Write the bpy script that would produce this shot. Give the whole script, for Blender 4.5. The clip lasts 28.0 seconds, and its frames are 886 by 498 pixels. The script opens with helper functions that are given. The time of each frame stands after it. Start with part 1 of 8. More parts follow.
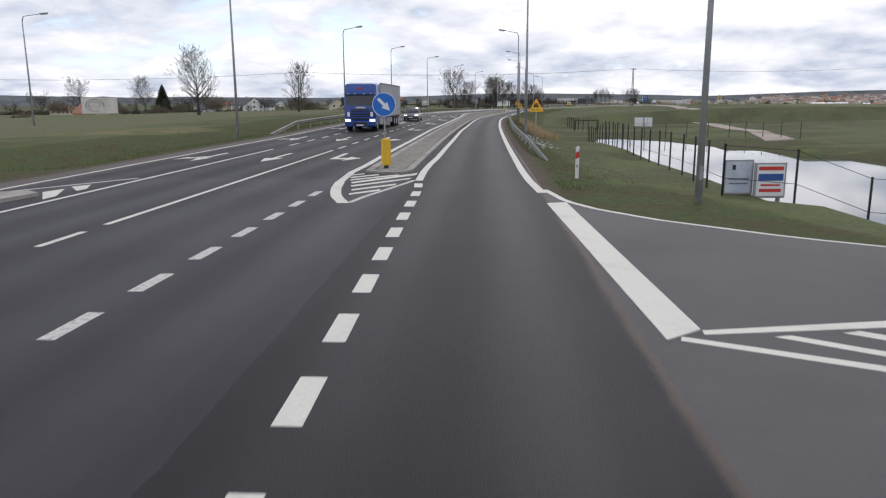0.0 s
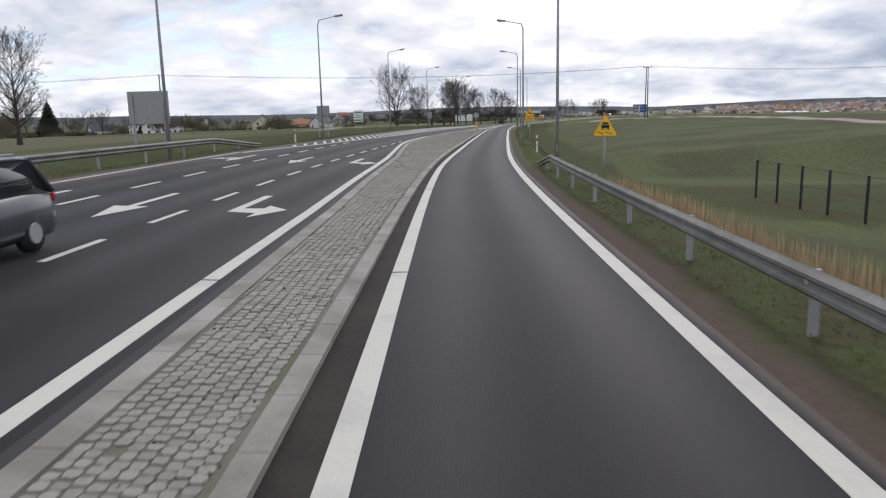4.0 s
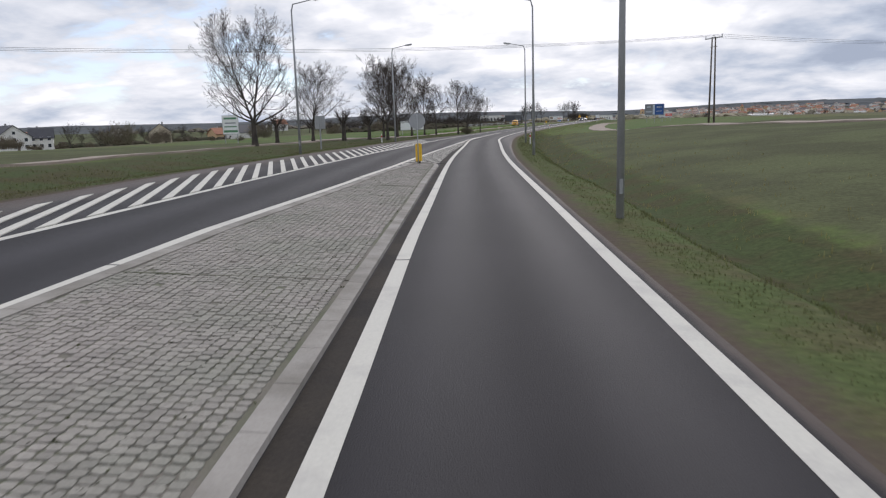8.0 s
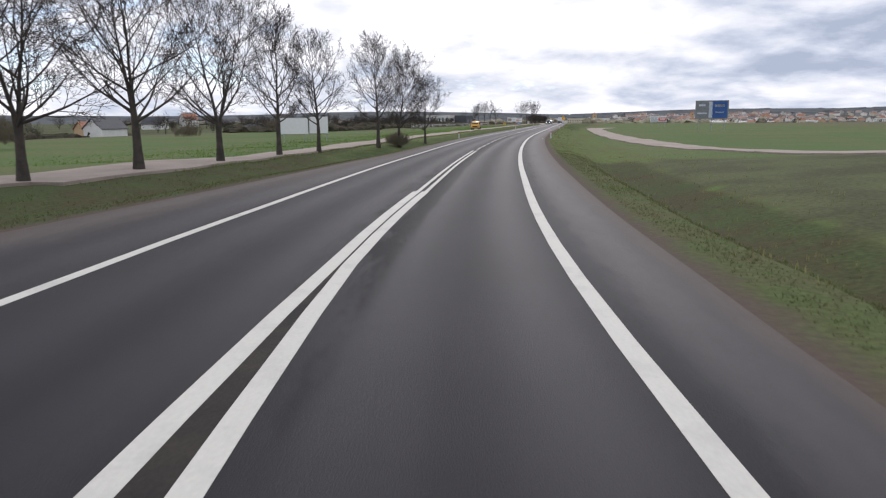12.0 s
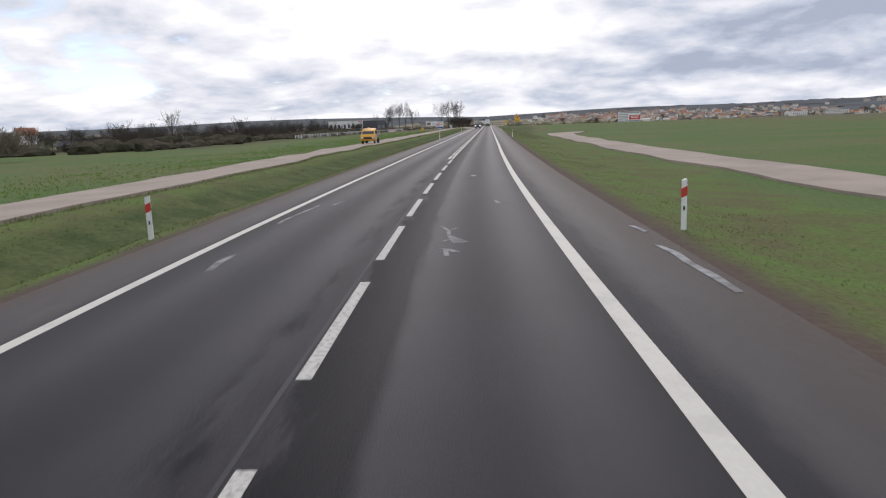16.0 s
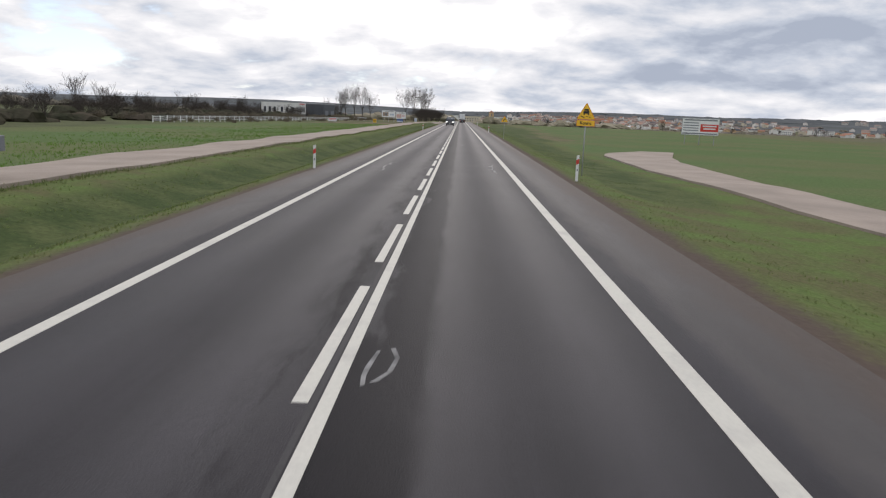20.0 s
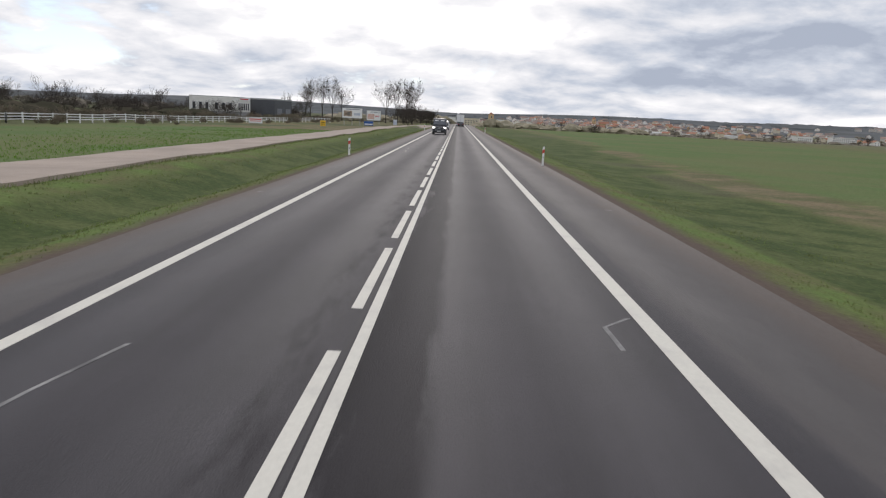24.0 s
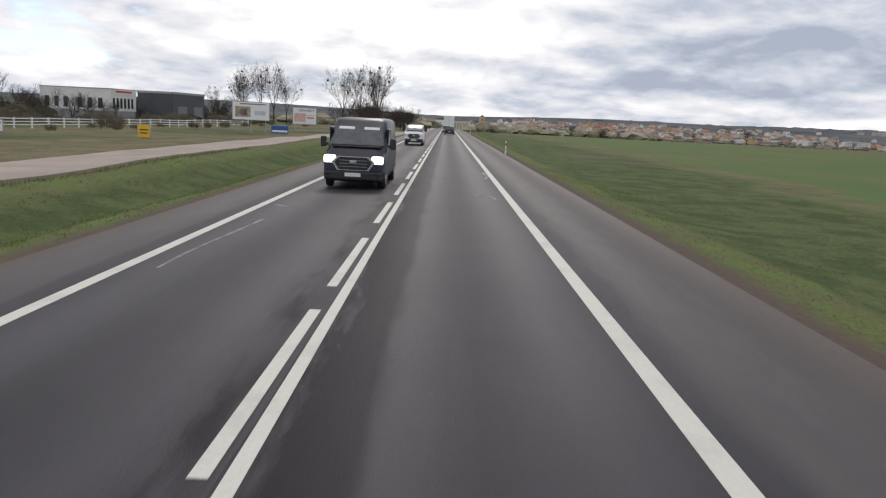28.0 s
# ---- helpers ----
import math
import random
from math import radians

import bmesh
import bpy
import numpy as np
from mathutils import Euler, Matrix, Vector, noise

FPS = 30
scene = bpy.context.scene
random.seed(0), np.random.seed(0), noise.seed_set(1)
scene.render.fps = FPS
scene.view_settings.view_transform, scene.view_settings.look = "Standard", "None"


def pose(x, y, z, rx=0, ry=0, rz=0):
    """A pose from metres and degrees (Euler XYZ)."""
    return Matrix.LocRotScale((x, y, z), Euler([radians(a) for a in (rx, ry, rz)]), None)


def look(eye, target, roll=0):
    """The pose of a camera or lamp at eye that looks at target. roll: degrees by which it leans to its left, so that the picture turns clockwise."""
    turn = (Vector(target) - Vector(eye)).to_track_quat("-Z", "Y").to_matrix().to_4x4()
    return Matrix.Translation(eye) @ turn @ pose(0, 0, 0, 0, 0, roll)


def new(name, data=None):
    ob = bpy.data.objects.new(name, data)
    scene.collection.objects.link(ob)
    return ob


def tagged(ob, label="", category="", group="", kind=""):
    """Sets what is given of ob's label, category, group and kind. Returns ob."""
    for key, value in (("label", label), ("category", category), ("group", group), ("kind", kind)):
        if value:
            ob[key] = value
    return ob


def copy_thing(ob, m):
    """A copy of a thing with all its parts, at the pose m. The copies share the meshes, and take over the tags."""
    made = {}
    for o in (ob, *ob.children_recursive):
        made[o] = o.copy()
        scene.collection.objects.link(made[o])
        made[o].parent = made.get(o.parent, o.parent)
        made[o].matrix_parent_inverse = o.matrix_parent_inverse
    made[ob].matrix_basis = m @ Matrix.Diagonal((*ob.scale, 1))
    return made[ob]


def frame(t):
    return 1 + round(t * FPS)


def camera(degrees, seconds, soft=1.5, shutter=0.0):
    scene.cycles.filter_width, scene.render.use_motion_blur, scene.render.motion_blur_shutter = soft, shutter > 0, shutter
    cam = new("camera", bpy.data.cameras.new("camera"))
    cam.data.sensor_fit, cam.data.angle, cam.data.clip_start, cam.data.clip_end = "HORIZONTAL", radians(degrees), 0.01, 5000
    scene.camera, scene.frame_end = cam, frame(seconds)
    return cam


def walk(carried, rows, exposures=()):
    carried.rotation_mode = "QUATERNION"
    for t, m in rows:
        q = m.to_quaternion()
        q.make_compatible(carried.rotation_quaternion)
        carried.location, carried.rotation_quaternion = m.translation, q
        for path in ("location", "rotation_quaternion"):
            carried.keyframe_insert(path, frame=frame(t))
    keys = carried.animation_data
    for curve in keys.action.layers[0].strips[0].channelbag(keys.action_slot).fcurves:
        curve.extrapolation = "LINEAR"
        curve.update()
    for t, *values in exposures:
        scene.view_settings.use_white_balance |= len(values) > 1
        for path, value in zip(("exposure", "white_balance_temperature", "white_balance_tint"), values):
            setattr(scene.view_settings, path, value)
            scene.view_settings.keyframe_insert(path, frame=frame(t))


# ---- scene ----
cam = camera(62.84, 28.0, soft=1.2, shutter=0.08)
PATH = [
    (0, (67.152, 14.622, 2.378), (63.629, 23.769, 0.397), -0.31),
    (0.5, (63.971, 23.549, 2.375), (60.475, 32.722, 0.470), -0.87),
    (1, (60.735, 32.531, 2.385), (57.264, 41.719, 0.506), -1.57),
    (1.5, (57.679, 41.576, 2.334), (54.251, 50.783, 0.467), -1.06),
    (2, (54.705, 50.665, 2.310), (51.382, 59.896, 0.375), -0.76),
    (2.5, (51.728, 59.751, 2.326), (48.453, 69.011, 0.447), -1.13),
    (3, (48.792, 68.845, 2.368), (45.618, 78.146, 0.518), -1.16),
    (3.5, (45.893, 77.937, 2.325), (42.821, 87.278, 0.502), -1.20),
    (5.5, (34.983, 114.287, 2.314), (32.297, 123.759, 0.562), -1.53),
    (6, (32.806, 123.535, 2.337), (30.196, 133.026, 0.577), -1.84),
    (6.5, (30.678, 132.771, 2.318), (28.112, 142.284, 0.611), -2.23),
    (7, (28.596, 142.030, 2.320), (26.077, 151.557, 0.618), -2.11),
    (7.5, (26.493, 151.328, 2.313), (24.012, 160.865, 0.616), -2.04),
    (8, (24.445, 160.728, 2.318), (22.001, 170.269, 0.587), -1.82),
    (8.5, (22.375, 170.196, 2.342), (19.956, 179.748, 0.639), -1.99),
    (9, (20.382, 179.759, 2.371), (17.986, 189.318, 0.673), -2.16),
    (9.5, (18.322, 189.328, 2.347), (15.984, 198.897, 0.623), -2.15),
    (10, (16.343, 199.004, 2.329), (14.121, 208.601, 0.605), -1.80),
    (10.5, (14.518, 208.811, 2.300), (12.405, 218.428, 0.557), -1.83),
    (11, (12.713, 218.717, 2.277), (10.742, 228.367, 0.551), -1.08),
    (11.5, (10.872, 228.659, 2.293), (9.011, 238.333, 0.579), -0.91),
    (12, (9.210, 238.637, 2.275), (7.512, 248.336, 0.527), -0.38),
    (12.5, (7.752, 248.596, 2.293), (6.232, 258.328, 0.567), -0.25),
    (14.5, (3.958, 288.526, 2.299), (3.084, 298.341, 0.594), -1.64),
    (15, (3.351, 298.704, 2.333), (2.588, 308.528, 0.626), -2.09),
    (15.5, (2.888, 308.925, 2.332), (2.156, 318.739, 0.560), -2.28),
    (16, (2.515, 319.203, 2.319), (1.843, 329.034, 0.614), -2.07),
    (16.5, (2.168, 329.546, 2.322), (1.534, 339.358, 0.497), -1.95),
    (17, (1.823, 339.944, 2.316), (1.272, 349.767, 0.528), -0.94),
    (17.5, (1.489, 350.389, 2.350), (1.049, 360.220, 0.574), -0.16),
    (18, (1.274, 360.875, 2.391), (0.958, 370.713, 0.628), 0.73),
    (18.5, (1.192, 371.394, 2.379), (0.983, 381.230, 0.588), 1.31),
    (19, (1.172, 381.960, 2.365), (1.003, 391.798, 0.585), 1.70),
    (19.5, (1.146, 392.603, 2.384), (0.971, 402.436, 0.575), 1.93),
    (20, (1.082, 403.338, 2.408), (0.916, 413.173, 0.607), 2.28),
    (20.5, (1.048, 414.190, 2.381), (0.888, 424.025, 0.581), 2.22),
    (21, (1.013, 425.216, 2.375), (0.857, 435.042, 0.526), 2.52),
    (21.5, (0.971, 436.212, 2.377), (0.810, 446.042, 0.548), 2.54),
    (23.5, (0.937, 479.118, 2.392), (0.826, 488.954, 0.588), 2.64),
    (24, (0.963, 489.431, 2.367), (0.848, 499.272, 0.591), 2.87),
    (24.5, (0.978, 499.699, 2.353), (0.900, 509.534, 0.544), 3.15),
    (25, (1.012, 509.955, 2.351), (0.938, 519.798, 0.585), 3.02),
    (25.5, (1.055, 520.209, 2.354), (1.004, 530.051, 0.583), 2.79),
    (26, (1.157, 530.397, 2.347), (1.115, 540.240, 0.582), 2.61),
    (26.5, (1.236, 540.538, 2.347), (1.208, 550.385, 0.607), 2.75),
    (27, (1.292, 550.653, 2.345), (1.277, 560.497, 0.587), 2.61),
    (27.5, (1.306, 560.756, 2.334), (1.326, 570.609, 0.628), 2.75),
    (28, (1.324, 570.857, 2.334), (1.355, 580.706, 0.604), 2.89),
]
walk(cam, [(t, look(eye, target, roll)) for t, eye, target, roll in PATH], [(0, 0.05, 6180, 15), (3, 0.03, 6180, 15), (6, -0.08, 6180, 15), (9, -0.06, 6180, 15), (11, -0.04, 6180, 16), (12.2, 0.12, 6180, 16), (15, 0.09, 6230, 16), (17, -0.06, 6340, 15), (21, 0.0, 6430, 14), (28, 0.0, 6430, 14)])

# ---- light ----
world = bpy.data.worlds.new("world")
scene.world = world
world.use_nodes = True
wn, wl = world.node_tree.nodes, world.node_tree.links
wn.clear()


def wnode(kind, **kw):
    n = wn.new(kind)
    for k, v in kw.items():
        n.inputs[k].default_value = v
    return n


SUN_EL, SUN_AZ = radians(38), radians(2)
sky = wn.new("ShaderNodeTexSky")
sky.sky_type, sky.sun_disc = "NISHITA", False
sky.sun_elevation, sky.sun_rotation = SUN_EL, SUN_AZ
sky.air_density, sky.dust_density = 1.0, 0.2
skys = wnode("ShaderNodeBackground", Strength=0.06)
wl.new(sky.outputs[0], skys.inputs[0])
tc = wn.new("ShaderNodeTexCoord")
sep = wn.new("ShaderNodeSeparateXYZ")
wl.new(tc.outputs["Generated"], sep.inputs[0])


def calc(op, a, b=0.0, c=None):
    n = wn.new("ShaderNodeMath")
    n.operation = op
    for k, v in enumerate((a, b, c)):
        if isinstance(v, (int, float)):
            n.inputs[k].default_value = v
        elif v is not None:
            wl.new(v, n.inputs[k])
    return n.outputs[0]


def ramp(src, *stops):
    r = wn.new("ShaderNodeValToRGB")
    r.color_ramp.elements[0].position, r.color_ramp.elements[0].color = stops[0][0], (*stops[0][1], 1)
    r.color_ramp.elements[1].position, r.color_ramp.elements[1].color = stops[-1][0], (*stops[-1][1], 1)
    for p, c in stops[1:-1]:
        r.color_ramp.elements.new(p).color = (*c, 1)
    wl.new(src, r.inputs[0])
    return r


def step_up(src, a, b):
    """0 below a, 1 above b, eased between."""
    r = wn.new("ShaderNodeMapRange")
    r.interpolation_type = "SMOOTHSTEP"
    r.inputs["From Min"].default_value, r.inputs["From Max"].default_value = a, b
    wl.new(src, r.inputs[0])
    return r.outputs[0]


east, north, height = sep.outputs[0], sep.outputs[1], calc("MAXIMUM", sep.outputs[2], 0.0)


def cloud_noise(lift, base, scale, detail, rough, seed, tall=1.0):
    """Noise on a cloud deck seen from below: flatter and smaller towards the horizon; lift looks a little higher up."""
    far = calc("DIVIDE", 1.0, calc("ADD", height, base + lift))
    c = wn.new("ShaderNodeCombineXYZ")
    wl.new(calc("MULTIPLY_ADD", east, far, seed), c.inputs[0])
    wl.new(calc("MULTIPLY_ADD", calc("MULTIPLY", north, far), tall, seed * 0.7), c.inputs[1])
    n = wnode("ShaderNodeTexNoise", Scale=scale, Detail=detail, Roughness=rough, Distortion=0.25)
    wl.new(c.outputs[0], n.inputs["Vector"])
    return n.outputs[0]


# heaps with pale tops and blue grey bases, on a broken deck
heap = cloud_noise(0.0, 0.26, 2.9, 7, 0.55, 4.3)
heap_up = cloud_noise(0.022, 0.26, 2.9, 7, 0.55, 4.3)
fine = cloud_noise(0.0, 0.13, 1.6, 5, 0.55, 11.7)
bulk = cloud_noise(0.0, 0.40, 1.5, 3, 0.5, 9.2)
relief = calc("SUBTRACT", heap, heap_up)
# brightest below the hidden sun, thick and grey to the east of it
sunny = calc("MULTIPLY", calc("POWER", 2.718, calc("MULTIPLY", calc("POWER", calc("ABSOLUTE", calc("ADD", east, 0.03)), 2.0), -15.0)), step_up(north, 0.0, 0.5))
sunny = calc("MULTIPLY", sunny, step_up(height, 0.04, 0.12))
thick = calc("MULTIPLY", calc("MULTIPLY", step_up(east, 0.06, 0.30), step_up(height, 0.02, 0.09)), step_up(north, 0.2, 0.6))
low = calc("SUBTRACT", 1.0, step_up(height, 0.0, 0.05))
lightness = calc("ADD", calc("MULTIPLY_ADD", relief, 1.6, 0.61), calc("MULTIPLY_ADD", calc("SUBTRACT", bulk, 0.5), -0.7, calc("MULTIPLY", calc("SUBTRACT", fine, 0.5), 0.55)))
lightness = calc("ADD", lightness, calc("MULTIPLY", sunny, 0.62))
lightness = calc("ADD", lightness, calc("MULTIPLY", thick, -0.40))
lightness = calc("ADD", lightness, calc("MULTIPLY", low, 0.06))
tint = ramp(lightness, (0.12, (0.42, 0.475, 0.56)), (0.36, (0.575, 0.63, 0.70)), (0.58, (0.77, 0.795, 0.82)), (0.86, (0.96, 0.965, 0.955)), (1.0, (1.12, 1.11, 1.10)))
clouds = wnode("ShaderNodeBackground", Strength=1.0)
wl.new(tint.outputs[0], clouds.inputs[0])
# hazy blue in the gaps
mask = step_up(calc("ADD", calc("MULTIPLY_ADD", bulk, 0.55, calc("ADD", heap, 0.05)), calc("ADD", calc("MULTIPLY", low, 0.3), calc("MULTIPLY", calc("ADD", thick, sunny), 0.3))), 0.66, 0.80)
gap = wn.new("ShaderNodeAddShader")
veil = wnode("ShaderNodeBackground", Color=(0.60, 0.67, 0.79, 1), Strength=0.76)
wl.new(skys.outputs[0], gap.inputs[0])
wl.new(veil.outputs[0], gap.inputs[1])
mixw = wn.new("ShaderNodeMixShader")
wl.new(mask, mixw.inputs[0])
wl.new(gap.outputs[0], mixw.inputs[1])
wl.new(clouds.outputs[0], mixw.inputs[2])
wout = wn.new("ShaderNodeOutputWorld")
wl.new(mixw.outputs[0], wout.inputs[0])

sun = new("sun", bpy.data.lights.new("sun", "SUN"))
sun.data.energy, sun.data.angle, sun.data.color = 0.9, radians(14), (1.0, 0.93, 0.84)
sun.matrix_world = look((0, 0, 60), (-60 * math.sin(SUN_AZ) * math.cos(SUN_EL), -60 * math.cos(SUN_AZ) * math.cos(SUN_EL), 60 - 60 * math.sin(SUN_EL)))
scene.view_settings.exposure = 0.0

# ---- materials ----
MATS = {}


def mat(name, color, rough=0.8, metal=0.0, var=0.25, scale=3.0, fine=40.0, bump=0.3, other=None, patch=0.5, island=0.0, emit=0.0, spec=0.5, obj=0.0, coat=0.0):
    """A procedural surface: base colour, a second colour in patches, grain and bump at real size, in metres."""
    if name in MATS:
        return MATS[name]
    m = bpy.data.materials.new(name)
    m.use_nodes = True
    n, l = m.node_tree.nodes, m.node_tree.links
    b = n["Principled BSDF"]
    b.inputs["Roughness"].default_value, b.inputs["Metallic"].default_value = rough, metal
    b.inputs["Specular IOR Level"].default_value = spec
    b.inputs["Coat Weight"].default_value = coat
    geo = n.new("ShaderNodeNewGeometry")
    src = geo.outputs["Position"]

    def noise_at(s, d=5, r=0.6):
        t = n.new("ShaderNodeTexNoise")
        t.inputs["Scale"].default_value, t.inputs["Detail"].default_value, t.inputs["Roughness"].default_value = s, d, r
        l.new(src, t.inputs["Vector"])
        return t

    big, small = noise_at(scale), noise_at(fine, 3)
    mix = n.new("ShaderNodeMix")
    mix.data_type = "RGBA"
    dark = other or tuple(c * (1 - var) for c in color)
    mix.inputs["A"].default_value, mix.inputs["B"].default_value = (*color, 1), (*dark, 1)
    rr = n.new("ShaderNodeMapRange")
    rr.inputs["From Min"].default_value, rr.inputs["From Max"].default_value = patch - 0.12, patch + 0.12
    l.new(big.outputs[0], rr.inputs[0])
    l.new(rr.outputs[0], mix.inputs["Factor"])
    grain = n.new("ShaderNodeMix")
    grain.data_type, grain.blend_type = "RGBA", "MULTIPLY"
    grain.inputs["Factor"].default_value = 1.0
    l.new(mix.outputs["Result"], grain.inputs["A"])
    g = n.new("ShaderNodeMapRange")
    g.inputs["To Min"].default_value, g.inputs["To Max"].default_value = 1 - var, 1 + var
    l.new(small.outputs[0], g.inputs[0])
    l.new(g.outputs[0], grain.inputs["B"])
    last = grain.outputs["Result"]
    for amount, out in ((island, geo.outputs["Random Per Island"]), (obj, None)):
        if amount:
            if out is None:
                out = n.new("ShaderNodeObjectInfo").outputs["Random"]
            k = n.new("ShaderNodeMapRange")
            k.inputs["To Min"].default_value, k.inputs["To Max"].default_value = 1 - amount, 1 + amount
            l.new(out, k.inputs[0])
            mm = n.new("ShaderNodeMix")
            mm.data_type, mm.blend_type = "RGBA", "MULTIPLY"
            mm.inputs["Factor"].default_value = 1.0
            l.new(last, mm.inputs["A"])
            l.new(k.outputs[0], mm.inputs["B"])
            last = mm.outputs["Result"]
    l.new(last, b.inputs["Base Color"])
    if bump:
        bp = n.new("ShaderNodeBump")
        bp.inputs["Strength"].default_value, bp.inputs["Distance"].default_value = bump, 0.02
        l.new(small.outputs[0], bp.inputs["Height"])
        l.new(bp.outputs[0], b.inputs["Normal"])
    if emit:
        b.inputs["Emission Color"].default_value, b.inputs["Emission Strength"].default_value = (*color, 1), emit
    MATS[name] = m
    return m


ASPHALT = mat("asphalt", (0.0220, 0.0198, 0.0232), 0.8, var=0.5, scale=0.25, fine=60, other=(0.0165, 0.0150, 0.0177), bump=0.4, spec=0.24)
SEAM = mat("bitumen_seam", (0.036, 0.034, 0.036), 0.75, var=0.25, scale=0.5, fine=30, other=(0.043, 0.040, 0.043), bump=0.3, spec=0.35)
PAINT = mat("road_paint", (0.60, 0.58, 0.515), 0.75, var=0.14, scale=1.2, fine=22, other=(0.49, 0.47, 0.43), patch=0.62, bump=0.15)
PAINT_WORN = mat("worn_road_paint", (0.54, 0.525, 0.48), 0.8, var=0.2, scale=15.0, fine=40, other=(0.15, 0.145, 0.14), patch=0.6, bump=0.2)
CHALK = mat("crack_filler", (0.28, 0.275, 0.27), 0.9, var=0.35, scale=2, fine=25, other=(0.11, 0.108, 0.108))
CONCRETE = mat("kerb_concrete", (0.345, 0.322, 0.290), 0.9, var=0.2, scale=0.9, fine=30, other=(0.225, 0.208, 0.180), bump=0.3, obj=0.08)
PAVER = mat("paving_concrete", (0.292, 0.266, 0.238), 0.92, var=0.35, scale=0.4, fine=30, other=(0.245, 0.237, 0.20), bump=0.5, island=0.14, obj=0.10)
JOINT = mat("paving_joint", (0.185, 0.167, 0.14), 0.95, var=0.4, scale=0.6, fine=30, other=(0.125, 0.13, 0.085))
# grey lifted and cooled: distance haze is mixed into the woods' base colour
WOODS = mat("hazed_far_woods", (0.150, 0.158, 0.165), 1.0, var=0.3, scale=0.006, fine=0.05, other=(0.115, 0.122, 0.122), bump=0.0, spec=0.0)
TRACK = mat("sandy_track", (0.36, 0.295, 0.245), 0.95, var=0.2, scale=0.3, fine=15, other=(0.285, 0.235, 0.195), bump=0.4)
EARTH = mat("dark_earth", (0.075, 0.062, 0.048), 0.95, var=0.4, scale=0.6, fine=20, bump=0.8)
STEEL = mat("galvanised_steel", (0.36, 0.365, 0.365), 0.6, 0.25, var=0.12, scale=1.5, fine=20, bump=0.05, obj=0.1)
RAILM = mat("weathered_rail", (0.23, 0.225, 0.21), 0.65, 0.35, var=0.3, scale=0.8, fine=14, other=(0.15, 0.145, 0.125), bump=0.08)
WHITE = mat("white_plastic", (0.78, 0.78, 0.76), 0.5, var=0.06, scale=3, fine=30, bump=0.05)
RED = mat("red_reflector", (0.55, 0.045, 0.03), 0.4, var=0.08)
BLACK = mat("black_plastic", (0.02, 0.02, 0.021), 0.5, var=0.1)
YELLOW = mat("yellow_plastic", (0.78, 0.47, 0.02), 0.5, var=0.1, scale=2, fine=20, bump=0.05)
SIGNY = mat("sign_yellow", (0.95, 0.55, 0.03), 0.45, var=0.05)
BLUE = mat("sign_blue", (0.015, 0.16, 0.58), 0.45, var=0.05)
SIGNW = mat("sign_white", (0.8, 0.8, 0.79), 0.45, var=0.05)
SIGNBACK = mat("sign_back_grey", (0.36, 0.37, 0.37), 0.5, 0.4, var=0.08)
BARK = mat("bark", (0.085, 0.072, 0.06), 0.95, var=0.35, scale=2.5, fine=25, other=(0.055, 0.05, 0.043), bump=0.8, spec=0.2)
TWIG = mat("twigs", (0.078, 0.066, 0.057), 0.95, var=0.2, scale=1, fine=10, bump=0.0, spec=0.1)
BUSH = mat("bare_bush", (0.25, 0.205, 0.16), 0.95, var=0.3, scale=0.3, fine=5, other=(0.21, 0.19, 0.13), bump=0.0, spec=0.1)
REED = mat("dry_reed", (0.42, 0.32, 0.19), 0.95, var=0.2, scale=1, fine=10, bump=0.0, spec=0.1, island=0.3)
BLADE_DULL = mat("dull_blades", (0.128, 0.155, 0.062), 0.9, var=0.3, scale=0.5, fine=4, other=(0.140, 0.138, 0.070), bump=0.0, spec=0.1, island=0.35)
BLADE = mat("grass_blades", (0.150, 0.205, 0.066), 0.9, var=0.3, scale=0.5, fine=4, other=(0.165, 0.178, 0.078), bump=0.0, spec=0.1, island=0.35)
WOODPOLE = mat("weathered_wood", (0.16, 0.135, 0.11), 0.9, var=0.25, scale=1, fine=15)
PLASTER = mat("white_render", (0.76, 0.75, 0.71), 0.85, var=0.05, scale=0.4, fine=12, other=(0.68, 0.67, 0.63), bump=0.1)
PLASTERG = mat("grey_render", (0.33, 0.33, 0.33), 0.85, var=0.1, scale=0.4, fine=12, bump=0.1)
TILE_RED = mat("red_roof", (0.36, 0.165, 0.10), 0.8, var=0.15, scale=0.6, fine=6)
TILE_DARK = mat("dark_roof", (0.075, 0.075, 0.085), 0.75, var=0.15, scale=0.6, fine=6)
PANE = mat("window_pane", (0.035, 0.04, 0.05), 0.12, var=0.1, spec=0.8, bump=0)
WATER = mat("pond_water", (0.05, 0.055, 0.05), 0.04, var=0.1, scale=0.4, fine=3, bump=0.03, spec=1.0)
WIRE = mat("cable", (0.04, 0.04, 0.04), 0.6, var=0.1)
RUBBER = mat("tyre_rubber", (0.018, 0.018, 0.018), 0.85, var=0.15, bump=0.1)
GLASS = mat("dark_car_glass", (0.02, 0.024, 0.03), 0.06, var=0.05, spec=0.8, bump=0)
LAMPGLASS = mat("lamp_lens", (0.75, 0.75, 0.73), 0.15, var=0.05, bump=0)
HEADLIGHT = mat("lit_headlight", (1.0, 0.97, 0.9), 0.2, var=0.02, bump=0, emit=1.8)
TAIL = mat("red_lens", (0.4, 0.02, 0.02), 0.2, var=0.05, bump=0)
CHROME = mat("chrome", (0.6, 0.6, 0.6), 0.2, 1.0, var=0.05, bump=0)
PLATE = mat("plate_white", (0.7, 0.7, 0.68), 0.5, var=0.05, bump=0)


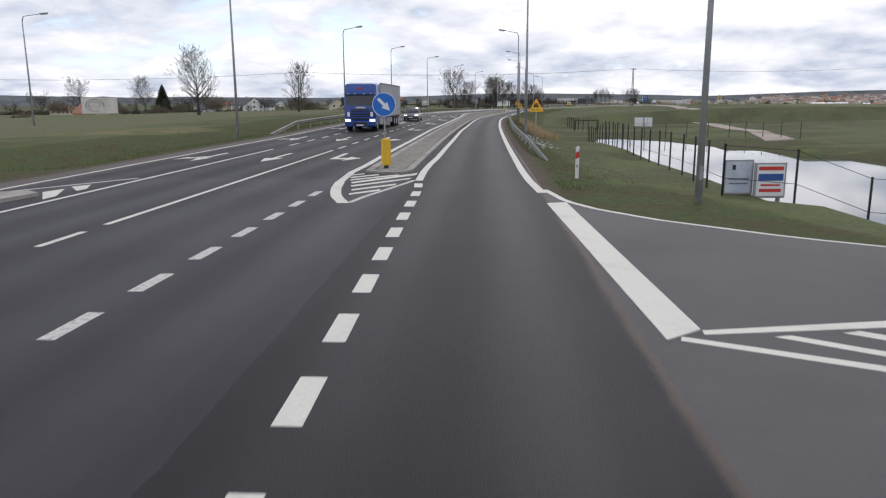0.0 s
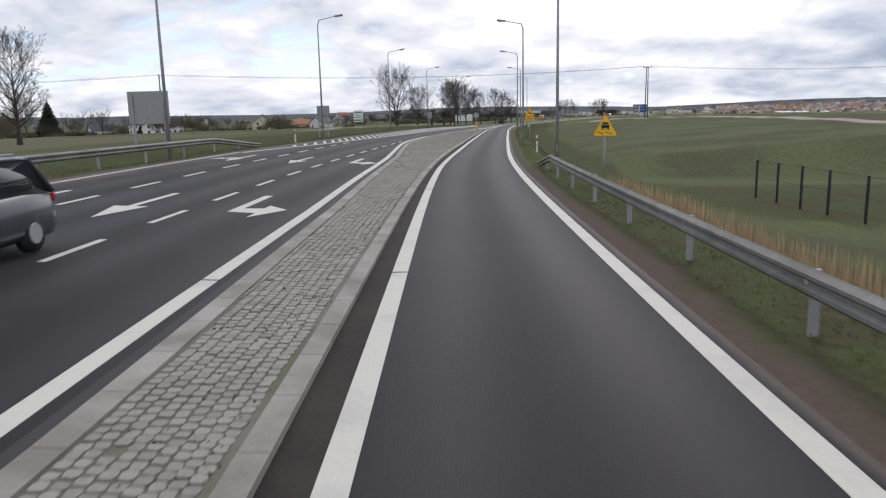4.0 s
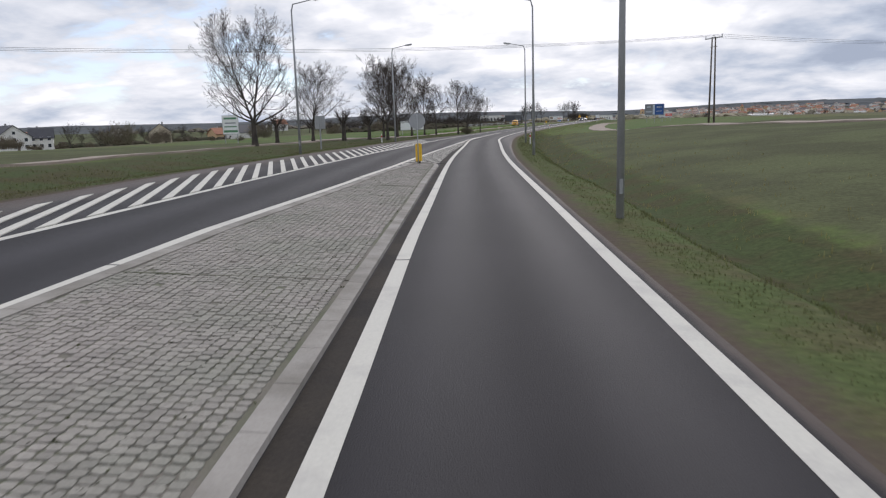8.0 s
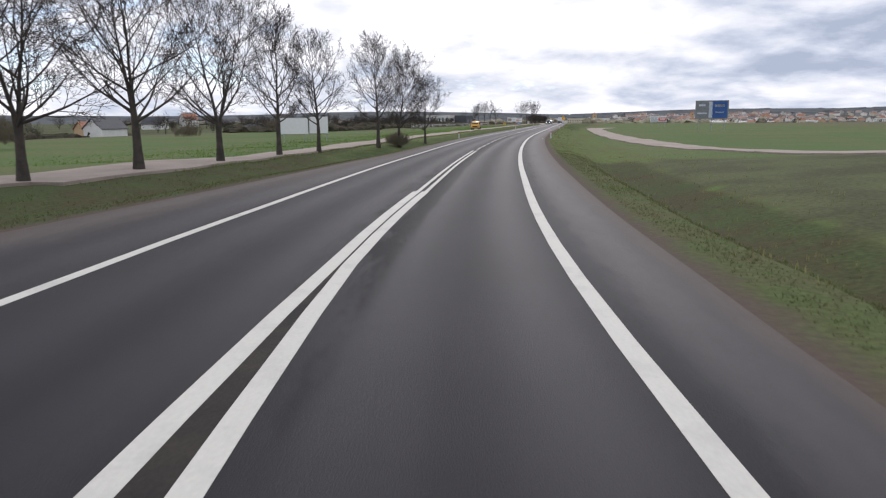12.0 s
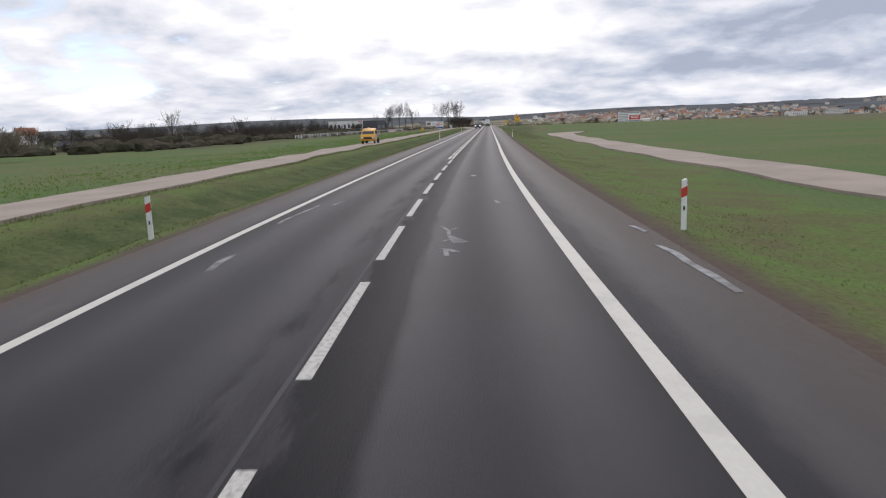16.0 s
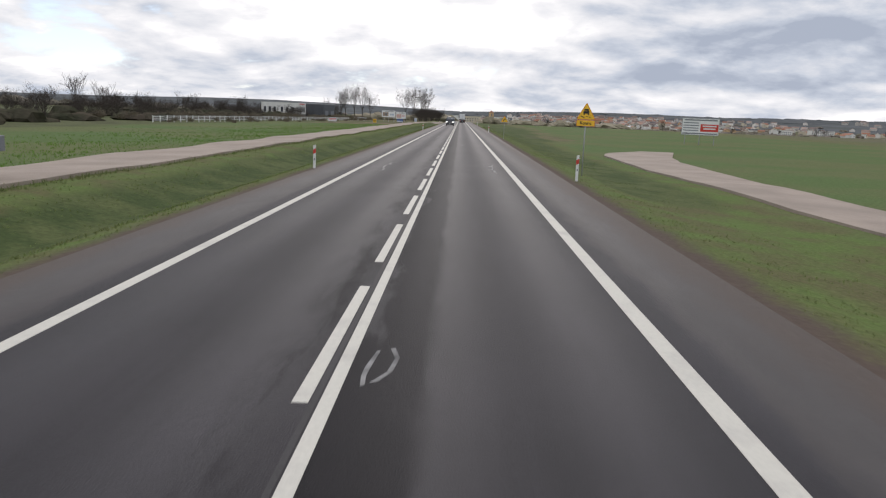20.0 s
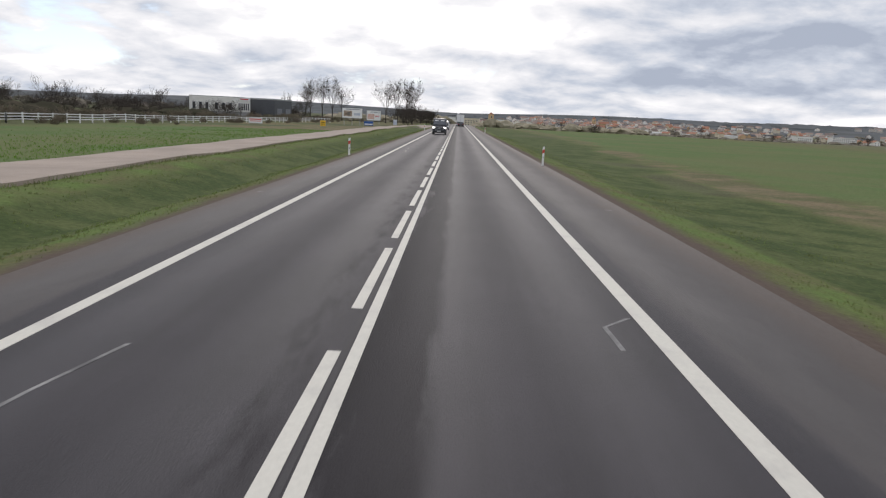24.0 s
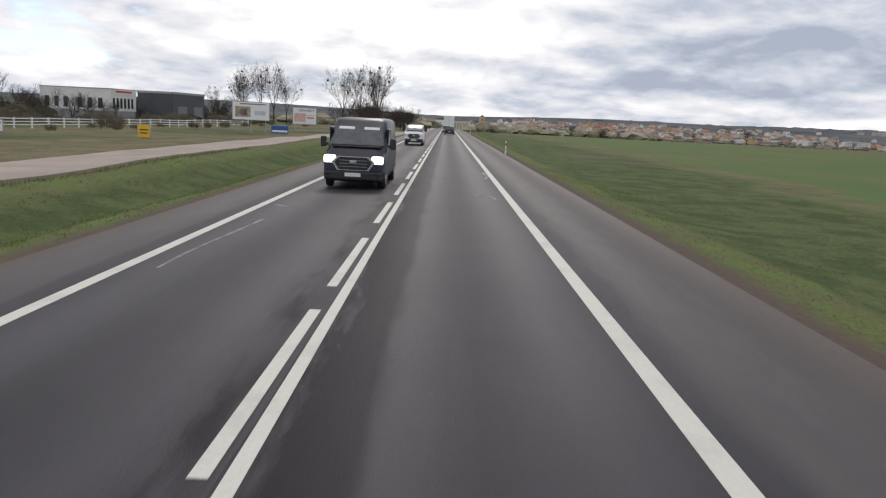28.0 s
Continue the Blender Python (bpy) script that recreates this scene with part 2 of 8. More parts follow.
def add_streaks(m):
    """Wheel paths and drips along the lanes, from the plan's own coordinates."""
    n, l = m.node_tree.nodes, m.node_tree.links
    uv = n.new("ShaderNodeUVMap")
    uv.uv_map = "plan"
    mp = n.new("ShaderNodeMapping")
    mp.inputs["Scale"].default_value = (0.09, 1.5, 1.0)
    l.new(uv.outputs[0], mp.inputs[0])
    t = n.new("ShaderNodeTexNoise")
    t.inputs["Scale"].default_value, t.inputs["Detail"].default_value = 1.0, 8
    t.inputs["Roughness"].default_value = 0.62
    l.new(mp.outputs[0], t.inputs["Vector"])
    sp = n.new("ShaderNodeSeparateXYZ")
    l.new(uv.outputs[0], sp.inputs[0])
    ph = n.new("ShaderNodeMath")
    ph.operation = "MULTIPLY_ADD"
    ph.inputs[1].default_value, ph.inputs[2].default_value = 2 * math.pi / 1.8, 2 * math.pi * 0.8 / 1.8
    l.new(sp.outputs[1], ph.inputs[0])
    cs = n.new("ShaderNodeMath")
    cs.operation = "COSINE"
    l.new(ph.outputs[0], cs.inputs[0])
    wear = n.new("ShaderNodeMath")
    wear.operation = "MULTIPLY_ADD"
    wear.inputs[1].default_value, wear.inputs[2].default_value = 0.08, 0.38
    l.new(cs.outputs[0], wear.inputs[0])
    tot = n.new("ShaderNodeMath")
    tot.operation = "MULTIPLY_ADD"
    tot.inputs[1].default_value = 1.25
    l.new(t.outputs[0], tot.inputs[0])
    l.new(wear.outputs[0], tot.inputs[2])


    def maths(op, a, c, e=None):
        q = n.new("ShaderNodeMath")
        q.operation = op
        for k, v in enumerate((a, c, e)):
            if isinstance(v, (int, float)):
                q.inputs[k].default_value = v
            elif v is not None:
                l.new(v, q.inputs[k])
        return q.outputs[0]

    # the dark bitumen seam along the centre line of the straight, patchy and with faded edges
    mp2 = n.new("ShaderNodeMapping")
    mp2.inputs["Scale"].default_value = (0.42, 2.0, 1.0)
    l.new(uv.outputs[0], mp2.inputs[0])
    t2 = n.new("ShaderNodeTexNoise")
    t2.inputs["Scale"].default_value, t2.inputs["Detail"].default_value, t2.inputs["Roughness"].default_value = 1.0, 10, 0.62
    l.new(mp2.outputs[0], t2.inputs["Vector"])
    off = maths("ADD", sp.outputs[1], maths("MULTIPLY_ADD", t2.outputs[0], 0.9, 2.55))
    bell = maths("POWER", 2.718, maths("MULTIPLY", maths("MULTIPLY", off, off), -6.0))
    ahead = n.new("ShaderNodeMapRange")
    ahead.inputs["From Min"].default_value, ahead.inputs["From Max"].default_value = 236.0, 262.0
    l.new(sp.outputs[0], ahead.inputs[0])
    dark = maths("MULTIPLY", maths("MULTIPLY", bell, ahead.outputs[0]), maths("MULTIPLY_ADD", t2.outputs[0], 1.0, -0.1))
    newer = n.new("ShaderNodeMapRange")  # paler, older surfacing beyond the cross joint
    for k, v in (("From Min", 296.2), ("From Max", 296.4), ("To Min", 0.9), ("To Max", 1.12)):
        newer.inputs[k].default_value = v
    l.new(sp.outputs[0], newer.inputs[0])
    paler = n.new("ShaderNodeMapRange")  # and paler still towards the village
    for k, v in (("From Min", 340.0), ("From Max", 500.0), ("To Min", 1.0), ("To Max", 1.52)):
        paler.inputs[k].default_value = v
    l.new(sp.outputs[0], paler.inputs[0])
    off2 = maths("ADD", sp.outputs[1], maths("MULTIPLY_ADD", t2.outputs[0], -0.7, 4.35))
    bell2 = maths("POWER", 2.718, maths("MULTIPLY", maths("MULTIPLY", off2, off2), -14.0))
    patchy = n.new("ShaderNodeMapRange")
    patchy.inputs["From Min"].default_value, patchy.inputs["From Max"].default_value = 0.46, 0.62
    l.new(t2.outputs[0], patchy.inputs[0])
    dark2 = maths("MULTIPLY", maths("MULTIPLY", bell2, ahead.outputs[0]), maths("MULTIPLY", patchy.outputs[0], 0.42))
    firm = n.new("ShaderNodeMapRange")  # firm, ragged borders
    firm.interpolation_type = "SMOOTHSTEP"
    for k, v in (("From Min", 0.16), ("From Max", 0.42), ("To Max", 0.42)):
        firm.inputs[k].default_value = v
    l.new(maths("MULTIPLY", dark, 1.75), firm.inputs[0])
    dark = maths("MINIMUM", maths("ADD", firm.outputs[0], dark2), 0.5)
    # older, paler surfacing of the turning lane and the side road at the junction
    before = maths("LESS_THAN", maths("MULTIPLY_ADD", t2.outputs[0], 3.0, sp.outputs[0]), 38.5)
    aside = maths("LESS_THAN", maths("MULTIPLY_ADD", t2.outputs[0], 0.2, sp.outputs[1]), -3.4)
    older = maths("MULTIPLY_ADD", maths("MULTIPLY", before, aside), 0.9, 1.0)
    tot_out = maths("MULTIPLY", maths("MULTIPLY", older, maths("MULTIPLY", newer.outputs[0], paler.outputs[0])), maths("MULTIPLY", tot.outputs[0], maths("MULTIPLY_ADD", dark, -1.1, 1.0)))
    b = n["Principled BSDF"]
    base = b.inputs["Base Color"].links[0].from_socket
    mx = n.new("ShaderNodeMix")
    mx.data_type, mx.blend_type = "RGBA", "MULTIPLY"
    mx.inputs["Factor"].default_value = 1.0
    l.new(base, mx.inputs["A"])
    l.new(tot_out, mx.inputs["B"])
    last = mx.outputs["Result"]
    # the shoulders: older asphalt beyond the edge lines, then grit that thins out from the edge
    rim = n.new("ShaderNodeUVMap")
    rim.uv_map = "rim"
    rs = n.new("ShaderNodeSeparateXYZ")
    l.new(rim.outputs[0], rs.inputs[0])

    def ragged(scale, along, detail=7):
        q = n.new("ShaderNodeMapping")
        q.inputs["Scale"].default_value = (along, 1.0, 1.0)
        l.new(uv.outputs[0], q.inputs[0])
        w = n.new("ShaderNodeTexNoise")
        w.inputs["Scale"].default_value, w.inputs["Detail"].default_value, w.inputs["Roughness"].default_value = scale, detail, 0.65
        l.new(q.outputs[0], w.inputs["Vector"])
        return w.outputs[0]

    def eased(src, lo, hi, a=0.0, z=1.0):
        q = n.new("ShaderNodeMapRange")
        q.interpolation_type = "SMOOTHSTEP"
        for k, v in (("From Min", lo), ("From Max", hi), ("To Min", a), ("To Max", z)):
            q.inputs[k].default_value = v
        l.new(src, q.inputs[0])
        return q.outputs[0]

    def layer(under, color, fac):
        q = n.new("ShaderNodeMix")
        q.data_type = "RGBA"
        l.new(fac, q.inputs["Factor"])
        l.new(under, q.inputs["A"])
        if isinstance(color, tuple):
            q.inputs["B"].default_value = (*color, 1)
        else:
            l.new(color, q.inputs["B"])
        return q.outputs["Result"]

    rag, fine_rag = ragged(1.6, 0.28), ragged(9.0, 0.6, 4)
    old = n.new("ShaderNodeMix")
    old.data_type = "RGBA"
    old.inputs["A"].default_value, old.inputs["B"].default_value = (0.042, 0.038, 0.038, 1), (0.122, 0.110, 0.105, 1)
    l.new(rag, old.inputs["Factor"])
    from_start = eased(sp.outputs[0], 216.0, 262.0)
    right_old = maths("MULTIPLY", eased(maths("MULTIPLY_ADD", rag, -1.1, sp.outputs[1]), -0.22, 0.18), from_start)
    left_old = maths("MULTIPLY", eased(maths("MULTIPLY_ADD", rag, 0.5, sp.outputs[1]), -7.0, -7.25), eased(sp.outputs[0], 240.0, 275.0))
    last = layer(last, old.outputs["Result"], maths("MULTIPLY", maths("MAXIMUM", right_old, left_old), 0.85))
    grit = n.new("ShaderNodeMix")
    grit.data_type = "RGBA"
    grit.inputs["A"].default_value, grit.inputs["B"].default_value = (0.066, 0.052, 0.045, 1), (0.125, 0.098, 0.083, 1)
    l.new(fine_rag, grit.inputs["Factor"])
    wide = eased(sp.outputs[0], 200.0, 330.0, 0.16, 1.0)
    near_right = maths("DIVIDE", rs.outputs[0], wide)
    near_left = maths("MULTIPLY", rs.outputs[1], eased(sp.outputs[0], 285.0, 320.0, 0.55, 1.5))
    worn_off = eased(maths("ADD", maths("MINIMUM", near_right, near_left), maths("MULTIPLY_ADD", rag, 1.6, maths("MULTIPLY", fine_rag, 0.5))), 1.2, 2.15, 1.0, 0.0)
    last = layer(last, grit.outputs["Result"], maths("MULTIPLY", worn_off, 0.9))
    l.new(last, b.inputs["Base Color"])
    rg = n.new("ShaderNodeMath")
    rg.operation = "MULTIPLY_ADD"
    rg.inputs[1].default_value, rg.inputs[2].default_value = -0.05, 0.66
    l.new(cs.outputs[0], rg.inputs[0])
    l.new(rg.outputs[0], b.inputs["Roughness"])
    l.new(maths("MULTIPLY", maths("MULTIPLY_ADD", dark, -1.3, 1.0), maths("MULTIPLY_ADD", maths("MAXIMUM", right_old, left_old), -0.10, maths("MULTIPLY_ADD", paler.outputs[0], 0.14, 0.11))), b.inputs["Specular IOR Level"])


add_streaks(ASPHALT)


def add_verge(m):
    """Grit that spills from the road into the grass, with a ragged border."""
    n, l = m.node_tree.nodes, m.node_tree.links
    b = n["Principled BSDF"]
    under = b.inputs["Base Color"].links[0].from_socket
    rim = n.new("ShaderNodeUVMap")
    rim.uv_map = "verge"
    sp = n.new("ShaderNodeSeparateXYZ")
    l.new(rim.outputs[0], sp.inputs[0])
    place = n.new("ShaderNodeNewGeometry").outputs["Position"]
    noises = []
    for scale, detail in ((0.9, 6), (7.0, 4)):
        t = n.new("ShaderNodeTexNoise")
        t.inputs["Scale"].default_value, t.inputs["Detail"].default_value, t.inputs["Roughness"].default_value = scale, detail, 0.65
        l.new(place, t.inputs["Vector"])
        noises.append(t.outputs[0])
    total = sp.outputs[0]
    for t, k in zip(noises, (1.1, 0.5)):
        a = n.new("ShaderNodeMath")
        a.operation = "MULTIPLY_ADD"
        a.inputs[1].default_value = k
        l.new(t, a.inputs[0])
        l.new(total, a.inputs[2])
        total = a.outputs[0]
    fac = n.new("ShaderNodeMapRange")
    fac.interpolation_type = "SMOOTHSTEP"
    for k, v in (("From Min", 0.45), ("From Max", 1.25), ("To Min", 1.0), ("To Max", 0.0)):
        fac.inputs[k].default_value = v
    l.new(total, fac.inputs[0])
    grit = n.new("ShaderNodeMix")
    grit.data_type = "RGBA"
    grit.inputs["A"].default_value, grit.inputs["B"].default_value = (0.074, 0.057, 0.047, 1), (0.135, 0.104, 0.086, 1)
    l.new(noises[1], grit.inputs["Factor"])
    mx = n.new("ShaderNodeMix")
    mx.data_type = "RGBA"
    l.new(fac.outputs[0], mx.inputs["Factor"])
    l.new(under, mx.inputs["A"])
    l.new(grit.outputs["Result"], mx.inputs["B"])
    l.new(mx.outputs["Result"], b.inputs["Base Color"])


SWARD = mat("sward", (0.108, 0.156, 0.046), 0.95, var=0.55, scale=0.45, fine=9, other=(0.118, 0.114, 0.054), bump=0.9, spec=0.06)
# plant covers, and a darker ditch tone, that meet in ragged borders: name of the weight layer, channel, two tones, size
# of the patches
COVERS = (("cover_a", 0, (0.068, 0.088, 0.036), (0.076, 0.070, 0.036), 0.5),
          ("cover_a", 1, (0.110, 0.122, 0.060), (0.082, 0.086, 0.046), 0.13),
          ("cover_b", 0, (0.098, 0.148, 0.052), (0.128, 0.146, 0.062), 0.05),
          ("cover_b", 1, (0.125, 0.137, 0.070), (0.140, 0.125, 0.082), 0.012),
          ("cover_c", 0, (0.185, 0.150, 0.092), (0.115, 0.116, 0.058), 0.35),
          ("cover_c", 1, (0.058, 0.082, 0.030), (0.098, 0.118, 0.047), 0.55),
          ("cover_d", 0, (0.092, 0.118, 0.045), (0.108, 0.104, 0.052), 0.6))


def add_covers(m):
    """Blends the kinds of grass and crop, and the darker ditch tone, by their weights, with broken edges."""
    n, l = m.node_tree.nodes, m.node_tree.links
    b = n["Principled BSDF"]
    col = b.inputs["Base Color"].links[0].from_socket
    place = n.new("ShaderNodeNewGeometry").outputs["Position"]

    def field(scale, detail=5):
        t = n.new("ShaderNodeTexNoise")
        t.inputs["Scale"].default_value, t.inputs["Detail"].default_value, t.inputs["Roughness"].default_value = scale, detail, 0.62
        l.new(place, t.inputs["Vector"])
        return t.outputs[0]

    def graded(src, lo, hi):
        g = n.new("ShaderNodeMapRange")
        g.interpolation_type = "SMOOTHSTEP"
        g.inputs["From Min"].default_value, g.inputs["From Max"].default_value = lo, hi
        l.new(src, g.inputs[0])
        return g.outputs[0]

    edge = field(0.55, 6)
    grain = field(6.0, 4)
    for layer, channel, tone, second, size in COVERS:
        uv = n.new("ShaderNodeUVMap")
        uv.uv_map = layer
        sp = n.new("ShaderNodeSeparateXYZ")
        l.new(uv.outputs[0], sp.inputs[0])
        a = n.new("ShaderNodeMath")
        a.operation = "MULTIPLY_ADD"
        a.inputs[1].default_value = 1.3
        l.new(edge, a.inputs[0])
        l.new(sp.outputs[channel], a.inputs[2])
        tones = n.new("ShaderNodeMix")
        tones.data_type = "RGBA"
        tones.inputs["A"].default_value, tones.inputs["B"].default_value = (*tone, 1), (*second, 1)
        l.new(graded(field(size), 0.38, 0.62), tones.inputs["Factor"])
        fine = n.new("ShaderNodeMix")
        fine.data_type, fine.blend_type = "RGBA", "MULTIPLY"
        speck = n.new("ShaderNodeMapRange")
        for k, v in (("From Min", 0.3), ("From Max", 0.7), ("To Min", 0.72), ("To Max", 1.22)):
            speck.inputs[k].default_value = v
        l.new(grain, speck.inputs[0])
        fine.inputs["Factor"].default_value = 1.0
        l.new(tones.outputs["Result"], fine.inputs["A"])
        l.new(speck.outputs[0], fine.inputs["B"])
        mx = n.new("ShaderNodeMix")
        mx.data_type = "RGBA"
        l.new(graded(a.outputs[0], 0.92, 1.38), mx.inputs["Factor"])
        l.new(col, mx.inputs["A"])
        l.new(fine.outputs["Result"], mx.inputs["B"])
        col = mx.outputs["Result"]
    l.new(col, b.inputs["Base Color"])


add_covers(SWARD)
add_verge(SWARD)


def let_light_through(m, share):
    """Thin leaves: part of the light comes through the blade."""
    n, l = m.node_tree.nodes, m.node_tree.links
    b = n["Principled BSDF"]
    t = n.new("ShaderNodeBsdfTranslucent")
    l.new(b.inputs["Base Color"].links[0].from_socket, t.inputs["Color"])
    mx = n.new("ShaderNodeMixShader")
    mx.inputs[0].default_value = share
    l.new(b.outputs[0], mx.inputs[1])
    l.new(t.outputs[0], mx.inputs[2])
    l.new(mx.outputs[0], n["Material Output"].inputs["Surface"])
    return m


let_light_through(BLADE, 0.5)
let_light_through(BLADE_DULL, 0.4)
let_light_through(BUSH, 0.3)
let_light_through(REED, 0.4)


def paintwork(name, color, metal=0.2, rough=0.3):
    dark = max(color) < 0.06
    return mat(name, color, 0.4 if dark else rough, 0.0 if dark else metal, var=0.04, scale=2, fine=20, bump=0.0, coat=0.1 if dark else 0.5, spec=0.3 if dark else 0.5)


# ---- the plan: the lane's right edge line x(y), and places u along it, d to its right ----
KN = [-80.0, -40.0, 0.0, 30.0, 60.0, 90.0, 120.0, 150.0, 180.0, 205.0, 230.0, 250.0, 270.0, 290.0, 310.0, 330.0, 350.0, 370.0, 400.0, 440.0]
VR = [98.93, 86.09, 73.26, 63.63, 53.98, 44.68, 36.11, 29.19, 22.66, 17.34, 12.7, 9.24, 7.23, 5.77, 4.72, 3.99, 3.6, 3.48, 3.48, 3.48]
MK = np.gradient(np.array(VR), np.array(KN))


def edge_x(u):
    if u >= KN[-1]:
        return 3.48
    if u <= KN[0]:
        return VR[0] + MK[0] * (u - KN[0])
    i = max(k for k in range(len(KN) - 1) if KN[k] <= u)
    h = KN[i + 1] - KN[i]
    q = (u - KN[i]) / h
    return (2 * q**3 - 3 * q**2 + 1) * VR[i] + (q**3 - 2 * q**2 + q) * h * MK[i] + (3 * q**2 - 2 * q**3) * VR[i + 1] + (q**3 - q**2) * h * MK[i + 1]


def xy(u, d):
    s = edge_x(u + 0.5) - edge_x(u - 0.5)
    k = math.hypot(1, s)
    near = max(-70.0, min(70.0, d))
    return edge_x(u) + near / k + (d - near), u - near * s / k


def heading(u):
    """Degrees by which the road points to the left of +y."""
    return math.degrees(math.atan2(-(edge_x(u + 0.5) - edge_x(u - 0.5)), 1))


def lerp(u, *knots):
    return float(np.interp(u, [k[0] for k in knots], [k[1] for k in knots]))


def smooth(a, b, x):
    q = max(0.0, min(1.0, (x - a) / (b - a)))
    return q * q * (3 - 2 * q)


def dip(x, y):
    """The land falls away towards the town ahead."""
    return -8.0 * (1 - math.exp(-(max(0.0, y - 740) / 520) ** 2)) * smooth(-350, 0, x)


def road_z(u, d):
    c = lerp(u, (270, 0), (310, 0.0175))
    e = lerp(u, (30, 0), (60, 0.01), (100, 0.045), (150, 0.06), (190, 0.06), (225, 0.045), (250, 0.03), (290, -0.0175))
    z = -c * (d + 3.42) if d > -3.42 else e * max(0.0, -d - 3.82)
    return z + dip(0, u)


def right_edge(u):
    return lerp(u, (-60, 0.3), (180, 0.3), (205, 0.55), (225, 0.9), (250, 1.85), (300, 2.1), (420, 2.1), (520, 2.75), (900, 2.8))


def left_edge(u):
    return lerp(u, (-60, -16.3), (90, -16.0), (125, -15.4), (160, -14.7), (185, -14.1), (215, -12.7), (240, -11.3), (260, -10.2), (290, -9.2), (320, -8.8), (900, -8.6))


SIDE_OUT = [(34.4, 0.3), (32, 0.75), (30.7, 1.35), (29.4, 2.4), (27.7, 4.4), (26.6, 6.3), (24.5, 13), (22, 24), (17, 40), (10, 40), (2, 26), (-2, 12), (-5, 4), (-10, 0.5)]


def side_outer(u):
    return lerp(u, *SIDE_OUT[::-1])


def wobble(x, y, s=1.0):
    return noise.noise((x * 0.11, y * 0.11, 3.0)) * 0.16 * s + noise.noise((x * 0.5, y * 0.5, 9.0)) * 0.05 * s


def pond_near(u):
    return lerp(u, (33, 9.0), (38, 7.4), (60, 8.0), (75, 8.8), (79, 9.6))


def pond_far(u):
    return lerp(u, (33, 23), (45, 24), (52, 22), (62, 17.8), (67, 15.4), (77, 13), (79, 10))


def ground_z(u, d):
    x, y = xy(u, d)
    far = -0.9 + noise.noise((x * 0.004, y * 0.004, 1.0)) * 1.4 * smooth(60, 400, abs(d))
    ring = math.hypot(x, y - 300)
    far -= 3.6 * smooth(70, 220, -d) * (1 - smooth(480, 640, y)) * smooth(-200, 0, y)
    far += 46 * smooth(1900, 3300, ring) * (0.75 + 0.5 * noise.noise((x * 0.0009, y * 0.0009, 5.0))) + dip(x, y)
    far += 14 * smooth(1600, 2500, y) * (1 - smooth(2550, 3000, y)) * smooth(0, 220, x)
    far += 11 * smooth(1900, 2700, ring) * smooth(150, 1300, x)
    r, l = right_edge(u), left_edge(u)
    if l < d < r:
        return road_z(u, d) - 0.12
    if d >= r:
        q = d - r
        z0 = road_z(u, r)
        if u < 130:  # bank down to the pond, and the ditch behind the rail
            z = lerp(q, (0, 0), (1.2, -0.05), (2.2, -0.25), (4.5, -1.0), (8, -1.2), (30, -0.9), (60, -0.3))
        else:
            z = lerp(q, (0, 0), (1.0, -0.05), (1.7, -0.12), (2.1, -0.35), (3.0, -0.95), (4.0, -1.05), (5.2, -0.7), (8, -0.25), (20, 0.6), (40, 1.4))
        if u > 262:
            w = smooth(262, 318, u)
            z = z * (1 - w) + w * lerp(q, (0, 0), (0.8, -0.04), (2.2, -0.25), (4.5, -0.5), (40, -0.6))
        z = z0 + z + wobble(x, y) * min(1, q / 2)
        k = smooth(60, 72, u)
        if u < 72:
            flatter = z0 + lerp(q, (0, 0), (1.2, -0.05), (5.6, -0.22), (7.5, -0.4), (30, -0.7), (60, -0.3)) + wobble(x, y) * 0.4 * min(1, q / 2)
            z = flatter * (1 - k) + z * k
        inside = min(d - pond_near(u), pond_far(u) - d, u - 33, 79 - u)
        if inside > -1.0:
            z = z + (-1.7 - z) * smooth(-1.0, 1.6, inside)
        if -10 < u < 34.4 and d < side_outer(u) + 1.0:
            z = z0 - 0.012 * d - 0.08
        elif -10 < u < 40:
            z = max(z, z0 - 0.012 * d - 0.1 - 0.12 * max(0.0, d - side_outer(u) - 1.0))
    else:
        q = l - d
        z0 = road_z(u, l)
        w = smooth(250, 300, u)
        a = lerp(q, (0, 0), (1.0, -0.03), (2.5, -0.15), (5, 0.1), (9, 0.25), (40, 0.0))
        b = lerp(q, (0, 0), (0.5, -0.05), (1.0, -0.12), (1.8, -0.42), (2.7, -0.7), (3.4, -0.66), (4.6, -0.26), (5.6, -0.06), (6.5, -0.06), (9, -0.18), (13, -0.3), (40, -0.75))
        z = z0 + a * (1 - w) + b * w + wobble(x, y) * min(1, q / 2)
    k = max(smooth(45, 160, abs(d)), smooth(780, 1000, u))
    return z * (1 - k) + far * k


def at(u, d, dz=0.0):
    x, y = xy(u, d)
    on_road = left_edge(u) < d < right_edge(u)
    return Vector((x, y, (road_z(u, d) if on_road else ground_z(u, d)) + dz))


def spot(u, d, turn=0.0, dz=0.0):
    """A pose at a place of the plan, turned with the road."""
    p = at(u, d, dz)
    return pose(p.x, p.y, p.z, 0, 0, heading(u) + turn)


def world_spot(x, y, turn=0.0, dz=0.0):
    """A pose at a far place, on the ground there."""
    return pose(x, y, ground_z(y, x - edge_x(y)) + dz, 0, 0, turn)


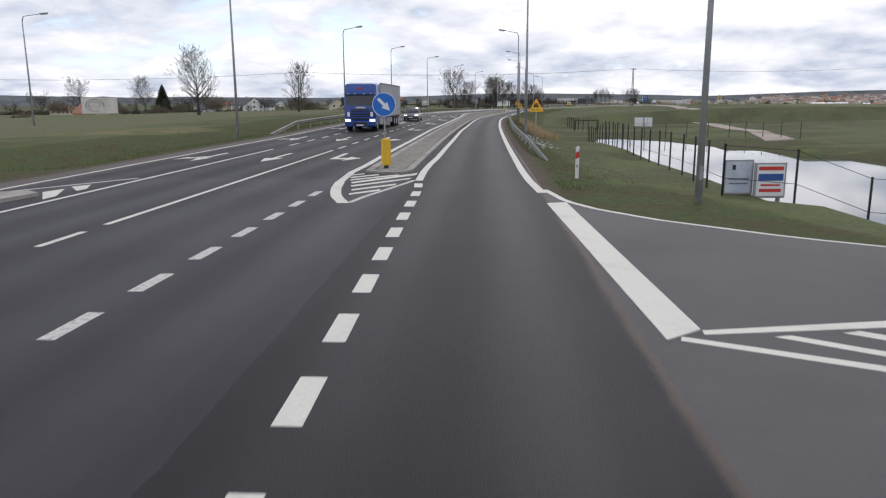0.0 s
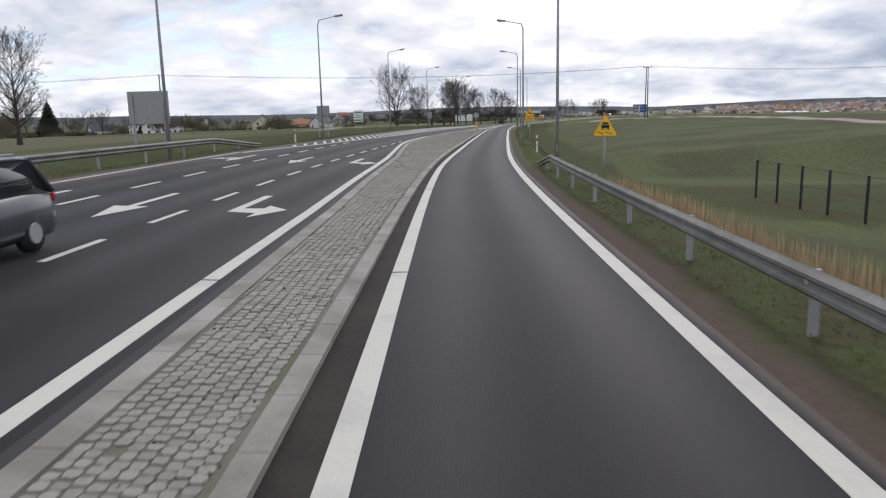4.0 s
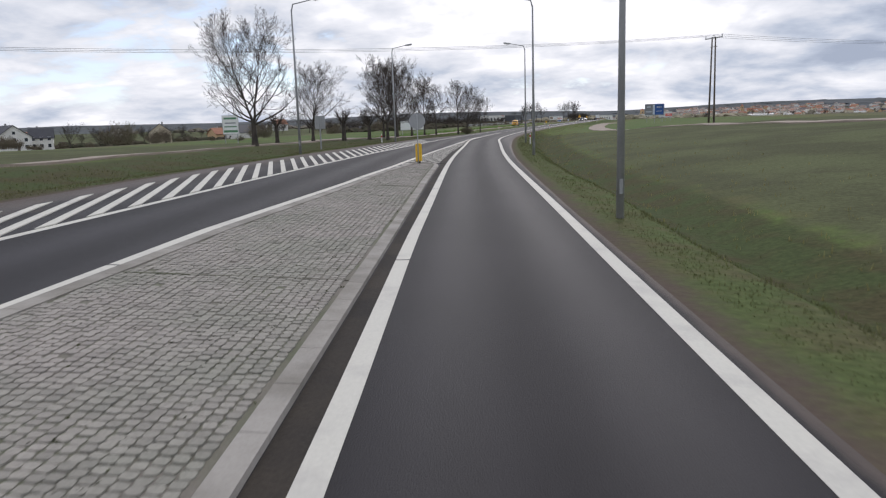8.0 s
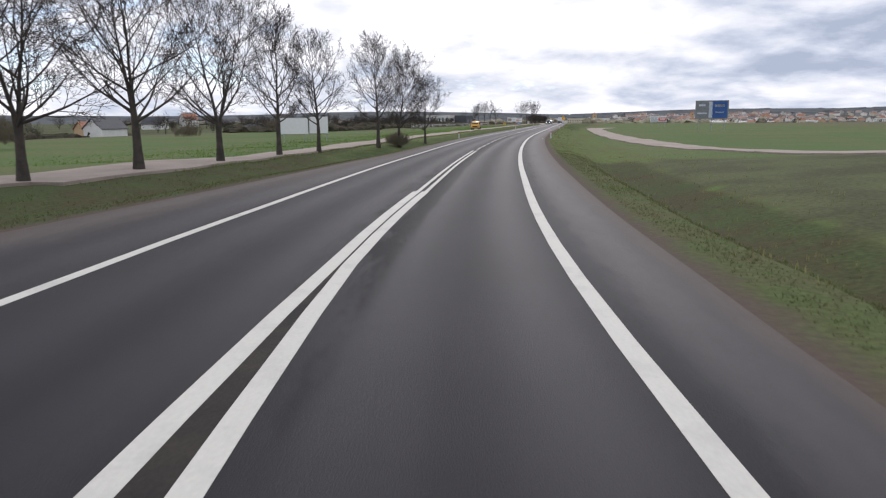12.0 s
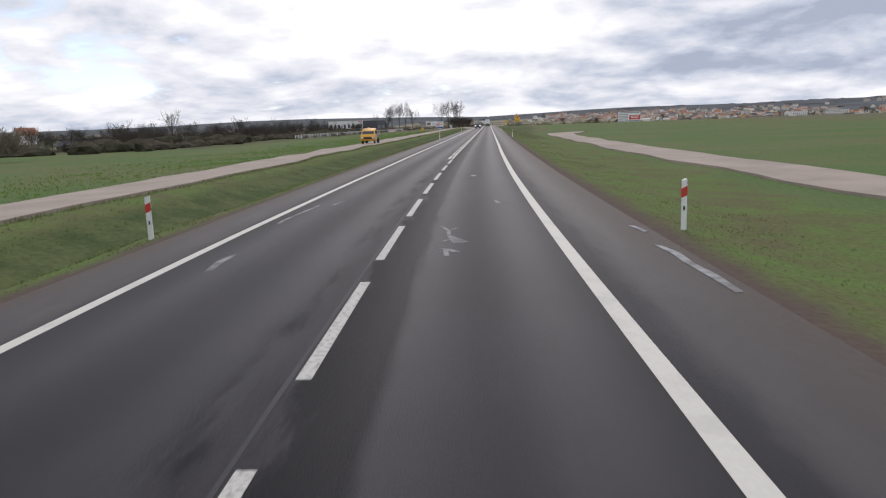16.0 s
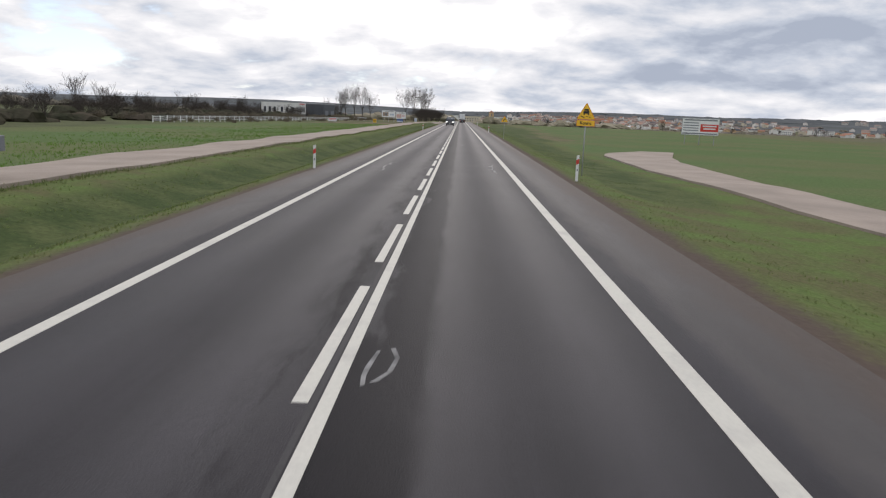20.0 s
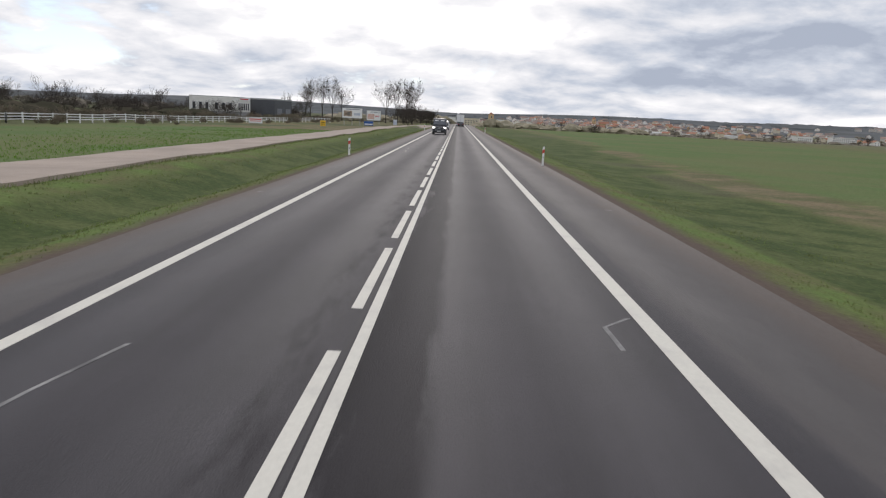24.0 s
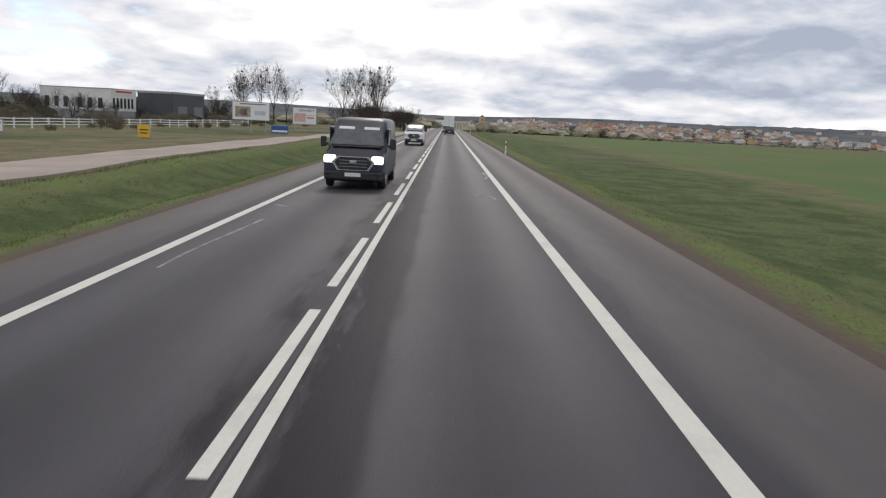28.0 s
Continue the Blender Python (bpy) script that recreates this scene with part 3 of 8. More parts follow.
# ---- mesh helpers ----
def mesh_ob(name, verts, faces, mats, index=None, smooth_faces=False):
    me = bpy.data.meshes.new(name)
    me.from_pydata([tuple(v) for v in verts], [], faces)
    for m in mats if isinstance(mats, (list, tuple)) else [mats]:
        me.materials.append(m)
    if index is not None:
        me.polygons.foreach_set("material_index", index)
    if smooth_faces:
        me.polygons.foreach_set("use_smooth", [True] * len(me.polygons))
    me.update()
    return new(name, me)


def part(name, bm, material, parent=None, label="", smooth_faces=False):
    """Links a bmesh as one mesh object under a thing or a part."""
    me = bpy.data.meshes.new(name)
    bm.to_mesh(me)
    bm.free()
    me.materials.append(material)
    if smooth_faces:
        me.polygons.foreach_set("use_smooth", [True] * len(me.polygons))
    ob = new(name, me)
    if parent is not None:
        ob.parent = parent
    if label:
        tagged(ob, label)
    return ob


def thing(name, m, label, category, group="", kind=""):
    ob = new(name)
    ob.empty_display_size = 0.2
    ob.matrix_basis = m
    return tagged(ob, label, category, group, kind)


def box(bm, cx, cy, cz, sx, sy, sz, bevel=0.0, m=None):
    g = bmesh.ops.create_cube(bm, size=1.0, matrix=(m or Matrix()) @ Matrix.Translation((cx, cy, cz)) @ Matrix.Diagonal((sx, sy, sz, 1)))
    if bevel:
        edges = list({e for v in g["verts"] for e in v.link_edges})
        bmesh.ops.bevel(bm, geom=edges, offset=bevel, segments=2, affect="EDGES", profile=0.5)
    return bm


def boxed(cx, cy, cz, sx, sy, sz, bevel=0.0):
    return box(bmesh.new(), cx, cy, cz, sx, sy, sz, bevel)


def cone(bm, a, b, ra, rb, sides=10, caps=True):
    a, b = Vector(a), Vector(b)
    m = Matrix.Translation((a + b) / 2) @ (b - a).to_track_quat("Z", "Y").to_matrix().to_4x4()
    bmesh.ops.create_cone(bm, cap_ends=caps, segments=sides, radius1=ra, radius2=rb, depth=(b - a).length, matrix=m)
    return bm


def prism(points, y0, y1, bevel=0.0):
    """A polygon in x, z, drawn out from y0 to y1."""
    bm = bmesh.new()
    a = [bm.verts.new((p[0], y0, p[1])) for p in points]
    b = [bm.verts.new((p[0], y1, p[1])) for p in points]
    bm.faces.new(a)
    bm.faces.new(b[::-1])
    for i in range(len(points)):
        j = (i + 1) % len(points)
        bm.faces.new((a[j], a[i], b[i], b[j]))
    bmesh.ops.recalc_face_normals(bm, faces=bm.faces)
    if bevel:
        bmesh.ops.bevel(bm, geom=list(bm.edges), offset=bevel, segments=2, affect="EDGES", profile=0.5)
    return bm


def us(u0, u1, step):
    n = max(1, math.ceil((u1 - u0) / step))
    return [u0 + (u1 - u0) * i / n for i in range(n + 1)]


def ribbon(name, u0, u1, d0, d1, top, material, step=3.0, base=None, zf=road_z):
    """A slab along the plan between two offsets (numbers or functions of u), its top so far above the road."""
    verts, faces = [], []
    f0 = d0 if callable(d0) else lambda u: d0
    f1 = d1 if callable(d1) else lambda u: d1
    low = -0.02 if base is None else base
    rows = us(u0, u1, step)
    for u in rows:
        for d, h in ((f0(u), low), (f0(u), top), (f1(u), top), (f1(u), low)):
            x, y = xy(u, d)
            verts.append((x, y, zf(u, d) + h))
    for i in range(len(rows) - 1):
        a, b = 4 * i, 4 * i + 4
        for k in range(3):
            faces.append((a + k, a + k + 1, b + k + 1, b + k))
    n = 4 * (len(rows) - 1)
    faces += [(3, 2, 1, 0), (n, n + 1, n + 2, n + 3)]
    return mesh_ob(name, verts, [f[::-1] for f in faces], material)


def patch(name, corners, top, material, zf=road_z):
    """A flat slab on the road from its corners in u, d."""
    n = len(corners)
    verts = [(*xy(u, d), zf(u, d) + top) for u, d in corners] + [(*xy(u, d), zf(u, d) - 0.02) for u, d in corners]
    faces = [tuple(range(n)), tuple(range(2 * n - 1, n - 1, -1))] + [(i, i + n, (i + 1) % n + n, (i + 1) % n) for i in range(n)]
    me = bpy.data.meshes.new(name)
    bm = bmesh.new()
    vs = [bm.verts.new(v) for v in verts]
    for f in faces:
        bm.faces.new([vs[i] for i in f])
    bmesh.ops.recalc_face_normals(bm, faces=bm.faces)
    bm.to_mesh(me)
    bm.free()
    me.materials.append(material)
    return new(name, me)


# ---- ground: one sheet to the horizon ----
def ground_kind(u, d):
    x, y = xy(u, d)
    r, l = right_edge(u), left_edge(u)
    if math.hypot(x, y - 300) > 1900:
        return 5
    if l - 0.1 < d < r + 0.1:
        return 7
    if d >= r:
        q = d - r
        if u < 120:
            return 1 if q > 26 or q > 2 and noise.noise((x * 0.08, y * 0.08, 2)) > 0.1 else 8
        if u < 290:
            return 10 if q < 1.9 else 8 if q < 6.2 else 1
        # darker green tone beyond the verge
        if 2.0 < q < 5.6 and u > 430:
            return 9
        strip = lerp(u, (500, 9.5), (570, 13.0), (660, 19.0))
        if u > 505 and abs(q - strip) < 1.6 and noise.noise((x * 0.05, y * 0.05, 9)) > -0.3:
            return 4
        if u > 505 and 5.6 < q < strip:
            return 9 if noise.noise((x * 0.09, y * 0.09, 4)) > -0.1 else 1
        if q > 100 and u > 300:
            return 4 if q < 150 else 3
        return 0 if q < 8 else (2 if q < 120 else 3)
    q = l - d
    if u > 255:
        # darker green tone along the ditch
        if 1.0 < q < 4.6 and u > 290:
            return 9
        return (8 if u < 300 else 0) if q < 7 else (((4 if noise.noise((x * 0.05, y * 0.05, 3)) > -0.1 else 1) if u > 605 else 2) if q < (75 if u < 450 else 48) else 3 if u < 450 else 1)
    if 61 < u < 70 and 6.5 < q < 15:
        return 4
    return 8 if q < 9 else 1 if q < 16 else (1 if q < 60 and u > 180 else 3)


GU = us(-900, -120, 130)[:-1] + us(-120, -20, 12)[:-1] + us(-20, 640, 3.0)[:-1] + us(640, 800, 8)[:-1] + us(800, 1400, 50)[:-1] + us(1400, 4600, 160)
GD = [-4200, -3600, -3100, -2700, -2300, -1900, -1500, -1150, -850, -600, -420, -300, -220, -160, -120, -95, -80, -70, -60, -52, -46, -40, -36, -32, -29, -26.5, -24.5, -23, -21.5, -20, -18.8, -17.6, -16.5]
GQ = [0.0, 0.4, 0.8, 1.2, 1.6, 2.0, 2.5, 3.0, 4.0, 5.0, 6.0, 7.5, 9.0, 11.0, 13.0, 16.0, 19, 22, 26, 30, 36, 44, 54, 66, 80, 100, 130, 170, 230, 300, 420, 600, 850, 1150, 1500, 1900, 2300, 2700, 3100, 3600, 4200]
gv, gf, gk, ge = [], [], [], []


def grit_right(u):
    """How far the grit reaches beyond the asphalt."""
    return lerp(u, (36, 0.3), (50, 0.4), (116, 0.4), (130, 0.22), (250, 0.25), (290, 0.4), (340, 0.45), (900, 0.55))


for u in GU:
    r, l = right_edge(u), left_edge(u)
    for q in reversed(GQ):
        gv.append((*xy(u, l - q), ground_z(u, l - q - 1e-4)))
        ge.append(q - 0.3)
    gv.append((*xy(u, (l + r) / 2), road_z(u, (l + r) / 2) - 0.25))
    ge.append(-3.0)
    for q in GQ:
        gv.append((*xy(u, r + q), ground_z(u, r + q + 1e-4)))
        ge.append(q - grit_right(u))
GN = 2 * len(GQ) + 1
for i in range(len(GU) - 1):
    um = (GU[i] + GU[i + 1]) / 2
    r, l = right_edge(um), left_edge(um)
    mids = [l - (GQ[k] + GQ[k - 1]) / 2 for k in range(len(GQ) - 1, 0, -1)] + [(l + r) / 2 - 1, (l + r) / 2 + 1] + [r + (GQ[k] + GQ[k - 1]) / 2 for k in range(1, len(GQ))]
    for j in range(GN - 1):
        a = i * GN + j
        gf.append((a, a + 1, a + GN + 1, a + GN))
        gk.append(ground_kind(um, mids[j]))
# how much of each cover or tone lies round every corner of the sheet
COVER_OF = {8: 0, 1: 1, 2: 2, 3: 3, 4: 4, 9: 5, 10: 6}
share = np.zeros((len(gv), 8))
count = np.zeros(len(gv))
for face, kind in zip(gf, gk):
    for a in face:
        count[a] += 1
        if kind in COVER_OF:
            share[a, COVER_OF[kind]] += 1
share /= np.maximum(count, 1)[:, None]
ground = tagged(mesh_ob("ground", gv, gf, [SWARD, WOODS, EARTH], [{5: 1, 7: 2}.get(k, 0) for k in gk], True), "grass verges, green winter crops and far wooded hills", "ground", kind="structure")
for c, layer in enumerate(("cover_a", "cover_b", "cover_c", "cover_d")):
    weights = ground.data.uv_layers.new(name=layer)
    for lp in ground.data.loops:
        weights.data[lp.index].uv = share[lp.vertex_index, 2 * c:2 * c + 2]
verge_uv = ground.data.uv_layers.new(name="verge")
for lp in ground.data.loops:
    verge_uv.data[lp.index].uv = (ge[lp.vertex_index], 0.0)

# ---- road ----
rv, rf, rd = [], [], []
RU = us(-120, 900, 3.0)
for u in RU:
    l, r = left_edge(u), right_edge(u)
    cols = [l, l] + [l + (-3.82 - l) * k / 4 for k in (1, 2, 3)] + [-3.82, -3.42, -1.7, 0.0, r, r]
    rd.append(cols)
    for k, d in enumerate(cols):
        rv.append((*xy(u, d), road_z(u, d) - (0.3 if k in (0, len(cols) - 1) else 0.0)))
RC = len(cols)
for i in range(len(RU) - 1):
    for k in range(RC - 1):
        a = i * RC + k
        rf.append((a, a + 1, a + RC + 1, a + RC))
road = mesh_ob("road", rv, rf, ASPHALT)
plan_uv = road.data.uv_layers.new(name="plan")
for lp in road.data.loops:
    i, k = divmod(lp.vertex_index, RC)
    plan_uv.data[lp.index].uv = (RU[i], rd[i][k])
rim_uv = road.data.uv_layers.new(name="rim")
for lp in road.data.loops:
    i, k = divmod(lp.vertex_index, RC)
    rim_uv.data[lp.index].uv = (right_edge(RU[i]) - rd[i][k], rd[i][k] - left_edge(RU[i]))
road = tagged(road, "dark grey worn asphalt road with a paved shoulder", "road", kind="structure")

# ---- markings ----
LINE = 0.004


def line(name, u0, u1, d, width, label, material=PAINT, step=3.0, parent=None):
    f = d if callable(d) else lambda u: d
    ob = ribbon(name, u0, u1, lambda u: f(u) - width / 2, lambda u: f(u) + width / 2, LINE, material, step)
    if parent is not None:
        ob.parent = parent
    elif label:
        tagged(ob, label, "road marking", kind="structure")
    return ob


def dashes(name, starts, length, d, width, label, material=PAINT):
    root = thing(name, Matrix(), label, "road marking", kind="structure")
    f = d if callable(d) else lambda u: d
    for u in starts:
        line("dash", u, u + length, f, width, "", material, 2.2, root)
    return root


def steps(a, b, s):
    return [a + s * i for i in range(int((b - a) / s) + 1)]


def med_left(u):
    return lerp(u, (40, -5.5), (92, -5.45), (105, -5.6), (120, -6.06), (126, -6.35), (132, -6.95), (143, -8.0), (150, -8.25), (160, -8.2), (168, -7.9), (176, -7.5), (186, -6.62), (191, -6.35), (197, -5.75), (201, -5.35))


def white_left(u):
    return lerp(u, (36, -5.75), (38.5, -5.95), (41, -5.86), (47, -5.93), (60, -5.93), (75, -6.03), (92, -5.95), (105, -6.05), (120, -6.45), (126, -6.75), (132, -7.3), (143, -8.35), (150, -8.72), (160, -8.5), (168, -8.05), (176, -7.8), (187, -6.88), (191, -6.65), (197, -6.18), (211, -5.46), (222, -4.96), (227, -4.72), (234, -4.42), (240, -4.12), (250, -3.78), (262, -3.62))


def ego_left(u):
    return lerp(u, (-10, -2.5), (20, -2.82), (28, -3.02), (34, -3.17), (37, -3.40), (41, -3.47), (45, -3.36), (60, -3.32), (75, -3.38), (85, -3.26), (120, -3.46), (135, -3.38), (150, -3.43), (165, -3.39), (175, -3.5), (195, -3.45), (224, -3.38), (250, -3.50), (262, -3.33))


def left_line(u):
    return lerp(u, (125, -15.0), (132, -14.2), (140, -13.2), (155, -12.08), (170, -11.16), (185, -10.5), (200, -9.75), (215, -8.98), (230, -8.2), (248, -7.28), (257, -7.12), (270, -7.18), (335, -7.22), (360, -6.97), (420, -6.91))


line("right_edge_line", 33.5, 860, lambda u: lerp(u, (33.5, 0.2), (36, 0.06), (40, 0), (900, 0)), 0.24, "broad white edge line along the shoulder")
line("left_lane_line", 36.4, 262, ego_left, 0.24, "white line beside the paved median")
line("kerb_line", 36, 262, white_left, 0.24, "white line on the far side of the paved median")
line("far_edge_line", -60, 126, -15.1, 0.14, "narrow white edge line of the far lanes")
line("far_lane_edge_line", 126, 860, left_line, 0.2, "white edge line of the oncoming lane")
line("double_line", 262, 293.6, -3.57, 0.13, "double white centre line, further strip")
line("double_line_near", 262, 293.6, -3.30, 0.13, "double white centre line, nearer strip")
line("centre_solid_line", 367.2, 860, -3.42, 0.13, "solid white centre line")
ANCHORS = [367.15, 433.0, 498.1, 514.25, 536.5, 558.6, 580.7, 599.9]
DASH_STARTS = [a + (b - a) * k / round((b - a) / 6.05) for a, b in zip(ANCHORS, ANCHORS[1:]) for k in range(round((b - a) / 6.05))] + steps(ANCHORS[-1], 850, 6.05)
dashes("centre_dashes_worn", steps(295.7, 362, 6.0), 4.2, -3.397, 0.15, "worn dashed white centre line", PAINT_WORN)
dashes("centre_dashes", DASH_STARTS, 4.25, -3.645, 0.14, "dashed white line beside the solid centre line")
dashes("junction_dashes", steps(-6.25, 35, 1.86), 0.95, ego_left, 0.24, "short white dashes across the junction mouth")
dashes("turning_dashes", steps(3.0, 34, 1.86), 0.95, -5.85, 0.2, "short worn white dashes of the turning path", PAINT_WORN)
line("far_lane_line", 28.4, 49.9, -8.95, 0.14, "solid white line between the far lanes")
line("far_lane_line_outer", -40, 50.5, lambda u: lerp(u, (-40, -12.4), (50, -12.2)), 0.14, "solid white line beside the outer far lane")
dashes("far_lane_dashes", steps(51.2, 147, 3.92), 1.95, -8.95, 0.14, "dashed white line between the far lanes")
dashes("far_lane_dashes_outer", steps(53.5, 143, 3.92), 1.95, lambda u: lerp(u, (50, -12.2), (145, -12.3)), 0.14, "dashed white line of the outer far lane")
dashes("far_lane_early_dashes", [4.0, 12.5, 17.6, 26.2], 1.4, -8.95, 0.14, "white dashes between the far lanes")

for name, f, spots in (("line_joint", ego_left, (61.5, 74.7, 84.8, 98, 110.2, 121.6, 133.6, 146, 159.5, 173.1, 186, 199.5, 213, 226, 240)), ("line_joint_far", white_left, (60.0, 78.5, 97.3, 115, 134, 153, 172, 190))):
    for u in spots:
        tagged(ribbon(name, u, u + 0.05, lambda v: f(v) - 0.14, lambda v: f(v) + 0.14, 0.0065, SEAM, 0.05), "dark filled joint across the white line", "asphalt joint", kind="structure")

# tip of an island beyond the far lanes
tagged(line("island_edge_line", 20, 36.9, lambda u: lerp(u, (20, -22), (30.5, -16.2), (33.3, -14.65), (36.9, -12.55)), 0.14, ""), "white line round a traffic island beyond the far lanes", "road marking", kind="structure")
tagged(patch("island_bar", [(32.0, -12.6), (32.6, -12.62), (34.1, -13.3), (33.4, -13.5)], LINE, PAINT), "white bar before a traffic island", "road marking", kind="structure")
tagged(patch("island_bar", [(33.7, -12.7), (34.2, -12.7), (35.1, -13.1), (34.6, -13.4)], LINE, PAINT), "white bar before a traffic island", "road marking", kind="structure")
tagged(patch("far_island", [(14, -13.4), (31.3, -13.25), (32.6, -13.1), (33.0, -13.6), (32.7, -14.3), (28, -17.2), (14, -22)], 0.1, CONCRETE), "low pale concrete traffic island beyond the far lanes", "traffic island", kind="structure")


def clip_bar(u, skew, dl, dr, width):
    """A hatch bar across a strip between two offsets, running skew metres along for each metre across."""
    pts = []
    for side, f in ((0, dr), (1, dl)):
        for w in ((0, width) if side == 0 else (width, 0)):
            uu = u + w
            for _ in range(6):
                uu = u + w + skew * (f(uu) - dr(u)) * -1
            pts.append((uu, f(uu)))
    return pts


DIRTY = mat("dirty_asphalt", (0.050, 0.042, 0.034), 0.9, var=0.45, scale=0.7, fine=24, other=(0.029, 0.026, 0.024), bump=0.5, spec=0.2)
tagged(ribbon("dirty_strip", 201.0, 258, lambda u: white_left(u) + 0.1, lambda u: ego_left(u) - 0.1, 0.0015, DIRTY, 1.5), "brown dirt left between the hatching bars", "road dirt", kind="structure")
tagged(ribbon("dirty_strip_near", 60, 201.0, lambda u: lerp(u, (60, -3.8), (190, -3.84), (199, -3.84), (201, -3.9)), lambda u: ego_left(u) - 0.1, 0.0015, DIRTY, 1.5), "brown dirt in the channel beside the median", "road dirt", kind="structure")
hatch = thing("median_tip_hatching", Matrix(), "white diagonal bars narrowing behind the paved median", "road marking", kind="structure")
for k in range(-12, 12):
    u = 223.15 + 1.66 * k
    ins = lambda v: ego_left(v) - 0.2
    out = lambda v: white_left(v) + 0.17
    if u > 202.6 and ins(u) - out(u) > 0.2:
        patch("bar", clip_bar(u, -3.25, out, ins, 0.54), LINE, PAINT).parent = hatch
hatch2 = thing("far_side_hatching", Matrix(), "white diagonal bars beside the oncoming lane", "road marking", kind="structure")
for k in range(-24, 37):
    u = 175.05 + 1.82 * k
    ins = lambda v: left_line(v) - 0.13
    out = lambda v: max(left_edge(v) + 0.3, lerp(v, (120, -15.0), (178, -13.2), (195, -12.95), (232, -10.35), (247, -9.7)))
    if ins(u) - out(u) > 0.25:
        patch("bar", clip_bar(u, 3.65, out, ins, 0.78), 0.022, PAINT).parent = hatch2

# hatched nose before the median
nose = thing("median_nose_hatching", Matrix(), "white outlined nose with diagonal bars before the median", "road marking", kind="structure")


def nose_left(u):
    return lerp(u, (31.6, -4.75), (32.3, -5.05), (33.2, -5.3), (34.5, -5.55), (36, -5.75))


def nose_right(u):
    return lerp(u, (31.6, -4.6), (32.6, -4.45), (34.6, -3.95), (36.5, -3.5))


line("outline", 31.5, 36.0, nose_left, 0.3, "", PAINT, 0.5, nose)
line("outline", 31.6, 36.5, nose_right, 0.14, "", PAINT_WORN, 0.5, nose)
NOSE_BARS = [[(37.75, -5.8), (38.05, -5.8), (38.62, -5.42), (38.35, -5.38)], [(37.1, -5.62), (37.4, -5.7), (38.35, -4.9), (38.05, -4.85)], [(36.4, -5.5), (36.7, -5.55), (38.25, -4.22), (37.95, -4.15)], [(35.6, -5.3), (35.95, -5.4), (38.75, -3.62), (38.1, -3.6)], [(34.8, -5.15), (35.1, -5.25), (37.2, -3.68), (36.8, -3.7)], [(33.9, -5.0), (34.2, -5.05), (35.6, -3.95), (35.2, -3.95)], [(33.0, -4.9), (33.3, -4.95), (34.2, -4.25), (33.9, -4.2)]]
for bar in NOSE_BARS:
    patch("bar", bar, LINE, PAINT).parent = nose

# junction on the near side: block line and splitter hatching, side road
block = [(21.85, 0.52), (31.55, 0.16), (31.72, 0.64), (22.2, 0.96)]
tagged(patch("give_way_block", block, LINE, PAINT, road_z), "broad white bar along the side road's mouth", "road marking", kind="structure")
SIDE = mat("side_road_asphalt", (0.085, 0.082, 0.082), 0.85, var=0.16, scale=0.3, fine=50, other=(0.068, 0.065, 0.066), bump=0.3)


def mouth(u):
    """Outer edge of the side road's mouth on its far side."""
    return lerp(u, (24.5, 12.0), (26.6, 6.0), (27.7, 4.15), (29.4, 2.2), (30.7, 1.2), (32, 0.62), (34.2, 0.3))


sv, sf = [], []
rows_side = [(u, 0.25, d) for u, d in SIDE_OUT]
for u, a, b in rows_side:
    for k in range(7):
        d = a + (b - a) * k / 6
        sv.append((*xy(u, d), road_z(u, 0) - 0.004 - 0.012 * d))
for i in range(len(rows_side) - 1):
    for k in range(6):
        a = i * 7 + k
        sf.append((a, a + 7, a + 8, a + 1))
side_road = tagged(mesh_ob("side_road", sv, sf, SIDE), "grey asphalt mouth of a side road", "road", kind="structure")


def side_z(u, d):
    return road_z(u, 0) - 0.004 - 0.012 * d


corner = tagged(ribbon("mouth_edge_line", 26.0, 34.2, lambda u: mouth(u) - 0.05, lambda u: mouth(u) + 0.12, 0.006, PAINT, 0.5, -0.01, side_z), "thin white line round the side road's corner", "road marking", kind="structure")
split = thing("splitter_hatching", Matrix(), "white outlined hatching in the side road's mouth", "road marking", kind="structure")
for pts in ([(22.06, 0.96), (22.2, 0.98), (22.68, 3.13), (24.1, 9.0), (23.85, 9.0), (22.45, 3.05)], [(21.85, 0.66), (21.98, 0.7), (21.28, 2.36), (19.0, 7.6), (18.85, 7.5), (21.14, 2.28)], [(22.04, 1.67), (22.1, 1.86), (21.66, 2.6), (20.9, 3.7), (20.75, 3.62), (21.54, 2.5)], [(22.22, 2.45), (22.3, 2.66), (21.92, 3.3), (20.4, 5.4), (20.24, 5.3), (21.8, 3.1)], [(22.6, 3.4), (22.7, 3.7), (20.1, 7.0), (19.95, 6.8)]):
    patch("bar", pts, 0.006, PAINT, side_z).parent = split


def arrow(name, u, d, shape, label):
    """Lane arrows for traffic coming towards -u: outlines in metres ahead (of that traffic) and to its left."""
    root = thing(name, Matrix(), label, "road marking", "lane arrows", "structure")
    for poly in shape:
        patch("stroke", [(u - a, d + b) for a, b in poly], LINE, PAINT).parent = root
    return root


STEM = [(-2.4, -0.09), (0.4, -0.09), (0.4, 0.09), (-2.4, 0.09)]
STRAIGHT = [STEM, [(0.4, -0.42), (2.3, 0.0), (0.4, 0.42)]]
LEFT = [[(-2.4, -0.55), (0.3, -0.55), (0.3, -0.33), (-2.4, -0.33)], [(0.3, -0.55), (0.9, -0.55), (1.0, 0.15), (0.2, 0.15), (0.3, -0.33)], [(-0.35, 0.15), (1.7, 0.15), (0.35, 0.75)]]
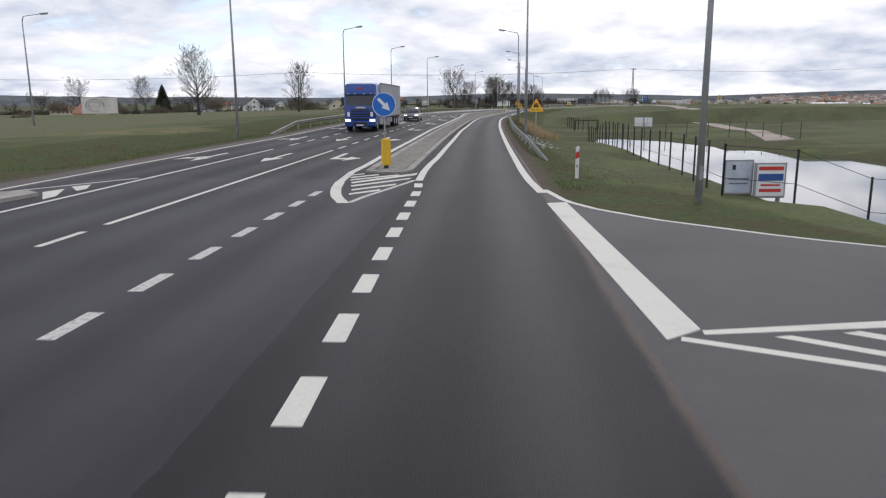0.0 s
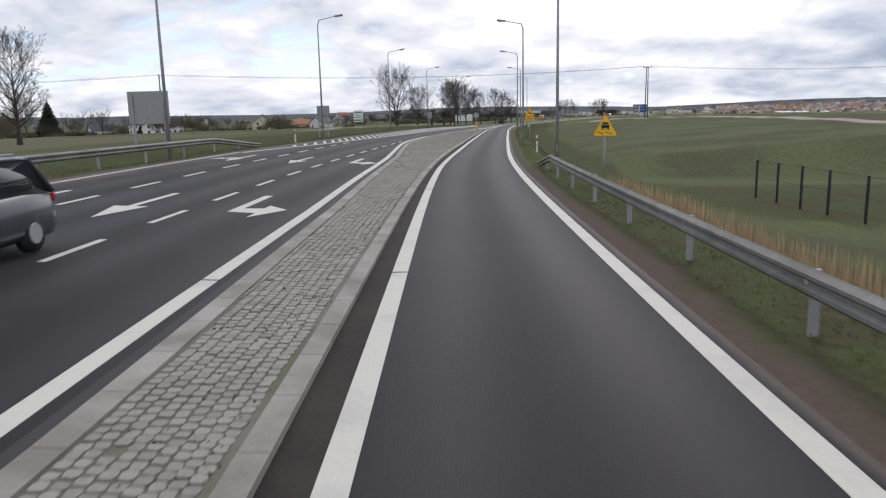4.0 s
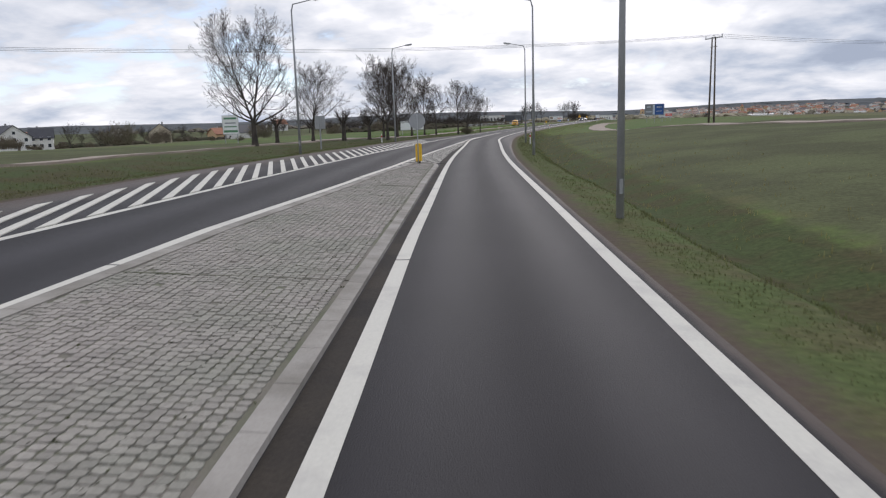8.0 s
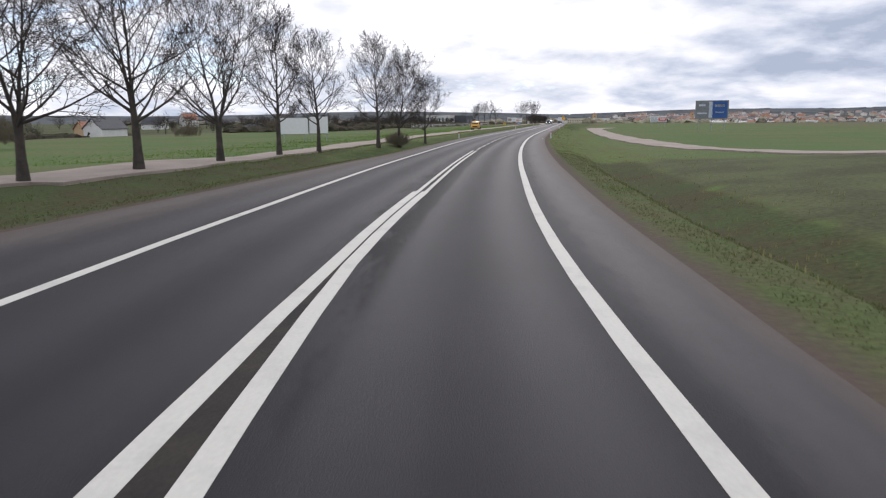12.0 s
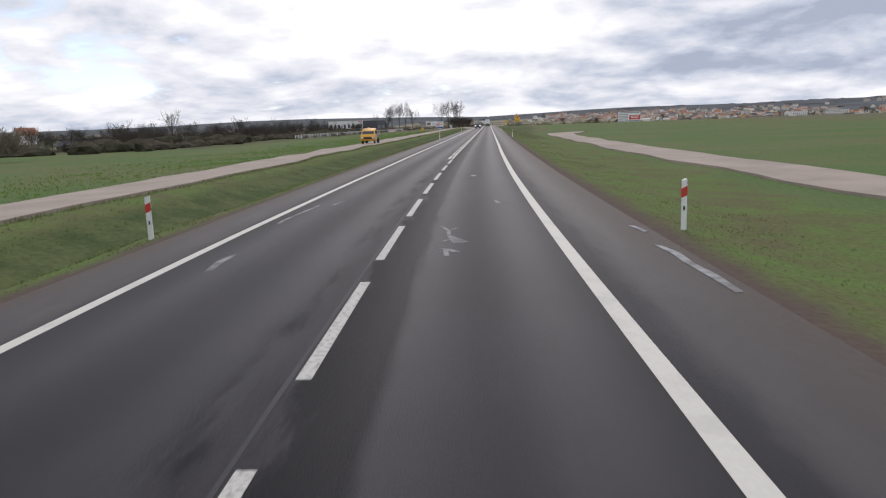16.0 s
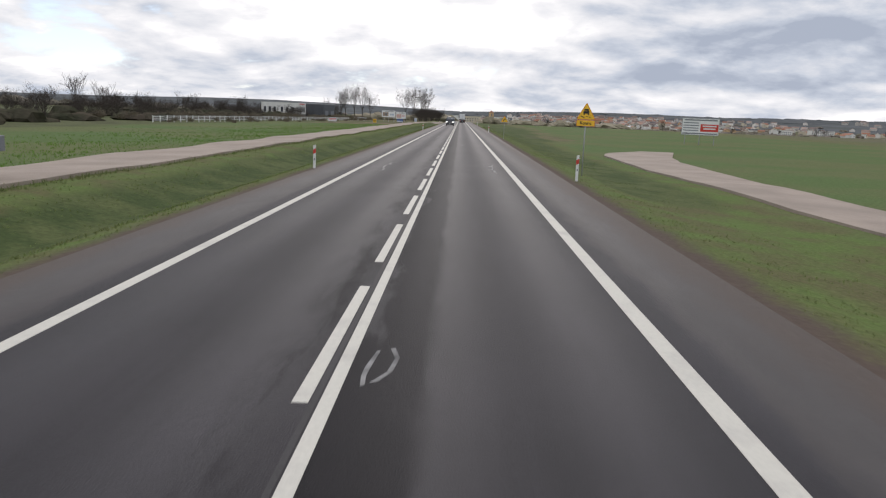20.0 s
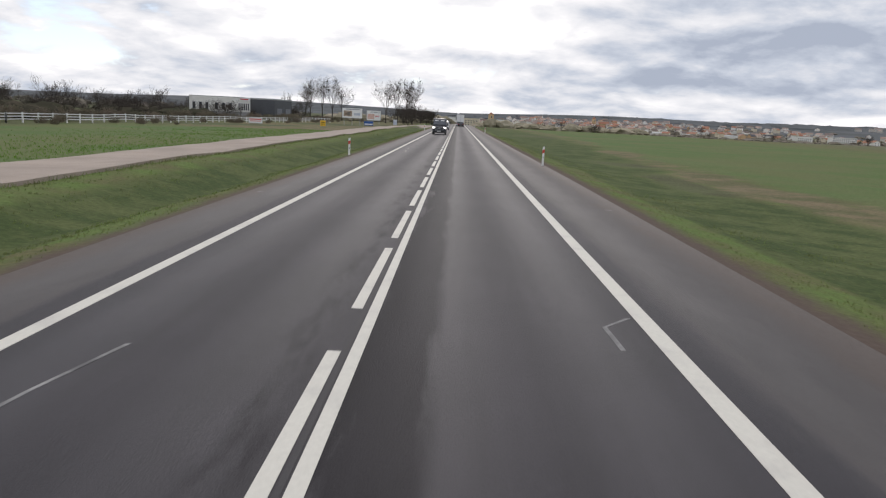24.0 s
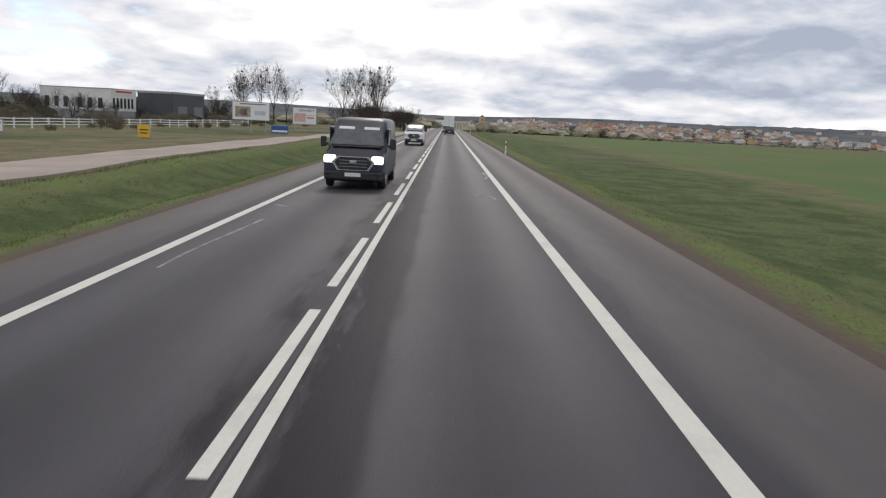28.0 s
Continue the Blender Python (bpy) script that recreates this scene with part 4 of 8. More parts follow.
RIGHT = [STEM, [(0.4, -0.3), (2.0, 0.05), (0.4, 0.3)], [(-0.2, -0.1), (0.9, -0.5), (0.6, -0.75), (-0.3, -0.3)], [(0.5, -0.45), (1.3, -1.0), (0.1, -0.85)]]
for u in (45.4, 60.2, 75.2, 90.6, 105.0, 122):
    arrow("left_turn_arrow", u, -7.4, LEFT, "white left turn arrow on the far lanes")
    arrow("straight_arrow", u, -10.5, STRAIGHT, "white straight ahead arrow on the far lanes")
    arrow("straight_right_arrow", u, -13.6, RIGHT, "white straight and right arrow on the far lanes")

# darker seams and pale repairs on the straight
tagged(ribbon("centre_joint", 296.4, 860, lambda u: -3.555 + 0.012 * noise.noise((u * 0.8, 3, 1)), lambda u: -3.505 + 0.012 * noise.noise((u * 0.9, 5, 1)), 0.0025, SEAM, 1.0, -0.02), "dark sealed joint along the road's centre", "asphalt joint", kind="structure")
tagged(ribbon("cross_joint", 296.2, 296.36, -8.5, 1.9, 0.003, CHALK, 0.1, -0.02), "pale joint across the road", "asphalt joint", kind="structure")
tagged(ribbon("cross_joint_second", 297.1, 297.2, -5.5, 0.4, 0.003, CHALK, 0.1, -0.02), "faint pale joint across the road", "asphalt joint", kind="structure")
rngc = random.Random(5)


def crack(u, d, du, dd, w=0.06):
    """A wandering strip of pale crack filler."""
    n = 9
    left, right = [], []
    for i in range(n):
        q = i / (n - 1)
        wob = rngc.uniform(-0.14, 0.14)
        cu, cd = u + du * q + wob * 0.6, d + dd * q + wob
        h = w * rngc.uniform(0.5, 1.2)
        left.append((cu, cd - h))
        right.append((cu + 0.02, cd + h))
    tagged(patch("filled_crack", left + right[::-1], 0.0035, CHALK), "wandering pale strip of crack filler", "asphalt crack", kind="structure")


for c in ((467, -2.2, 1.0, 0.2), (554, -1.2, 0.8, 0.3), (571, -2.1, 0.8, 0.2)):
    crack(*c)


PALE_GRIT = mat("pale_grit", (0.33, 0.34, 0.34), 0.95, var=0.35, scale=2.5, fine=20, other=(0.17, 0.165, 0.16), bump=0.4)


def crack_path(pts, w=0.05):
    """Crack filler along given places."""
    left, right = [], []
    for u, d in pts:
        h = w * rngc.uniform(0.6, 1.3)
        left.append((u, d - h))
        right.append((u + 0.03, d + h))
    tagged(patch("filled_crack", left + right[::-1], 0.0035, CHALK), "wandering pale strip of crack filler", "asphalt crack", kind="structure")


crack_path([(435.1, -5.88), (435.4, -5.75), (435.9, -5.73), (436.9, -5.87), (438.0, -5.93), (438.7, -5.91), (439.1, -5.75), (440.1, -5.87), (441.2, -5.58)])
crack_path([(436.2, -0.67), (436.8, -0.71), (437.7, -0.7), (438.7, -0.77), (440.2, -0.67), (441.0, -0.83)])
crack_path([(438.3, -1.17), (438.45, -1.0), (438.7, -0.83)], 0.035)
crack_path([(440.3, -0.72), (441.2, -0.68), (442.2, -0.59)], 0.035)
crack_path([(539.8, -5.99), (540.4, -6.1), (541.0, -6.13), (541.8, -6.08)])
crack_path([(540.9, -6.09), (540.95, -5.8), (541.0, -5.55)], 0.03)
crack_path([(543.5, -6.12), (544.6, -6.2), (545.9, -6.19)], 0.04)
for pts, w in (
    ([(409.5, -3.18), (409.75, -3.2), (410.0, -3.19), (410.5, -3.14)], 0.018), ([(409.6, -3.09), (409.9, -2.97), (410.3, -2.93), (410.6, -3.0)], 0.022),
    ([(335.8, -2.49), (335.1, -2.29), (334.4, -2.26), (333.8, -2.15), (333.4, -2.08), (333.5, -1.87)], 0.05),
    ([(335.1, -2.29), (335.5, -2.1)], 0.03), ([(334.0, -2.18), (333.6, -2.36)], 0.03),
    ([(332.8, -2.43), (332.7, -2.25), (332.4, -2.06)], 0.05), ([(332.7, -2.28), (332.0, -2.23)], 0.04),
    ([(341.3, -1.09), (340.3, -0.98), (340.3, -0.69)], 0.05),
    ([(337.4, -6.71), (338.0, -6.74), (338.7, -6.7), (339.9, -6.62), (341.3, -6.51)], 0.04), ([(341.2, -6.08), (342.2, -5.95)], 0.03),
    ([(331.3, -6.32), (332.2, -6.42), (332.9, -6.39)], 0.07), ([(397.2, -3.24), (396.6, -3.01)], 0.06), ([(389.1, -3.93), (389.6, -3.87)], 0.06),
    ([(487.7, -5.95), (488.1, -5.9), (488.5, -6.12), (488.8, -6.27), (489.1, -6.2), (489.5, -6.24), (489.8, -6.1), (490.3, -6.24), (490.8, -6.12), (491.4, -6.11), (491.8, -5.88)], 0.05),
    ([(492.2, -6.54), (492.7, -6.3), (493.4, -6.07), (494.2, -6.08), (495.1, -5.97), (496.4, -5.73)], 0.03),
    ([(489.8, -4.74), (490.5, -4.8), (491.1, -4.81), (491.5, -4.92), (491.9, -5.02), (492.5, -4.98), (493.3, -5.14)], 0.05),
    ([(484.8, -4.9), (485.3, -4.98), (485.8, -5.0), (486.2, -4.9), (486.6, -4.93), (487.7, -4.92)], 0.03),
    ([(493.0, -5.56), (493.4, -5.44)], 0.05), ([(498.5, -0.2), (498.0, -0.6), (497.1, -0.57)], 0.025),
    ([(581.5, -6.4), (582.6, -6.42), (583.8, -6.38), (585.4, -6.28), (587.2, -6.2)], 0.03), ([(589.9, -6.57), (589.3, -5.99)], 0.05),
    ([(595.5, -1.15), (595.0, -1.02), (594.6, -1.05)], 0.05), ([(595.2, -0.68), (594.5, -0.53), (594.1, -0.51), (593.7, -0.36)], 0.05),
    ([(606.9, -0.17), (605.8, -0.3), (604.8, -0.13), (603.6, -0.25), (602.6, -0.35)], 0.06),
):
    crack_path(pts, w * 1.25)
tagged(patch("bleached_edge", [(335.5, 1.72), (335.4, 1.86), (334.6, 1.97), (334.5, 1.84)], 0.0135, PALE_GRIT), "pale bleached patch on the shoulder", "asphalt patch", kind="structure")
tagged(patch("bleached_edge_long", [(332.9, 1.66), (332.0, 1.74), (331.2, 1.72), (330.2, 1.76), (329.0, 1.78), (329.0, 1.90), (330.1, 1.93), (331.0, 1.86), (332.0, 1.9), (332.8, 1.78)], 0.0135, PALE_GRIT), "pale bleached strip on the shoulder", "asphalt patch", kind="structure")
tagged(patch("pale_patch", [(351.5, -1.9), (352.0, -1.92), (352.05, -1.7), (351.55, -1.68)], 0.003, CHALK), "small pale patch in the lane", "asphalt patch", kind="structure")

# ---- paved median ----
KERB_H = 0.07


def med_r(u):
    return lerp(u, (38.45, -4.5), (38.55, -4.2), (38.8, -3.96), (39.4, -3.85), (60, -3.84), (90, -3.78), (160, -3.83), (190, -3.9), (198.6, -3.88), (200.2, -4.1), (201.0, -4.6))


def med_l(u):
    return lerp(u, (38.45, -4.55), (38.55, -4.85), (38.8, -5.26), (39.0, -5.45), (41, -5.5)) if u < 41 else lerp(u, (196, med_left(196)), (199.6, -5.5), (200.6, -5.2), (201.0, -4.75)) if u > 196 else med_left(u)


median = thing("paved_median", Matrix(), "raised traffic island paved with grey interlocking concrete blocks", "traffic island", kind="structure")
bed = ribbon("bed", 38.6, 201.0, lambda u: med_l(u) + 0.02, lambda u: med_r(u) - 0.02, KERB_H - 0.026, JOINT, 1.5, -0.05)
bed.parent = median
for side in (0, 1):
    u = 38.45
    while u < 200.9:
        n = 0.12 if u < 39.0 else 0.35 if u < 41 or u > 198 else 1.0
        v = min(201.0, u + n)
        if side:
            k = ribbon("kerb_stone", u + 0.006, v - 0.006, lambda q: med_r(q) - 0.23, med_r, KERB_H, CONCRETE, 1.0, -0.05)
        else:
            k = ribbon("kerb_stone", u + 0.006, v - 0.006, med_l, lambda q: med_l(q) + 0.26, KERB_H, CONCRETE, 1.0, -0.05)
        k.parent = median
        u = v
patch("kerb_stone", [(38.46, -4.6), (38.46, -4.45), (38.74, -4.2), (38.74, -4.95)], KERB_H, CONCRETE).parent = median
for u in (171.3, 186.3):
    joint = ribbon("expansion_joint", u, u + 0.03, lambda q: med_l(q) + 0.27, lambda q: med_r(q) - 0.24, KERB_H - 0.004, JOINT, 0.05, 0.0)
    joint.parent = median
# gutter with grates on the far side
tagged(ribbon("gutter", 42, 200, lambda u: med_left(u) - 0.22, lambda u: med_left(u) + 0.0, 0.003, SEAM, 1.5, -0.02), "dark dirty gutter beside the kerb", "gutter", kind="structure")
for u in (47.2, 82.5, 120.5):
    g = thing("drain_grate", spot(u, med_left(u) - 0.02, 0, 0.004), "rusty iron drain grate beside the kerb", "drain grate", "gutter grates")
    for k in range(9):
        part("bar", boxed(0, -0.28 + 0.07 * k, 0.006, 0.4, 0.025, 0.02), EARTH, g)
    for sx in (-0.2, 0.2):
        part("frame_side", boxed(sx, 0, 0.006, 0.03, 0.62, 0.024), EARTH, g)


def paver_outline(cu, cd, lu, ld):
    """One block: a worn rectangle with blunt corners."""
    a, b, k = lu / 2, ld / 2, 0.022
    j = [rngp.uniform(-0.009, 0.007) for _ in range(8)]
    return [(cu - a + j[0], cd - b + k), (cu - a + k, cd - b + j[1]), (cu + a - k, cd - b + j[2]), (cu + a + j[3], cd - b + k), (cu + a + j[4], cd + b - k), (cu + a - k, cd + b + j[5]), (cu - a + k, cd + b + j[6]), (cu - a + j[7], cd + b - k)]


pv, pf = [], []
rngp = random.Random(11)
near_pavers = []
LU, LD = 0.135, 0.12
for col in range(38):
    d0 = -0.30 - LD * (col + 0.5)
    u = 38.95 + LU * rngp.random()
    while u < 200.6:
        d = med_r(u) + d0 + 0.035 * noise.noise((u * 0.5, col * 0.15, 6))
        room = d - (med_l(u) + 0.28)
        if room > -0.02:
            h = KERB_H - 0.010 + rngp.uniform(-0.007, 0.004) + 0.010 * noise.noise((u * 0.9, d * 0.9, 0))
            if rngp.random() > 0.004:
                ld = LD - 0.010
                dc = d
                if room < LD / 2:  # cut blocks along the far kerb
                    ld = max(0.03, ld / 2 + room)
                    dc = d + (LD - 0.010 - ld) / 2
                o = paver_outline(u + rngp.uniform(-0.006, 0.006), dc + rngp.uniform(-0.003, 0.003), LU - 0.012 - rngp.uniform(0, 0.012), ld)
                tilt = rngp.uniform(-0.03, 0.03)
                top = [(*xy(a, b), road_z(a, b) + h + (a - u) * tilt) for a, b in o]
                if 77.0 < u < 80.4 and len(near_pavers) < 296:
                    near_pavers.append((top, h))
                else:
                    i = len(pv)
                    cx, cy, cz = (sum(p[k] for p in top) / 8 for k in range(3))
                    pv += [(cx + (p[0] - cx) * 0.955, cy + (p[1] - cy) * 0.955, p[2]) for p in top] + [(p[0], p[1], p[2] - 0.05) for p in top]
                    pf.append(tuple(range(i, i + 8)))
                    pf += [(i + k, i + 8 + k, i + 8 + (k + 1) % 8, i + (k + 1) % 8) for k in range(8)]
        u += LU
blocks = tagged(mesh_ob("paving_blocks", pv, pf, PAVER), kind="stuff")
blocks.parent = median
for top, h in near_pavers:
    cx, cy, cz = (sum(p[k] for p in top) / 8 for k in range(3))
    vv = [((p[0] - cx) * 0.955, (p[1] - cy) * 0.955, p[2] - cz) for p in top] + [(p[0] - cx, p[1] - cy, p[2] - cz - 0.05) for p in top]
    b = mesh_ob("paving_block", vv, [tuple(range(8))] + [(k, 8 + k, 8 + (k + 1) % 8, (k + 1) % 8) for k in range(8)], PAVER)
    b.location = (cx, cy, cz)
    b.parent = median

# ---- tracks across the fields ----
def track(name, u0, u1, d0, d1, label):
    return tagged(ribbon(name, u0, u1, d0, d1, 0.12, TRACK, 2.5, -0.25, ground_z), label, "field track", kind="structure")


track("field_track_left", 262, 640, lambda u: -20.6 + 0.15 * noise.noise((u * 0.05, 0, 0)), lambda u: -15.6 + 0.2 * noise.noise((u * 0.06, 3, 0)), "pale sandy access track beside the crop field")
track("field_track_left_start", 175, 262, lambda u: lerp(u, (175, -26.5), (262, -20.6)), lambda u: lerp(u, (175, -24.2), (225, -22.2), (262, -16.8)), "pale sandy path beyond the verge")
track("field_track_left_end", 640, 720, lambda u: lerp(u, (640, -20.6), (720, -13.2)), lambda u: lerp(u, (640, -16.1), (720, -9.2)), "pale sandy track joining the road")
track("field_track_right", 296, 448, lambda u: lerp(u, (296, 17.0), (320, 13.2), (343, 11.6), (380, 10.4), (448, 10.0)), lambda u: lerp(u, (296, 21.0), (320, 17.4), (356, 15.3), (387, 14.3), (442, 14.2), (448, 14.3)), "pale sandy track along the crop field")
track("field_track_right_bend", 448, 482, lambda u: lerp(u, (448, 10.0), (471, 10.8), (476, 12.6), (482, 17.0)), lambda u: lerp(u, (448, 14.3), (462, 15.3), (472, 17.5), (482, 20.5)), "bend of the sandy track into the crop")
track("field_path_meadow", 76, 296, lambda u: lerp(u, (76, 22.5), (92, 26.5), (153, 30.5), (190, 34), (230, 34), (296, 17.5)), lambda u: lerp(u, (76, 25.0), (92, 28.5), (153, 32.5), (190, 36.3), (230, 36.5), (296, 20.5)), "pale footpath over the meadow")
tagged(ribbon("cross_joint_third", 511.0, 511.0 + 0.1, -8.4, 2.2, 0.003, CHALK, 0.1, -0.02), "thin pale joint across the road", "asphalt joint", kind="structure")

# ---- trees ----
def tube(verts, faces, pts, radii, sides):
    """Adds a tapered tube along points to a list mesh."""
    n0 = len(verts)
    for i, p in enumerate(pts):
        t = (pts[min(i + 1, len(pts) - 1)] - pts[max(i - 1, 0)]).normalized()
        a = t.orthogonal().normalized()
        b = t.cross(a)
        for k in range(sides):
            w = 2 * math.pi * k / sides
            verts.append(p + (a * math.cos(w) + b * math.sin(w)) * radii[i])
    for i in range(len(pts) - 1):
        for k in range(sides):
            q = n0 + i * sides
            faces.append((q + k, q + (k + 1) % sides, q + sides + (k + 1) % sides, q + sides + k))


def grow(seed, height, girth, fork=0.3, limbs=7, counts=(6, 5, 4), rise=0.25, spread=1.0, twig=0.012, leader=True):
    """A bare tree as two list meshes: trunk with limbs, and finer branches."""
    r = random.Random(seed)
    tv, tf, bv, bf = [], [], [], []

    def branch(p, d, length, rad, level):
        n = 5 if level < 2 else 3
        pts, radii, dirs = [p.copy()], [rad], [d]
        for i in range(n):
            d = (d + Vector((r.uniform(-1, 1), r.uniform(-1, 1), r.uniform(-0.6, 1))) * (0.16 + 0.05 * level) + Vector((0, 0, rise * (0.6 if level else 0.35)))).normalized()
            p = p + d * (length / n)
            pts.append(p.copy())
            radii.append(max(twig * 0.6, rad * (1 - 0.8 * (i + 1) / n)))
            dirs.append(d)
        tube(*((tv, tf) if level == 0 else (bv, bf)), pts, radii, 7 if level == 0 else (5 if level == 1 else 3))
        if level < len(counts):
            for c in range(counts[level]):
                q = 0.22 + 0.78 * (c + r.random()) / counts[level]
                i = min(n - 1, int(q * n))
                at_p = pts[i].lerp(pts[i + 1], q * n - i)
                side = dirs[i].orthogonal().normalized()
                side.rotate(Matrix.Rotation(r.uniform(0, 2 * math.pi), 3, dirs[i]))
                nd = (dirs[i] * r.uniform(0.5, 0.95) + side * r.uniform(0.6, 1.0)).normalized()
                branch(at_p, nd, length * r.uniform(0.42, 0.62) * (1.15 - 0.5 * q), max(twig, radii[i] * 0.55), level + 1)

    hf = height * fork
    pts, radii = [], []
    for i in range(6):
        q = i / 5
        pts.append(Vector((r.uniform(-1, 1) * girth * 0.35 * q, r.uniform(-1, 1) * girth * 0.35 * q, hf * q - 0.25 * (i == 0))))
        radii.append(girth * (1.35 if i == 0 else 1.05 - 0.25 * q))
    tube(tv, tf, pts, radii, 10)
    top = pts[-1]
    for k in range(limbs):
        w = 2 * math.pi * (k + r.uniform(-0.3, 0.3)) / limbs
        lean = r.uniform(0.35, 0.95) * spread
        if leader and k == 0:
            lean = 0.08
        d = Vector((math.cos(w) * lean, math.sin(w) * lean, 1)).normalized()
        start = pts[-1].lerp(pts[-2], r.uniform(0, 0.9))
        branch(start, d, (height - hf) * r.uniform(0.75, 1.0) / max(0.6, d.z + 0.15), girth * r.uniform(0.28, 0.44), 0)
    return tv, tf, bv, bf


def grow_round(seed, height, girth, fork=0.24, limbs=22, counts=(7, 5, 4), wide=0.42, twig=0.009, stems=1):
    """A bare broad-leaved tree with a rounded crown: leaders that run up through it and limbs all along them."""
    r = random.Random(seed)
    tv, tf, bv, bf = [], [], [], []

    def reach(z):
        """Half width of the crown at a height."""
        q = (z - height * fork * 0.75) / (height * (1 - fork * 0.75))
        q = max(0.0, min(1.0, q))
        return height * wide * math.sqrt(max(0.02, 1 - ((q - 0.40) / (0.42 if q < 0.40 else 0.62)) ** 2))

    def branch(p, d, length, rad, level):
        n = 6 if level == 0 else 4 if level == 1 else 3
        pts, radii, dirs = [p.copy()], [rad], [d]
        for i in range(n):
            d = (d + Vector((r.uniform(-1, 1), r.uniform(-1, 1), r.uniform(-0.8, 0.9))) * (0.13 + 0.06 * level) + Vector((0, 0, 0.10))).normalized()
            p = p + d * (length / n)
            pts.append(p.copy())
            radii.append(max(twig * 0.55, rad * (1 - 0.85 * (i + 1) / n)))
            dirs.append(d)
        tube(*((tv, tf) if level == 0 else (bv, bf)), pts, radii, 6 if level == 0 else (4 if level == 1 else 3))
        if level < len(counts):
            for c in range(counts[level]):
                q = 0.20 + 0.78 * (c + r.random()) / counts[level]
                i = min(n - 1, int(q * n))
                side = dirs[i].orthogonal().normalized()
                side.rotate(Matrix.Rotation(r.uniform(0, 2 * math.pi), 3, dirs[i]))
                nd = (dirs[i] * r.uniform(0.55, 1.0) + side * r.uniform(0.5, 0.95)).normalized()
                branch(pts[i].lerp(pts[i + 1], q * n - i), nd, length * r.uniform(0.34, 0.55) * (1.15 - 0.5 * q), max(twig, radii[i] * 0.5), level + 1)

    for st in range(stems):
        lean = Vector((r.uniform(-1, 1), r.uniform(-1, 1), 0)) * (0.10 if stems == 1 else 0.35)
        pts, radii = [], []
        top = height * r.uniform(0.84, 0.92)
        for i in range(11):
            q = i / 10
            w = Vector((r.uniform(-1, 1), r.uniform(-1, 1), 0)) * girth * 0.5 * q
            pts.append(Vector((0, 0, top * q - 0.25 * (i == 0))) + lean * max(0.0, q - fork) * height * 0.6 + w)
            radii.append(girth * (1.45 if i == 0 else max(0.09, (1.05 - 0.3 * q / fork) if q < fork else 0.66 * max(0.0, 1 - (q - fork) / (1 - fork)) ** 1.25 / math.sqrt(stems))))
        tube(tv, tf, pts, radii, 10)
        for k in range(limbs // stems):
            q = fork * 0.95 + (0.97 - fork) * ((k + r.uniform(0.0, 0.6)) / (limbs // stems)) ** 1.15
            q = max(fork * 0.9, min(0.98, q))
            i = min(9, int(q * 10))
            p = pts[i].lerp(pts[i + 1], q * 10 - i)
            w = 2.4 * k + r.uniform(-0.5, 0.5) + st
            up = 0.40 + 1.1 * (q - fork) / (1 - fork) + r.uniform(-0.12, 0.25)
            d = Vector((math.cos(w), math.sin(w), up)).normalized()
            span = max(0.9, reach(min(height * 0.95, p.z + 0.12 * height)) * r.uniform(0.8, 1.12))
            branch(p, d, span * 1.12, max(twig * 2, min(radii[i] * 0.6, girth * (0.42 - 0.3 * q))), 0)
    return tv, tf, bv, bf


def tree(name, m, seed, height, girth, label, group="", mistletoe=0, **kw):
    root = thing(name, m, label, "tree", group)
    tv, tf, bv, bf = (grow_round if "wide" in kw else grow)(seed, height, girth, **kw)
    t = mesh_ob("trunk", tv, tf, BARK, None, True)
    t.parent = root
    c = mesh_ob("crown", bv, bf, TWIG)
    c.parent = root
    r = random.Random(seed)
    for _ in range(mistletoe):
        p = bv[r.randrange(len(bv))]
        if p.z < height * 0.45:
            continue
        ball = bmesh.new()
        bmesh.ops.create_icosphere(ball, subdivisions=2, radius=r.uniform(0.2, 0.4))
        v = [p + q.co * r.uniform(0.55, 1.15) for q in ball.verts]
        f = [tuple(q.index for q in face.verts) for face in ball.faces]
        ball.free()
        part_ob = mesh_ob("mistletoe", v, f, MISTLETOE)
        part_ob.parent = root
    return root


MISTLETOE = mat("mistletoe_leaf", (0.055, 0.055, 0.03), 0.9, var=0.2, bump=0)
ROWLABEL = "leafless roadside tree with a dark trunk in the verge"
ROWG = "row of roadside trees"
t1 = tree("roadside_tree", spot(269.9, -17.1, 10), 21, 10.6, 0.21, ROWLABEL, ROWG, fork=0.24, limbs=34, counts=(8, 6, 4), wide=0.42, stems=2, twig=0.011)
t2 = tree("roadside_tree", spot(277.3, -16.4, 80), 22, 10.0, 0.19, ROWLABEL, ROWG, fork=0.23, limbs=30, counts=(8, 6, 4), wide=0.38, stems=2, twig=0.011)
t3 = tree("roadside_tree", spot(286.5, -16.2, 50), 23, 9.4, 0.17, ROWLABEL, ROWG, fork=0.27, limbs=24, counts=(7, 6, 4), wide=0.36, twig=0.011)
t4 = tree("big_roadside_tree", spot(225.2, -22.3, 0), 31, 10.0, 0.26, "broad leafless old tree on the grass bank", "", fork=0.22, limbs=32, counts=(8, 6, 5), wide=0.50, stems=2, twig=0.011)


def again(src, u, d, scale, turn, dz=0.0):
    return copy_thing(src, spot(u, d, turn, dz) @ Matrix.Scale(scale, 4))


again(t3, 293.9, -15.6, 0.95, 140)
again(t3, 307.9, -13.9, 1.1, 200)
again(t1, 314.8, -13.2, 0.86, 250)
again(t2, 328.8, -12.7, 0.82, 130)
again(t2, 254.4, -14.9, 1.02, 60)
again(t2, 262.5, -17.4, 0.98, 300)
again(t4, 240.0, -20.6, 0.74, 100)
